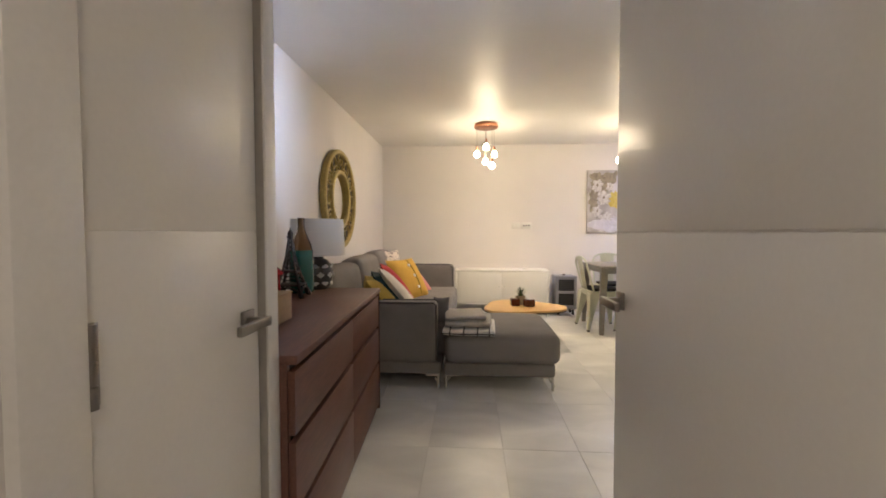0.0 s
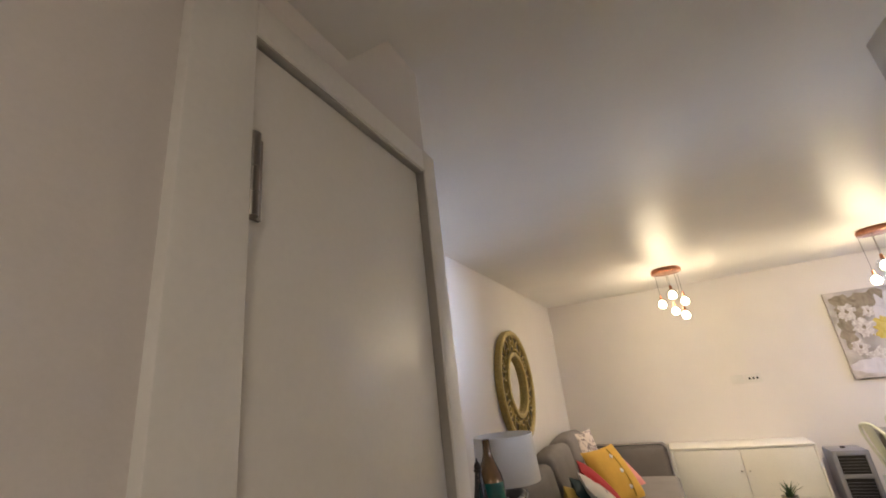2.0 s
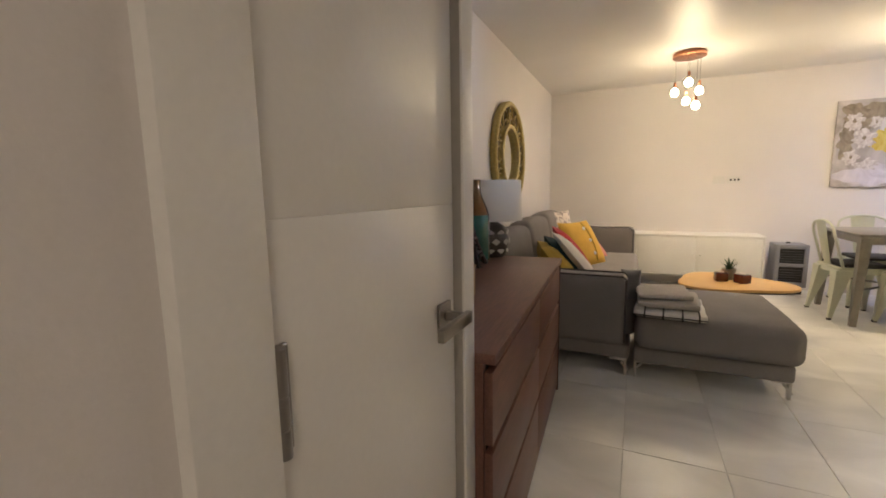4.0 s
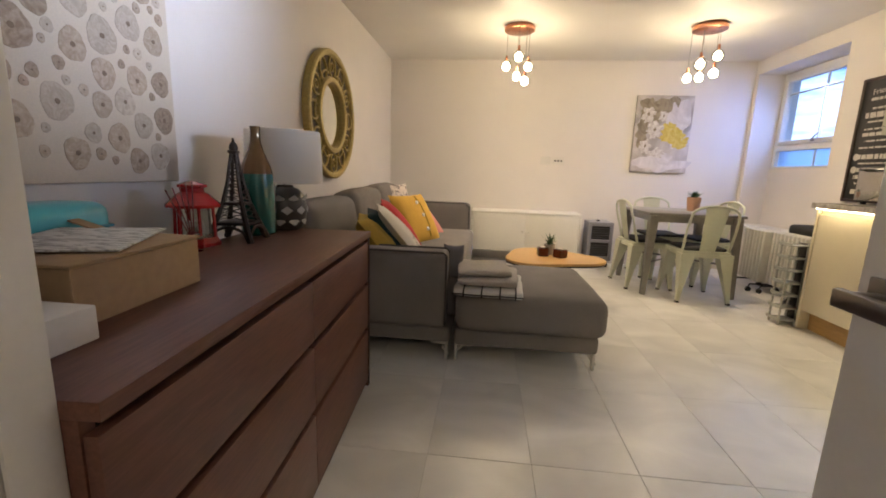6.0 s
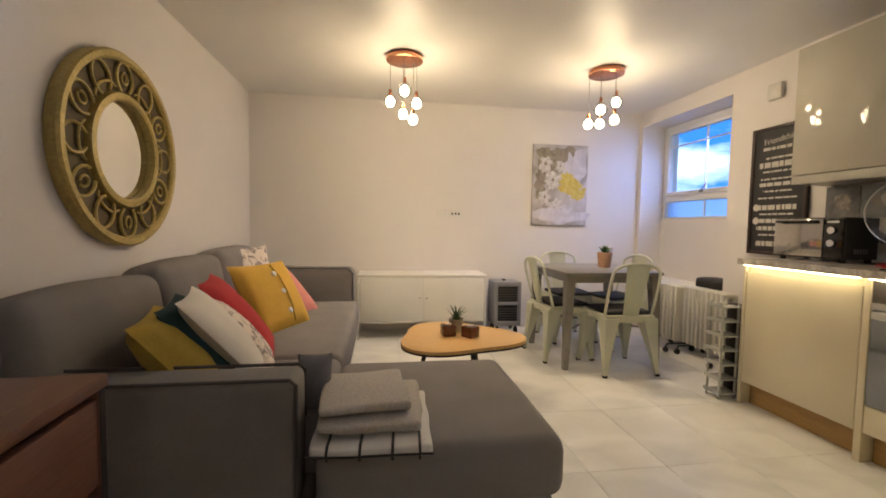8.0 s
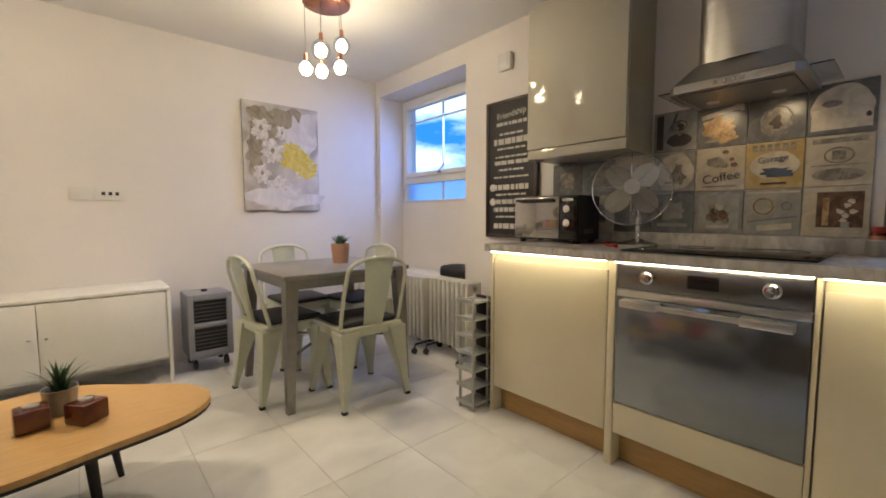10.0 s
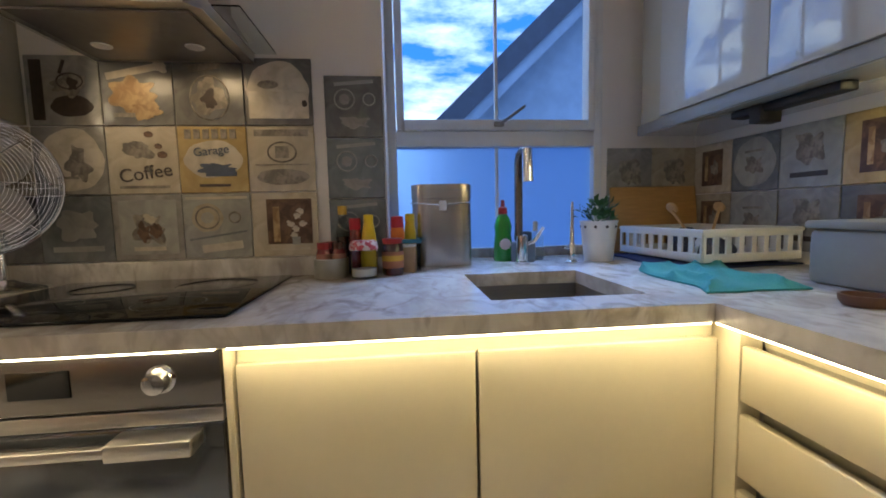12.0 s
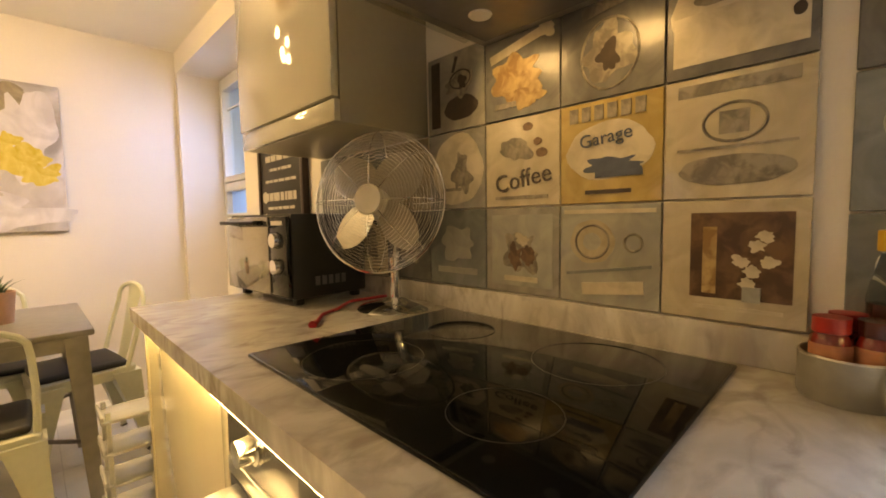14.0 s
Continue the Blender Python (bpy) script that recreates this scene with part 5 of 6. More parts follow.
oil_radiator(pose(2.70, 4.72, 0, 0, 0, 90), 7, "white oil-filled radiator on castors beneath the window")
oil_radiator(pose(2.76, 4.28, 0, 0, 0, 90), 9, "white column radiator standing beside the recess")
solid("bag", moved(soft(-0.09, 0.09, -0.14, 0.14, 0, 0.095, 0.03, 0.012), pose(2.97, 4.67, 0.575, 0, 0, 8)), BLACKM, "black fabric bag on the window sill", "bag")
ACRY = material("clear_rack_plastic", (0.44, 0.44, 0.41), 0.15, grain=0.05, spec=0.8)
wr = thing("bottle_rack", pose(2.215, 3.80, 0), "narrow pale stacking bottle rack beside the end cabinet", "rack")
for x in (0.0, 0.115):
    for y in (-0.04, 0.06):
        part("post", rbox(x, x + 0.012, y, y + 0.012, 0, 0.63, 0.002), ACRY, wr)
for k in range(7):
    z = 0.03 + k * 0.095
    part("shelf", join(rbox(-0.012, 0.14, -0.05, 0.08, z, z + 0.010, 0.003), rbox(-0.012, -0.004, -0.05, 0.08, z + 0.01, z + 0.024, 0.002)), ACRY, wr)
solid("folded_board", rbox(2.362, 2.40, 3.728, 3.90, 0, 0.615, 0.003), GROOVE, "dark narrow board standing behind the bottle rack", "board")

# ---- chalk-style sign ----
CHALK = material("blackboard_print", (0.020, 0.018, 0.017), 0.6, grain=0.15, scale=30)
CHW = material("chalk_white", (0.52, 0.49, 0.44), 0.8, grain=0.2, scale=80)


def lettering(body, size, mat, parent, m, label=""):
    cu = bpy.data.curves.new("lettering", "FONT")
    cu.body, cu.size, cu.extrude, cu.align_x, cu.align_y = body, size, 0.0006, "CENTER", "CENTER"
    tmp = bpy.data.objects.new("tmp", cu)
    me = bpy.data.meshes.new_from_object(tmp)
    bpy.data.objects.remove(tmp)
    bpy.data.curves.remove(cu)
    me.materials.clear()
    me.materials.append(mat)
    ob = new("lettering", me)
    ob.parent, ob.matrix_basis = parent, m
    return tagged(ob, label)


ONWALL = Matrix(((0, 0, -1, 0), (-1, 0, 0, 0), (0, 1, 0, 0), (0, 0, 0, 1)))   # text upright on a wall that faces -x
sign = thing("wall_sign", pose(RX, 4.280, 0.926) @ Matrix.Diagonal((1, 1, 0.992, 1)), "tall black chalk-style sign with white lettering", "sign")
part("board", rbox(-0.022, 0, -0.44, 0, 0, 0.945, 0.003), CHALK, sign)
lettering("Friendship", 0.060, CHW, sign, Matrix.Translation((-0.0225, -0.22, 0.845)) @ ONWALL @ pose(0, 0, 0, 0, 0, 5))
SFRAME = material("dark_brown_frame", (0.035, 0.016, 0.010), 0.45, grain=0.15, scale=24)
part("frame", join(rbox(-0.030, -0.001, -0.442, -0.418, -0.001, 0.947, 0.003), rbox(-0.030, -0.001, -0.022, 0.002, -0.001, 0.947, 0.003), rbox(-0.030, -0.001, -0.418, -0.022, -0.001, 0.022, 0.003), rbox(-0.030, -0.001, -0.418, -0.022, 0.924, 0.947, 0.003)), SFRAME, sign, "dark brown wooden frame")
rb = random.Random(3)
for z, h, w in ((0.785, 0.022, 0.26), (0.715, 0.014, 0.20), (0.665, 0.040, 0.30), (0.615, 0.012, 0.24), (0.560, 0.012, 0.27), (0.520, 0.026, 0.30), (0.470, 0.012, 0.22), (0.420, 0.012, 0.30), (0.350, 0.036, 0.30), (0.300, 0.012, 0.26), (0.250, 0.030, 0.28), (0.195, 0.030, 0.30), (0.145, 0.012, 0.26), (0.080, 0.036, 0.31)):
    y = -0.22 - w / 2
    while y < -0.22 + w / 2:
        s = rb.uniform(0.018, 0.060)
        part("writing_bar", rbox(-0.0234, -0.022, y, min(y + s, -0.22 + w / 2), z - h / 2, z + h / 2), CHW, sign)
        y += s + rb.uniform(0.006, 0.012)
for z in (0.35, 0.25):
    part("badge", moved(lathe([(0, 0.0016), (0.026, 0.0016), (0.027, 0)], 18), pose(-0.022, -0.06, z, 0, -90, 0)), CHW, sign)

# ---- mini oven, fan, cable ----
DOORG = material("mini_oven_glass", (0.42, 0.40, 0.38), 0.07, grain=0.05, spec=0.9, metal=0.75)
mo = thing("mini_oven", pose(2.590, 3.375, WT, 0, 0, 4) @ Matrix.Diagonal((1, 1, 1.06, 1)), "black table-top oven with a glass door and two dials", "oven")
part("body", rbox(0.012, 0.262, 0, 0.39, 0.018, 0.245, 0.006), BLACKM, mo)
part("door", rbox(-0.004, 0.012, 0.105, 0.387, 0.026, 0.238, 0.003), DOORG, mo)
part("control_panel", rbox(-0.002, 0.012, 0.003, 0.102, 0.026, 0.238, 0.003), BLACK, mo)
for z in (0.175, 0.105):
    part("dial", moved(lathe([(0, 0.018), (0.019, 0.017), (0.022, 0.004), (0.022, 0), (0, 0)], 18), pose(-0.002, 0.055, z, 0, -90, 0)), CHROME, mo, "silver dial")
part("label", rbox(-0.0035, -0.001, 0.025, 0.085, 0.215, 0.226), TRIM, mo)
part("handle", join(tube([(-0.03, 0.13, 0.222), (-0.03, 0.36, 0.222)], 0.006, 8), rbox(-0.03, -0.002, 0.13, 0.14, 0.216, 0.228), rbox(-0.03, -0.002, 0.35, 0.36, 0.216, 0.228)), BLACK, mo)
part("vent", join(*[rbox(0.08 + 0.022 * k, 0.095 + 0.022 * k, -0.0015, 0.002, 0.05, 0.075) for k in range(5)]), SMOKE, mo)
for x in (0.03, 0.225):
    for y in (0.03, 0.36):
        part("foot", rbox(x, x + 0.025, y - 0.012, y + 0.012, 0, 0.018, 0.003), BLACKM, mo)

fan = thing("desk_fan", pose(2.775, 3.145, WT), "chrome desk fan with four blades in a wire guard", "fan")
part("base", lathe([(0, 0), (0.098, 0), (0.102, 0.006), (0.096, 0.012), (0.04, 0.024), (0.022, 0.032), (0, 0.032)], 36), CHROME, fan)
part("stem", lathe([(0.014, 0.03), (0.014, 0.12), (0.018, 0.122), (0.018, 0.14), (0, 0.14)], 16), CHROME, fan)
head = pose(-0.034, 0.024, 0.285, 0, 0, -154) @ pose(0, 0, 0, 0, 84, 0) @ Matrix.Diagonal((1.1, 1.1, 1.1, 1))
part("motor", moved(lathe([(0, -0.115), (0.035, -0.112), (0.052, -0.09), (0.055, -0.03), (0.045, -0.018), (0, -0.018)], 24), head), CHROME, fan)
part("yoke", tube([(0, 0, 0.13), (0.02, 0.01, 0.18), tuple(head @ Vector((0.03, 0, -0.07)))], 0.011, 8), CHROME, fan)
FBLADE = material("fan_blade_metal", (0.66, 0.62, 0.55), 0.3, 0.4, grain=0.05)
part("hub", moved(lathe([(0, 0.030), (0.020, 0.029), (0.030, 0.022), (0.032, -0.01), (0, -0.01)], 22), head), FBLADE, fan)
for k in range(4):
    bm = bmesh.new()
    rows = []
    for i in range(7):
        f = i / 6
        r = 0.026 + 0.112 * f
        w = 0.012 + 0.040 * math.sin(math.pi * min(1, f * 0.80 + 0.14)) ** 0.75
        tw = 0.45 - 0.15 * f
        rows.append([bm.verts.new((r, u * w * math.cos(tw), u * w * math.sin(tw) + 0.004)) for u in (-1, -0.3, 0.4, 1)])
    for a, b in zip(rows, rows[1:]):
        for i in range(3):
            bm.faces.new((a[i], a[i + 1], b[i + 1], b[i]))
    bmesh.ops.solidify(bm, geom=bm.faces[:], thickness=0.0015)
    part("blade", moved(bm, head @ pose(0, 0, 0, 0, 0, 90 * k + 45)), FBLADE, fan)
GR = 0.168
front = [(0.036, 0.046), (0.08, 0.047), (0.125, 0.040), (0.155, 0.022), (GR, 0.0)]
rear = [(GR, 0.0), (0.155, -0.025), (0.11, -0.045), (0.05, -0.05)]
for k in range(18):
    rr = 0.036 + (GR - 0.042) * k / 17
    for prof_g in (front, rear[::-1]):
        if rr < prof_g[0][0]:
            continue
        zz = float(np.interp(rr, [p[0] for p in prof_g], [p[1] for p in prof_g]))
        part("guard_wire", moved(tube([(rr * math.cos(a), rr * math.sin(a), zz) for a in [2 * math.pi * i / 40 for i in range(40)]], 0.00055, 4, True), head), CHROME, fan)
for k in range(8):
    a = 2 * math.pi * k / 8
    part("guard_spoke", moved(tube([(r * math.cos(a), r * math.sin(a), z) for r, z in front + rear[1:]], 0.0013, 5), head), CHROME, fan)
part("guard_ring", moved(tube([(GR * math.cos(a), GR * math.sin(a), 0) for a in [2 * math.pi * k / 48 for k in range(48)]], 0.0030, 6, True), head), CHROME, fan)
part("badge", moved(lathe([(0, 0.050), (0.033, 0.049), (0.036, 0.044), (0, 0.044)], 24), head), FBLADE, fan)
REDP = material("red_flex", (0.45, 0.015, 0.03), 0.4)
solid("cable", tube([(2.86, 3.30, 0.931), (2.74, 3.315, 0.930), (2.66, 3.25, 0.930), (2.60, 3.22, 0.930), (2.555, 3.16, 0.931), (2.53, 3.135, 0.931)], [0.0045] * 5 + [0.010], 8), REDP, "red power cable lying on the worktop", "cable")

# ---- cooker hood ----
hood = thing("cooker_hood", pose(0, 0.008, 0), "stainless steel chimney cooker hood with a glass canopy", "cooker hood")
ch = [(2.898, 2.545), (2.70, 2.545)] + [(2.70 - 0.075 * math.sin(radians(a)), 2.705 - 0.16 * math.cos(radians(a))) for a in range(15, 180, 15)] + [(2.70, 2.865), (2.898, 2.865)]
part("chimney", prism(ch, 1.70, CZ - 0.002), STEEL, hood)
cc = [(2.898, 2.485), (2.555, 2.485), (2.525, 2.51), (2.525, 2.90), (2.555, 2.925), (2.898, 2.925)]
bm = bmesh.new()
lo, hi = [bm.verts.new((x, y, 1.605)) for x, y in cc], [bm.verts.new((min(2.898, 2.64 + (x - 2.525) * 0.7), 2.705 + (y - 2.705) * 0.74, 1.705)) for x, y in cc]
bm.faces.new(lo)
bm.faces.new(hi)
for i in range(6):
    bm.faces.new((lo[i], lo[(i + 1) % 6], hi[(i + 1) % 6], hi[i]))
part("canopy", join(bm, prism(cc, 1.572, 1.604, 0.002)), STEEL, hood)
part("filter", rbox(2.56, 2.86, 2.515, 2.895, 1.566, 1.571), GUN, hood, "dark grease filter")
for y in (2.66, 2.69, 2.72, 2.75):
    part("button", moved(lathe([(0, 0.005), (0.007, 0.005), (0.008, 0), (0, 0)], 12), pose(2.525, y, 1.588, 0, -90, 0)), CHROME, hood)
for y0, y1 in ((2.42, 2.483), (2.927, 2.99)):
    g = part("glass_wing", rbox(2.60, 2.895, y0, y1, 1.60, 1.604), SMOKEG, hood)
for y in (2.58, 2.83):
    part("lamp_lens", moved(lathe([(0, -0.003), (0.022, -0.003), (0.024, 0), (0, 0)], 16), pose(2.755, y - 0.008 + (0.02 if y < 2.7 else 0.0), 1.566)), TRIM, hood)

# ---- on the worktop by the window ----
def bottle(name, x, y, profile, mat, label, cap=None, capmat=None, cat="bottle"):
    t = thing(name, pose(x, y, WT), label, cat)
    part("body", lathe(profile, 22), mat, t)
    if cap:
        part("cap", lathe(cap, 18), capmat, t)
    return t


JARG = material("pickle_red", (0.16, 0.012, 0.010), 0.12, grain=0.25, scale=40, coat=0.6)
YELP = material("yellow_plastic", (0.72, 0.50, 0.02), 0.3, grain=0.03)
ORGP = material("orange_plastic", (0.75, 0.20, 0.02), 0.3, grain=0.03)
REDL = material("red_lid", (0.30, 0.012, 0.012), 0.35, grain=0.05)
GREENP = material("green_liquid", (0.02, 0.30, 0.03), 0.15, grain=0.05, coat=0.6)
PINKL = blotched("checked_lid", (0.50, 0.06, 0.08), (0.72, 0.62, 0.60), 70, 0.45, 0.52, 0.6, 1, warp=0)
BROWNL = material("dark_sauce", (0.06, 0.012, 0.008), 0.15, grain=0.15, scale=30, coat=0.5)
LABELM = material("paper_label", (0.34, 0.13, 0.07), 0.7, grain=0.2, scale=60)
tray = thing("condiment_tin", pose(2.826, 2.283, WT), "round grey metal tin holding small red jars", "tin")
part("tin", lathe([(0, 0), (0.049, 0), (0.0515, 0.004), (0.0515, 0.056), (0.049, 0.058), (0.0475, 0.053), (0.0475, 0.006), (0, 0.006)], 30), TIN, tray)
part("rim", tube([(0.0505 * math.cos(a), 0.0505 * math.sin(a), 0.058) for a in [2 * math.pi * k / 30 for k in range(30)]], 0.0016, 5, True), STEEL, tray)
for k, (dx, dy) in enumerate(((-0.018, 0.018), (-0.012, -0.024), (0.022, 0.004))):
    j = thing("jar", pose(2.826 + dx, 2.283 + dy, WT + 0.0065), "small red sauce jar standing in the tin", "jar", "small sauce jars")
    part("body", lathe([(0, 0), (0.020, 0), (0.0215, 0.005), (0.0215, 0.072), (0.017, 0.082), (0, 0.082)], 18), JARG, j)
    part("label", lathe([(0.0217, 0.04), (0.0220, 0.041), (0.0220, 0.066), (0.0217, 0.067)], 18), LABELM, j)
    part("lid", lathe([(0.018, 0.080), (0.0195, 0.081), (0.0195, 0.100), (0, 0.102)], 18), (REDL, BROWNL, REDL)[k], j)
gl = bottle("jam_jar", 2.790, 2.182, [(0, 0), (0.036, 0), (0.038, 0.006), (0.038, 0.078), (0.033, 0.086), (0.033, 0.09), (0, 0.09)], SMOKEG, "clear jam jar with a pink checked cloth lid", [(0.041, 0.084), (0.043, 0.087), (0.039, 0.106), (0.034, 0.111), (0, 0.112)], PINKL, "jar")
part("sugar", lathe([(0, 0.006), (0.033, 0.006), (0.033, 0.028), (0, 0.030)], 16), TRIM, gl, "white contents")
sj = bottle("sauce_jar", 2.835, 2.098, [(0, 0), (0.030, 0), (0.033, 0.008), (0.033, 0.088), (0.028, 0.098), (0, 0.098)], BROWNL, "dark red sauce jar with a paper label", [(0.029, 0.096), (0.031, 0.098), (0.031, 0.112), (0, 0.114)], REDL, "jar")
part("label", lathe([(0.0333, 0.022), (0.0336, 0.023), (0.0336, 0.072), (0.0333, 0.073)], 22), LABELM, sj)
part("label_stripe", lathe([(0.0337, 0.044), (0.0339, 0.045), (0.0339, 0.060), (0.0337, 0.061)], 22), MUST2, sj)
TEALP = material("teal_plastic", (0.03, 0.16, 0.20), 0.35, grain=0.04)
bk = thing("condiment_basket", pose(2.905, 2.060, WT), "clear plastic basket with a teal rim holding sauce bottles", "basket")
part("tub", join(rbox(-0.028, 0.075, -0.050, 0.046, 0, 0.004, 0.002), rbox(-0.028, -0.025, -0.05, 0.046, 0.004, 0.095), rbox(0.072, 0.075, -0.05, 0.046, 0.004, 0.095), rbox(-0.025, 0.072, -0.05, -0.047, 0.004, 0.095), rbox(-0.025, 0.072, 0.043, 0.046, 0.004, 0.095)), SMOKEG, bk)
part("rim", tube([(-0.028, -0.05, 0.098), (0.075, -0.05, 0.098), (0.075, 0.046, 0.098), (-0.028, 0.046, 0.098)], 0.007, 8, True), TEALP, bk, "teal plastic rim")
mb = bottle("mustard_bottle", 2.852, 2.170, [(0, 0), (0.022, 0), (0.024, 0.006), (0.024, 0.095), (0.021, 0.125), (0.016, 0.158), (0.013, 0.166), (0, 0.166)], YELP, "yellow squeezy mustard bottle", [(0.0145, 0.164), (0.0155, 0.166), (0.0150, 0.186), (0, 0.188)], YELP)
part("label", lathe([(0.0242, 0.075), (0.0245, 0.076), (0.0245, 0.098), (0.0242, 0.099)], 22), TRIM, mb)
bottle("sauce_bottle", 2.915, 2.082, [(0, 0), (0.021, 0), (0.023, 0.006), (0.023, 0.125), (0.021, 0.142), (0, 0.144)], ORGP, "orange sauce bottle with a red cap", [(0.0205, 0.142), (0.0215, 0.144), (0.0205, 0.178), (0, 0.180)], REDP)
bottle("mustard_bottle", 2.945, 2.040, [(0, 0), (0.018, 0), (0.020, 0.006), (0.020, 0.120), (0.015, 0.160), (0, 0.162)], YELP, "slim yellow sauce bottle with a yellow cap", [(0.016, 0.160), (0.017, 0.162), (0.016, 0.186), (0, 0.188)], YELP)
ob = bottle("oil_bottle", 2.866, 2.250, [(0, 0), (0.020, 0), (0.022, 0.006), (0.022, 0.13), (0.016, 0.158), (0.011, 0.180), (0.011, 0.190), (0, 0.190)], SMOKEG, "clear oil bottle with a mustard-coloured cap", [(0.013, 0.188), (0.014, 0.190), (0.014, 0.214), (0, 0.216)], MUST2)
part("oil", lathe([(0, 0.004), (0.019, 0.004), (0.019, 0.12), (0, 0.121)], 18), BROWNL, ob, "dark oil inside")
bottle("chilli_bottle", 2.858, 2.212, [(0, 0), (0.017, 0), (0.019, 0.006), (0.019, 0.125), (0.016, 0.142), (0, 0.143)], JARG, "slim dark red bottle with a bright red cap", [(0.0165, 0.141), (0.0175, 0.143), (0.0175, 0.176), (0, 0.177)], REDP)
sb2 = thing("spice_box", pose(2.880, 2.046, WT, 0, 0, -14), "small brown card spice box with a white top", "box")
part("carton", rbox(-0.016, 0.016, -0.020, 0.020, 0, 0.080, 0.002), CARD, sb2)
part("flap", rbox(-0.0165, 0.0165, -0.0205, 0.0205, 0.0805, 0.088, 0.002), TRIM, sb2, "white card top")

BINS = material("bin_steel", (0.42, 0.39, 0.36), 0.24, 1.0, grain=0.10, scale=20, stretch=(1, 1, 30), big=0.06)
cbn = thing("compost_bin", pose(3.02, 1.925, WT), "brushed steel worktop caddy bin with a wire handle", "bin")
bo = [(0.052 * math.copysign(abs(math.cos(a)) ** 0.55, math.cos(a)), 0.103 * math.copysign(abs(math.sin(a)) ** 0.55, math.sin(a))) for a in [2 * math.pi * k / 40 for k in range(40)]]
part("body", prism(bo, 0, 0.235), BINS, cbn)
part("lid", prism([(x * 1.02, y * 1.02) for x, y in bo], 0.236, 0.285, 0.006), BINS, cbn)
part("handle", tube([(-0.005, -0.107, 0.222), (-0.056, -0.085, 0.221), (-0.060, 0, 0.214), (-0.056, 0.085, 0.221), (-0.005, 0.107, 0.222)], 0.003, 6), CHROME, cbn)
part("clasp", rbox(-0.064, -0.054, -0.012, 0.012, 0.195, 0.228, 0.003), TRIM, cbn)

soap = bottle("washing_up_bottle", 3.09, 1.685, [(0, 0), (0.034, 0), (0.037, 0.008), (0.036, 0.06), (0.031, 0.10), (0.034, 0.13), (0.026, 0.16), (0.014, 0.178), (0, 0.178)], GREENP, "green washing-up liquid bottle with a red cap", [(0.017, 0.176), (0.018, 0.178), (0.016, 0.200), (0.008, 0.205), (0.007, 0.228), (0, 0.230)], REDL)
part("label", moved(lathe([(0, 0.002), (0.020, 0.002), (0.021, 0)], 18), pose(-0.035, 0, 0.065, 0, -90, 0)), TRIM, soap)
tap = thing("tap", pose(2.965, 1.648, WT), "tall chrome pull-out kitchen tap", "tap")
part("body", lathe([(0, 0), (0.027, 0), (0.027, 0.010), (0.020, 0.014), (0.020, 0.10), (0.014, 0.105), (0, 0.105)], 22), CHROME, tap)
part("neck", tube([(0, 0.012, 0.10), (0, 0.012, 0.355), (-0.008, 0.010, 0.378), (-0.022, 0.004, 0.390), (-0.036, -0.002, 0.385)], 0.014, 12), DSTEEL, tap)
part("spray_head", tube([(-0.040, -0.006, 0.395), (-0.042, -0.008, 0.285)], [0.017, 0.019], 14), CHROME, tap)
part("lever", tube([(0, -0.02, 0.07), (0, -0.045, 0.08), (-0.02, -0.07, 0.13)], 0.007, 8), CHROME, tap)
ft = thing("filter_tap", pose(2.945, 1.475, WT), "slim chrome filter tap beside the sink", "tap")
part("body", lathe([(0, 0), (0.020, 0), (0.020, 0.006), (0.011, 0.012), (0.013, 0.06), (0.008, 0.075), (0.006, 0.16), (0.004, 0.215), (0, 0.217)], 16), CHROME, ft)
part("lever", tube([(0, 0, 0.05), (-0.012, 0.035, 0.058)], 0.004, 6), CHROME, ft)
wb2 = bottle("soap_dispenser", 3.10, 1.555, [(0, 0), (0.03, 0), (0.031, 0.005), (0.031, 0.09), (0.012, 0.11), (0, 0.11)], SMOKEG, "clear soap dispenser with a pale pump", [(0.009, 0.108), (0.010, 0.11), (0.010, 0.145), (0, 0.147)], PLAST, "dispenser")

sponge = thing("sponge_holder", pose(3.03, 1.625, WT), "grey sponge holder with a dark scouring pad", "holder")
part("cup", rbox(-0.03, 0.03, -0.04, 0.04, 0, 0.075, 0.01), material("slate_plastic", (0.16, 0.20, 0.24), 0.45, grain=0.06), sponge)
part("scouring_pad", rbox(-0.018, 0.018, -0.03, 0.03, 0.076, 0.112, 0.008), material("scouring_pad", (0.05, 0.07, 0.09), 0.95, grain=0.3, scale=120, bump=0.5), sponge)
HERB = material("herb_leaf", (0.03, 0.11, 0.025), 0.5, grain=0.3, scale=40)
WPOT = material("white_enamel_pot", (0.66, 0.65, 0.63), 0.35, grain=0.04)
hp = thing("potted_plant", pose(2.995, 1.352, WT), "bushy green herb in a white pierced metal pot", "plant")
part("pot", lathe([(0, 0), (0.050, 0), (0.062, 0.112), (0.065, 0.138), (0.068, 0.145), (0.062, 0.145), (0.058, 0.115), (0, 0.115)], 26), WPOT, hp)
for k in range(10):
    a = 2 * math.pi * k / 10
    part("pierced_dot", moved(lathe([(0, 0.0012), (0.005, 0.0012), (0.0055, 0)], 8), pose(0.0632 * math.cos(a), 0.0632 * math.sin(a), 0.125, 0, 0, math.degrees(a)) @ pose(0, 0, 0, 0, 88, 0)), SOIL, hp)
part("soil", lathe([(0, 0.125), (0.06, 0.125)], 16), SOIL, hp)
rh = random.Random(4)
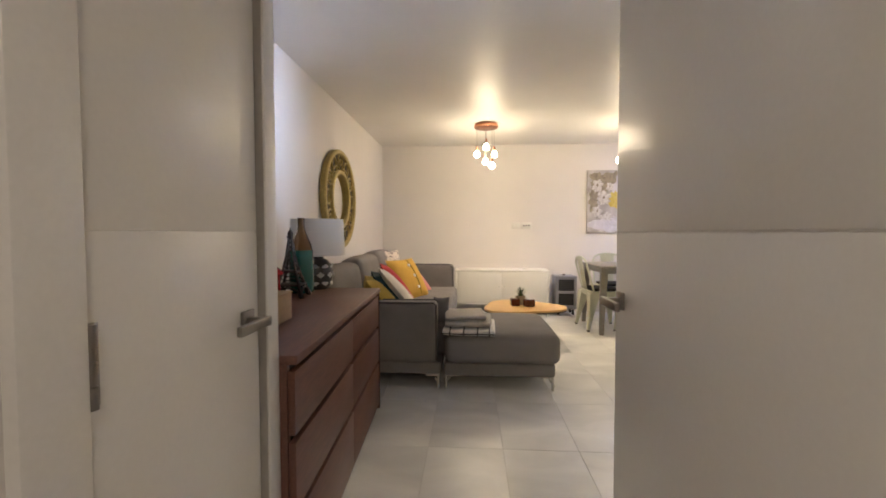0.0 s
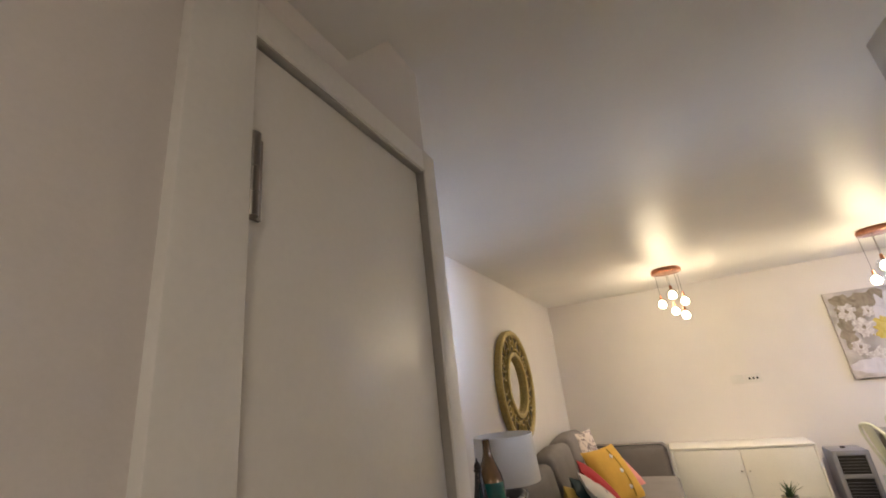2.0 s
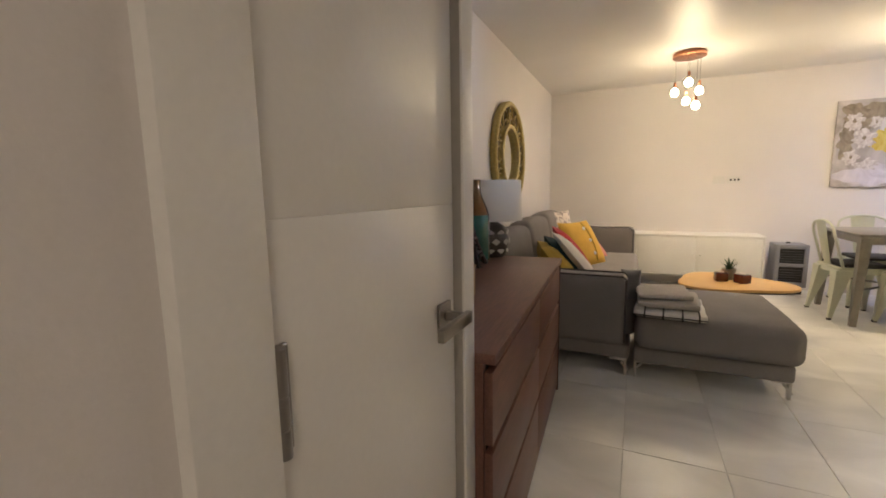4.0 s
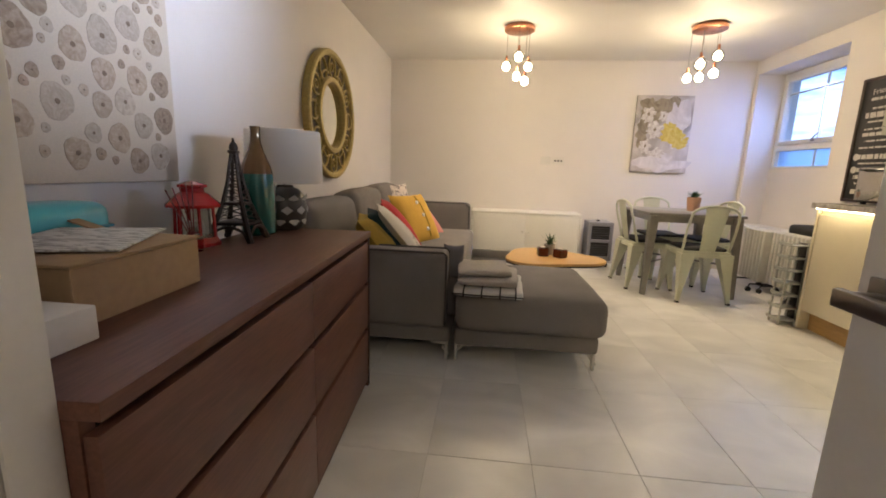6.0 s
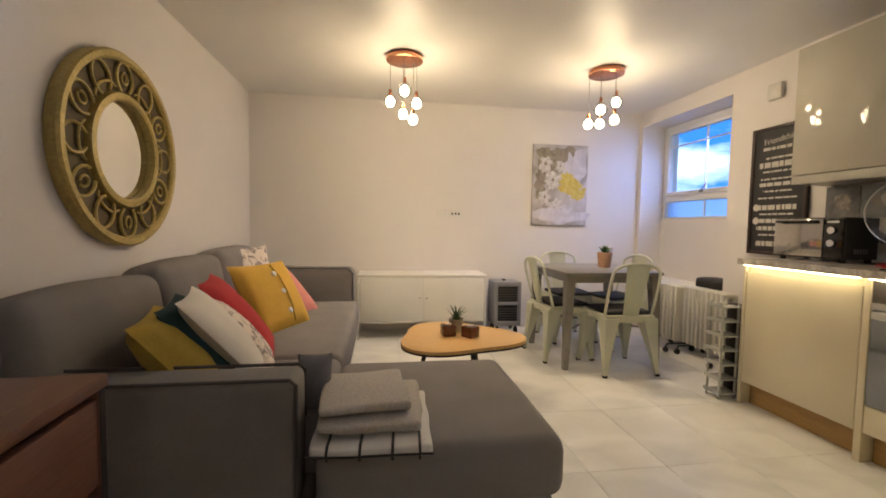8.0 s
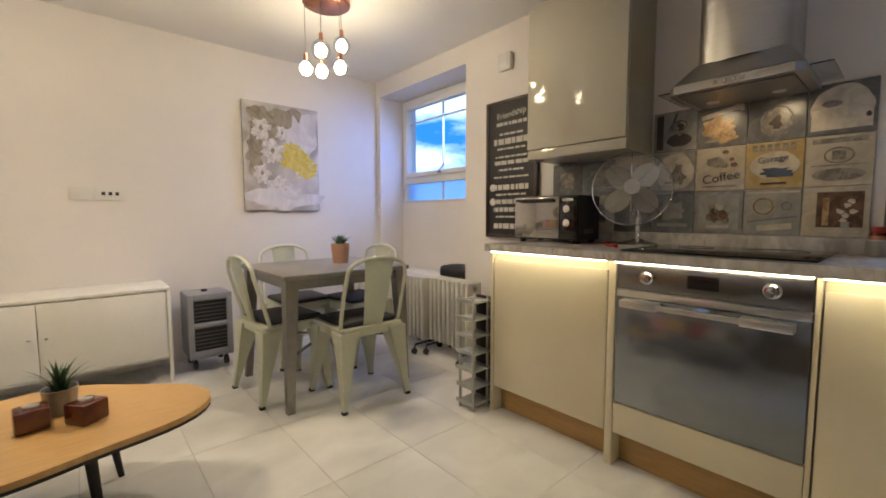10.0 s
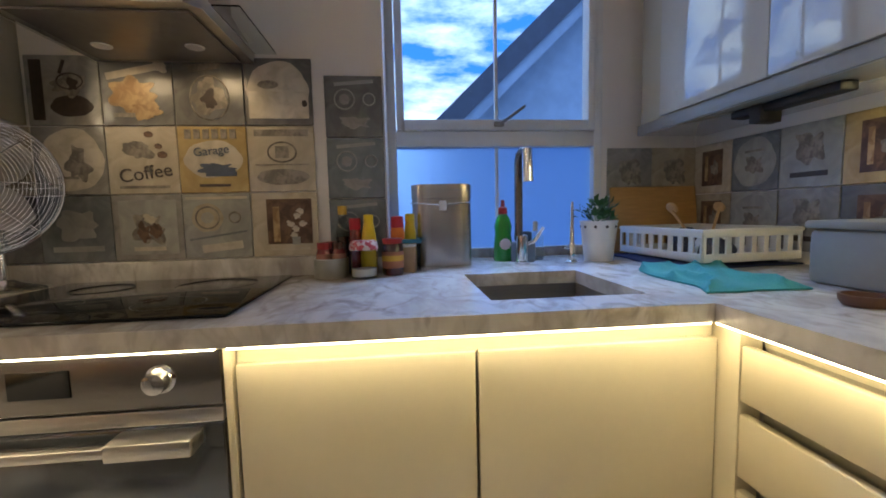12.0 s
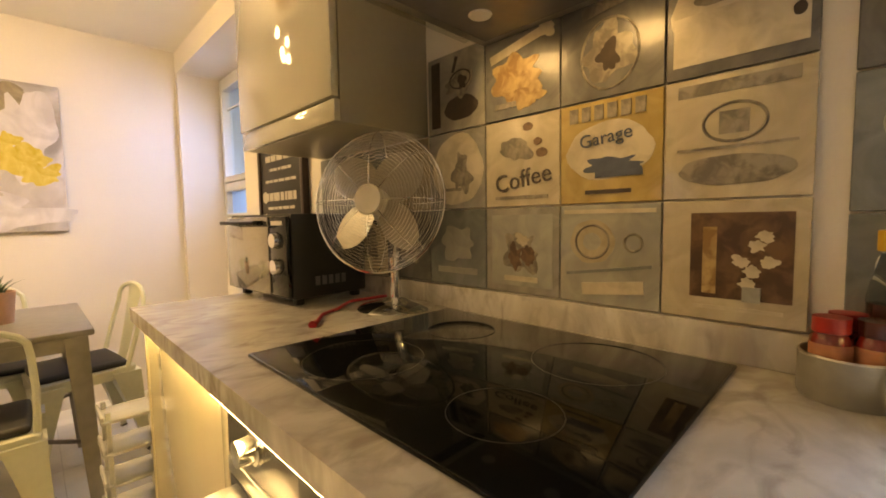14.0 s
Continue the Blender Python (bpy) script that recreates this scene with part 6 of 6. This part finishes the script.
for k in range(70):
    a, e, d = rh.uniform(0, 360), rh.uniform(5, 80), rh.uniform(0.03, 0.082)
    x, y, z = d * math.cos(radians(e)) * math.cos(radians(a)), d * math.cos(radians(e)) * math.sin(radians(a)), 0.145 + d * 0.95 * math.sin(radians(e))
    part("leaf", blade(rh.uniform(0.024, 0.036), 0.013, rh.uniform(-0.4, 0.8), k), HERB, hp, "", pose(x, y, z, rh.uniform(-50, 50), rh.uniform(10, 70), a))
for k in range(8):
    a = 45 * k
    part("stem", tube([(0.01 * math.cos(a), 0.01 * math.sin(a), 0.12), (0.045 * math.cos(radians(a)), 0.045 * math.sin(radians(a)), 0.19)], 0.0015, 4), HERB, hp)

# ---- drying corner ----
RACKP = material("white_rack_plastic", (0.68, 0.66, 0.62), 0.35, grain=0.03)
dr = thing("dish_rack", pose(2.905, 1.02, WT, 0, 0, 4), "white plastic dish drainer with slotted sides", "dish rack")
RW, RD = 0.205, 0.175


def rack_wall(x0, y0, x1, y1, n):
    L = math.hypot(x1 - x0, y1 - y0)
    parts = [moved(rbox(0, L, -0.004, 0.004, 0.095, 0.112, 0.002), pose(0, 0, 0)), rbox(0, L, -0.004, 0.004, 0.020, 0.045, 0.002)]
    for k in range(n + 1):
        parts.append(rbox(k * L / n - 0.009 if k else 0, k * L / n + 0.009 if k < n else L, -0.003, 0.003, 0.044, 0.096))
    return moved(join(*parts), pose(x0, y0, 0, 0, 0, math.degrees(math.atan2(y1 - y0, x1 - x0))))


part("tray", rbox(-RW + 0.012, RW - 0.012, -RD + 0.012, RD - 0.012, 0.016, 0.024, 0.002), RACKP, dr)
for c in ((-RW, -RD, RW, -RD, 9), (RW, -RD, RW, RD, 8), (RW, RD, -RW, RD, 9), (-RW, RD, -RW, -RD, 8)):
    part("slotted_side", rack_wall(*c), RACKP, dr)
part("rim", tube([(-RW, -RD, 0.113), (RW, -RD, 0.113), (RW, RD, 0.113), (-RW, RD, 0.113)], 0.007, 8, True), RACKP, dr)
for x, y in ((-RW + 0.03, -RD + 0.03), (RW - 0.03, -RD + 0.03), (RW - 0.03, RD - 0.03), (-RW + 0.03, RD - 0.03)):
    part("foot", rbox(x - 0.01, x + 0.01, y - 0.01, y + 0.01, 0.008, 0.018, 0.002), RACKP, dr)
solid("drying_mat", folded(2.70, 3.14, 0.83, 1.24, WT + 0.001, WT + 0.0085, 3), material("navy_towel", (0.012, 0.02, 0.07), 0.95, grain=0.2, scale=150, bump=0.4), "navy towelling mat under the dish rack", "mat")
WOODS = material("pale_beech", (0.52, 0.33, 0.15), 0.5, grain=0.12, scale=16, stretch=(1, 10, 1))
for k, (x, y, dx, dy) in enumerate(((2.92, 1.0, 0.10, 0.08), (2.96, 0.95, 0.04, -0.06))):
    sp2 = thing("wooden_spoon", pose(x, y, WT + 0.026), "pale wooden spoon standing in the dish rack", "spoon")
    part("handle", tube([(0, 0, 0), (dx * 0.6, dy, 0.15)], 0.005, 6), WOODS, sp2)
    part("bowl", moved(lathe([(0, -0.006), (0.018, -0.003), (0.022, 0.004), (0, 0.002)], 12), pose(dx * 0.62, dy, 0.158, 60, 0, 20)), WOODS, sp2)
DISH = material("dark_dish", (0.05, 0.05, 0.06), 0.2, grain=0.05)
for k in range(3):
    solid("bowl", moved(lathe([(0, 0), (0.03, 0), (0.055, 0.035), (0.06, 0.055), (0.056, 0.055), (0.05, 0.035), (0, 0.006)], 22), pose(2.80 + 0.095 * k, 1.07 - 0.05 * (k % 2), WT + 0.075, 150 - 20 * k, 0, 0)), (DISH, WHTH, DISH)[k], "upturned bowl drying in the rack", "bowl", "drying bowls")
solid("chopping_board", moved(rbox(-0.009, 0.009, -0.19, 0.19, 0, 0.275, 0.006), pose(3.185, 1.005, WT + 0.003, 0, 7, 0)), material("bamboo_board", (0.46, 0.25, 0.075), 0.5, grain=0.12, scale=14, stretch=(1, 1, 8)), "bamboo chopping board leaning on the tiles", "board")
def crumpled(x0, x1, y0, y1, z):
    """A cloth thrown down in soft ridges: a rippled top over a flat underside."""
    bm, nx, ny = bmesh.new(), 44, 32
    top, low = {}, {}
    for i in range(nx + 1):
        for j in range(ny + 1):
            u, v = i / nx, j / ny
            p = Vector((u * 3.2, v * 2.1, 0.4))
            x = x0 + (x1 - x0) * u + 0.022 * noise.noise(p * 1.3)
            y = y0 + (y1 - y0) * v + 0.030 * noise.noise(p * 1.1 + Vector((5, 0, 0))) - 0.05 * u
            ridge = (1 - abs(noise.noise(Vector((u * 2.2 + v * 3.0, v * 1.2 - u, 2.0))))) ** 5
            edge = min(u, v, 1 - u, 1 - v, 0.06) / 0.06
            top[i, j] = bm.verts.new((x, y, z + 0.004 + (0.004 + 0.020 * ridge) * edge))
            if i in (0, nx) or j in (0, ny):
                low[i, j] = bm.verts.new((x, y, z))
    for i in range(nx):
        for j in range(ny):
            bm.faces.new((top[i, j], top[i + 1, j], top[i + 1, j + 1], top[i, j + 1]))
    ring = [(i, 0) for i in range(nx)] + [(nx, j) for j in range(ny)] + [(i, ny) for i in range(nx, 0, -1)] + [(0, j) for j in range(ny, 0, -1)]
    for a, b in zip(ring, ring[1:] + ring[:1]):
        bm.faces.new((low[a], low[b], top[b], top[a]))
    bm.faces.new([low[a] for a in reversed(ring)])
    return bm


CLOTH = material("turquoise_cloth", (0.05, 0.27, 0.26), 0.95, grain=0.1, scale=200, bump=0.4)
solid("tea_towel", crumpled(2.36, 2.74, 1.17, 1.41, WT + 0.001), CLOTH, "turquoise cloth spread on the worktop", "towel")
LGREY = material("grey_plastic", (0.30, 0.30, 0.29), 0.4, grain=0.04)
gb = thing("bread_bin", pose(2.30, 0.985, WT), "pale grey lidded storage tub on the worktop", "tub")
part("tub", rbox(-0.15, 0.15, -0.11, 0.11, 0, 0.130, 0.015), LGREY, gb)
part("lid", rbox(-0.156, 0.156, -0.116, 0.116, 0.131, 0.150, 0.006), LGREY, gb)
solid("wooden_dish", lathe([(0, 0), (0.050, 0), (0.060, 0.012), (0.062, 0.028), (0.055, 0.028), (0.050, 0.014), (0, 0.012)], 26), material("dark_wood_dish", (0.12, 0.05, 0.025), 0.5, grain=0.15, scale=20), "small round brown wooden dish", "dish", at=pose(2.215, 1.225, WT) @ Matrix.Diagonal((0.62, 0.62, 0.75, 1)))
ut = thing("utensil_pot", pose(2.02, 1.10, WT), "dark pot of kitchen utensils on the worktop", "utensils")
part("pot", lathe([(0, 0), (0.05, 0), (0.055, 0.13), (0.051, 0.13), (0.046, 0.008), (0, 0.008)], 22), SMOKE, ut)
for k in range(5):
    part("utensil", tube([(0.01 * k - 0.02, 0, 0.01), (0.03 * k - 0.06, 0.02 * (k % 2), 0.27)], [0.004, 0.010], 6), (BLACKM, WOODS, STEEL)[k % 3], ut)
cl = thing("cabinet_light", pose(0, 0, 0), "slim warm light fixed under the wall cabinet", "light strip")
part("diffuser", rbox(1.45, 2.38, 0.955, 0.972, 1.394, 1.404), LEDC, cl)
ec = solid("under_shelf_clip", join(rbox(2.45, 2.78, 0.98, 1.03, 1.381, 1.404, 0.004), rbox(2.66, 2.70, 0.97, 1.04, 1.351, 1.403, 0.004)), BLACKM, "black cable clips and box under the wall cabinet", "bracket")

# ---- decorative wall tiles ----
TG = [blotched("tile_" + n, a, b, 14, 0.34, 0.66, 0.32, 5, warp=1.2, coat=0.2) for n, a, b in (
    ("slate", (0.085, 0.085, 0.085), (0.17, 0.165, 0.16)), ("ash", (0.20, 0.195, 0.18), (0.33, 0.31, 0.28)), ("cream", (0.42, 0.36, 0.26), (0.56, 0.50, 0.39)),
    ("sand", (0.31, 0.26, 0.18), (0.44, 0.38, 0.28)), ("mustard", (0.36, 0.25, 0.085), (0.50, 0.38, 0.17)), ("bluegrey", (0.115, 0.13, 0.14), (0.20, 0.215, 0.22)), ("mist", (0.27, 0.27, 0.25), (0.38, 0.375, 0.34)))]
INK = material("tile_ink", (0.045, 0.03, 0.022), 0.35, grain=0.25, scale=60)
RUST = blotched("tile_rust", (0.26, 0.15, 0.06), (0.48, 0.34, 0.17), 30, 0.4, 0.6, 0.4, 4)
FADE = blotched("tile_faded", (0.15, 0.13, 0.11), (0.30, 0.27, 0.22), 40, 0.4, 0.6, 0.4, 4)
PALE = blotched("tile_pale", (0.44, 0.39, 0.30), (0.60, 0.54, 0.44), 22, 0.35, 0.6, 0.4, 4)
BROWNT = blotched("tile_brown", (0.07, 0.035, 0.02), (0.16, 0.09, 0.05), 30, 0.4, 0.6, 0.4, 4)
NAVYT = material("tile_navy", (0.06, 0.08, 0.13), 0.35, grain=0.2, scale=50)
splash = thing("backsplash", pose(0, 0, 0), "patchwork of vintage-printed ceramic wall tiles", "tiles", kind="structure")
T = 0.198
tile_geo = {}


def wall_tile(m, mat, w=T, h=T):
    """A tile facing local -y, its lower right corner (seen from the room) at the origin."""
    key = (mat.name, w, h)
    if key not in tile_geo:
        tile_geo[key] = finish("tile", rbox(0, w, -0.008, 0, 0, h, 0.0015, 1), mat, False)
    t = new("tile", tile_geo[key])
    t.parent, t.matrix_basis = splash, m
    return t


layers = {}


def motif(tile, kind, mat, x, z, a=0.05, b=0.05, turn=0.0, n=28):
    layers[tile.name] = layers.get(tile.name, 0) + 1
    y, k = -0.0081, layers[tile.name]
    lift = 0.0004 + 0.0003 * k
    if kind == "disc":
        bm = patch(lambda s: (a * math.cos(s), b * math.sin(s)), n, x * 9 + z * 5, 0.12, lift, y)
    elif kind == "blob":
        bm = patch(lambda s: (a * (0.9 + 0.1 * math.cos(3 * s + k)) * math.cos(s), b * (0.9 + 0.12 * math.cos(4 * s + 2 * k)) * math.sin(s)), 44, x * 70 + z * 30 + k, 0.6, lift, y)
    elif kind == "ring":
        bm = tube([(a * math.cos(s), y, b * math.sin(s)) for s in [2 * math.pi * k / 30 for k in range(30)]], 0.0026, 5, True)
    else:
        bm = rbox(-a, a, y - lift, y, -b, b)
    return part("print", bm, mat, tile, "", pose(x, 0, z, 0, turn, 0))


def face_x(y, z):
    """Pose of a tile on the hob wall: local x runs towards -world y."""
    return pose(RX - 0.002, y, z, 0, 0, -90)


R0, R1, R2 = 0.988, 1.189, 1.390
C = [3.128, 2.928, 2.728, 2.527]     # left edges of the four main columns
t = wall_tile(face_x(C[0], R2), TG[1])
motif(t, "bar", INK, 0.03, 0.10, 0.016, 0.085); motif(t, "disc", INK, 0.12, 0.055, 0.055, 0.030); motif(t, "blob", FADE, 0.115, 0.115, 0.045, 0.03); motif(t, "ring", INK, 0.118, 0.125, 0.035, 0.022); motif(t, "blob", INK, 0.125, 0.118, 0.016, 0.02); motif(t, "bar", INK, 0.10, 0.165, 0.004, 0.02, 20)
t = wall_tile(face_x(C[1], R2), TG[0])
motif(t, "bar", PALE, 0.09, 0.155, 0.075, 0.010, -12); motif(t, "blob", PALE, 0.165, 0.170, 0.024, 0.016); motif(t, "blob", RUST, 0.09, 0.085, 0.075, 0.05); motif(t, "blob", RUST, 0.12, 0.04, 0.045, 0.025); motif(t, "bar", FADE, 0.06, 0.03, 0.03, 0.006)
t = wall_tile(face_x(C[2], R2), TG[0])
motif(t, "blob", FADE, 0.10, 0.085, 0.05, 0.06); motif(t, "ring", FADE, 0.10, 0.08, 0.055, 0.065); motif(t, "bar", FADE, 0.09, 0.17, 0.045, 0.010, -8); motif(t, "blob", INK, 0.10, 0.075, 0.022, 0.03)
t = wall_tile(face_x(C[3], R2), TG[0])
motif(t, "disc", PALE, 0.099, 0.105, 0.088, 0.082); motif(t, "bar", PALE, 0.099, 0.06, 0.088, 0.040); motif(t, "disc", INK, 0.175, 0.065, 0.008, 0.010); motif(t, "disc", FADE, 0.07, 0.12, 0.03, 0.012)
t = wall_tile(face_x(C[0], R1), TG[1])
motif(t, "disc", PALE, 0.105, 0.10, 0.085, 0.09); motif(t, "blob", FADE, 0.12, 0.09, 0.035, 0.05); motif(t, "bar", FADE, 0.09, 0.05, 0.03, 0.004)
t = wall_tile(face_x(C[1], R1), TG[2])
motif(t, "blob", FADE, 0.085, 0.13, 0.05, 0.028); motif(t, "disc", BROWNT, 0.12, 0.175, 0.013, 0.009); motif(t, "disc", BROWNT, 0.155, 0.115, 0.014, 0.010); motif(t, "disc", BROWNT, 0.145, 0.14, 0.010, 0.008)
lettering("Coffee", 0.056, INK, t, pose(0.105, -0.0100, 0.060, 90, -8, 0), "dark brown lettering")
motif(t, "bar", FADE, 0.10, 0.02, 0.07, 0.004)
t = wall_tile(face_x(C[2], R1), TG[4])
motif(t, "disc", PALE, 0.10, 0.10, 0.082, 0.055); motif(t, "blob", NAVYT, 0.11, 0.072, 0.06, 0.016); motif(t, "bar", NAVYT, 0.12, 0.055, 0.045, 0.006); motif(t, "bar", INK, 0.10, 0.022, 0.045, 0.004)
lettering("Garage", 0.036, NAVYT, t, pose(0.095, -0.0110, 0.125, 90, -6, 0), "navy lettering")
for k in range(6):
    motif(t, "bar", FADE, 0.03 + 0.026 * k, 0.175, 0.009, 0.014)
t = wall_tile(face_x(C[3], R1), TG[2])
motif(t, "ring", FADE, 0.10, 0.12, 0.042, 0.03); motif(t, "bar", FADE, 0.10, 0.12, 0.02, 0.018); motif(t, "bar", FADE, 0.10, 0.178, 0.08, 0.010); motif(t, "disc", FADE, 0.10, 0.045, 0.078, 0.024); motif(t, "bar", FADE, 0.10, 0.082, 0.08, 0.002)
t = wall_tile(face_x(C[0], R0), TG[5])
motif(t, "blob", TG[6], 0.10, 0.11, 0.06, 0.05); motif(t, "bar", TG[6], 0.10, 0.04, 0.07, 0.008)
t = wall_tile(face_x(C[1], R0), TG[1])
motif(t, "bar", TG[6], 0.10, 0.10, 0.082, 0.082); motif(t, "blob", FADE, 0.10, 0.095, 0.05, 0.045); motif(t, "blob", BROWNT, 0.085, 0.085, 0.022, 0.030); motif(t, "blob", BROWNT, 0.122, 0.090, 0.018, 0.026); motif(t, "blob", TG[2], 0.105, 0.125, 0.018, 0.014); motif(t, "bar", PALE, 0.10, 0.035, 0.045, 0.006)
t = wall_tile(face_x(C[2], R0), TG[6])
motif(t, "disc", TG[3], 0.07, 0.125, 0.045, 0.043); motif(t, "ring", FADE, 0.07, 0.125, 0.034, 0.033); motif(t, "disc", TG[6], 0.07, 0.125, 0.018, 0.017); motif(t, "ring", FADE, 0.15, 0.125, 0.016, 0.016); motif(t, "bar", TG[5], 0.10, 0.07, 0.085, 0.003, -8); motif(t, "bar", PALE, 0.11, 0.035, 0.06, 0.012, -6); motif(t, "bar", PALE, 0.10, 0.185, 0.09, 0.004)
t = wall_tile(face_x(C[3], R0), TG[2])
motif(t, "bar", BROWNT, 0.112, 0.108, 0.068, 0.070); motif(t, "bar", RUST, 0.072, 0.10, 0.010, 0.055); motif(t, "bar", PALE, 0.11, 0.022, 0.060, 0.003)
for dx, dz in ((0.135, 0.125), (0.115, 0.10), (0.150, 0.10), (0.130, 0.085), (0.125, 0.065), (0.145, 0.14)):
    motif(t, "blob", PALE, dx, dz, 0.012, 0.010)
motif(t, "bar", TG[6], 0.13, 0.048, 0.012, 0.012)
# plain faded tiles under the wall cabinet
for k, y in enumerate((3.328, 3.528, 3.728)):
    for r, z in enumerate((R0, R1)):
        t = wall_tile(face_x(y, z), TG[(k * 2 + r * 3) % 7])
        motif(t, "blob", FADE, 0.10, 0.10, 0.06, 0.055)
# narrow grey column beside the window
for k, (z, mat) in enumerate(((0.975, TG[5]), (1.164, TG[5]), (1.353, TG[0]))):
    t = wall_tile(face_x(2.292, z), mat, 0.176, 0.186)
    motif(t, "ring", TG[6], 0.06, 0.115, 0.030, 0.030); motif(t, "disc", TG[1], 0.06, 0.115, 0.016, 0.016); motif(t, "ring", TG[6], 0.135, 0.115, 0.018, 0.018)
    motif(t, "blob", TG[1], 0.09, 0.045, 0.055, 0.018); motif(t, "bar", TG[6], 0.09, 0.165, 0.06, 0.005, -5)
# return beside the window, and the south wall
for r, z in enumerate((0.965, 1.166)):
    for k, y in enumerate((1.20, 1.0)):
        t = wall_tile(pose(3.238, y, z, 0, 0, -90), TG[(5, 0, 1, 3)[k + 2 * r]], T, T)
        motif(t, "blob", FADE, 0.10, 0.10, 0.06, 0.06)
    for k in range(10):
        t = wall_tile(pose(3.225 - 0.201 * k, NY + 0.002, z, 0, 0, 180), TG[(3, 6, 1, 0, 2, 5, 6, 4, 1, 2)[(k + 4 * r) % 10]])
        if k % 3 == 0:
            motif(t, "bar", BROWNT, 0.10, 0.10, 0.055, 0.07); motif(t, "bar", RUST, 0.07, 0.10, 0.008, 0.05); motif(t, "blob", FADE, 0.115, 0.10, 0.022, 0.03)
        elif k % 3 == 1:
            motif(t, "disc", TG[6], 0.10, 0.10, 0.085, 0.085); motif(t, "blob", FADE, 0.10, 0.09, 0.045, 0.03); motif(t, "bar", FADE, 0.10, 0.14, 0.04, 0.004)
        else:
            motif(t, "blob", FADE, 0.10, 0.12, 0.06, 0.05); motif(t, "bar", INK, 0.10, 0.04, 0.06, 0.008)

# ---- floor tiles ----
TW, TL = 0.388, 0.60
tile_me = finish("tile", rbox(-TW / 2 + 0.001, TW / 2 - 0.001, -TL / 2 + 0.001, TL / 2 - 0.001, -0.012, 0.0, 0.0008, 1), FTILE, False)
for i in range(-3, 9):
    for j in range(-6, 7):
        x, y = -0.186 + TW * (i + 0.5), 1.910 + TL * (j + 0.5)
        if x > 3.2 or (y < NY - 0.2 and (x > 0.5 or x < -0.6)) or y > 5.9:
            continue
        t = new("tile", tile_me)
        t.parent = floor_ob
        t.location = (x, y, 0)
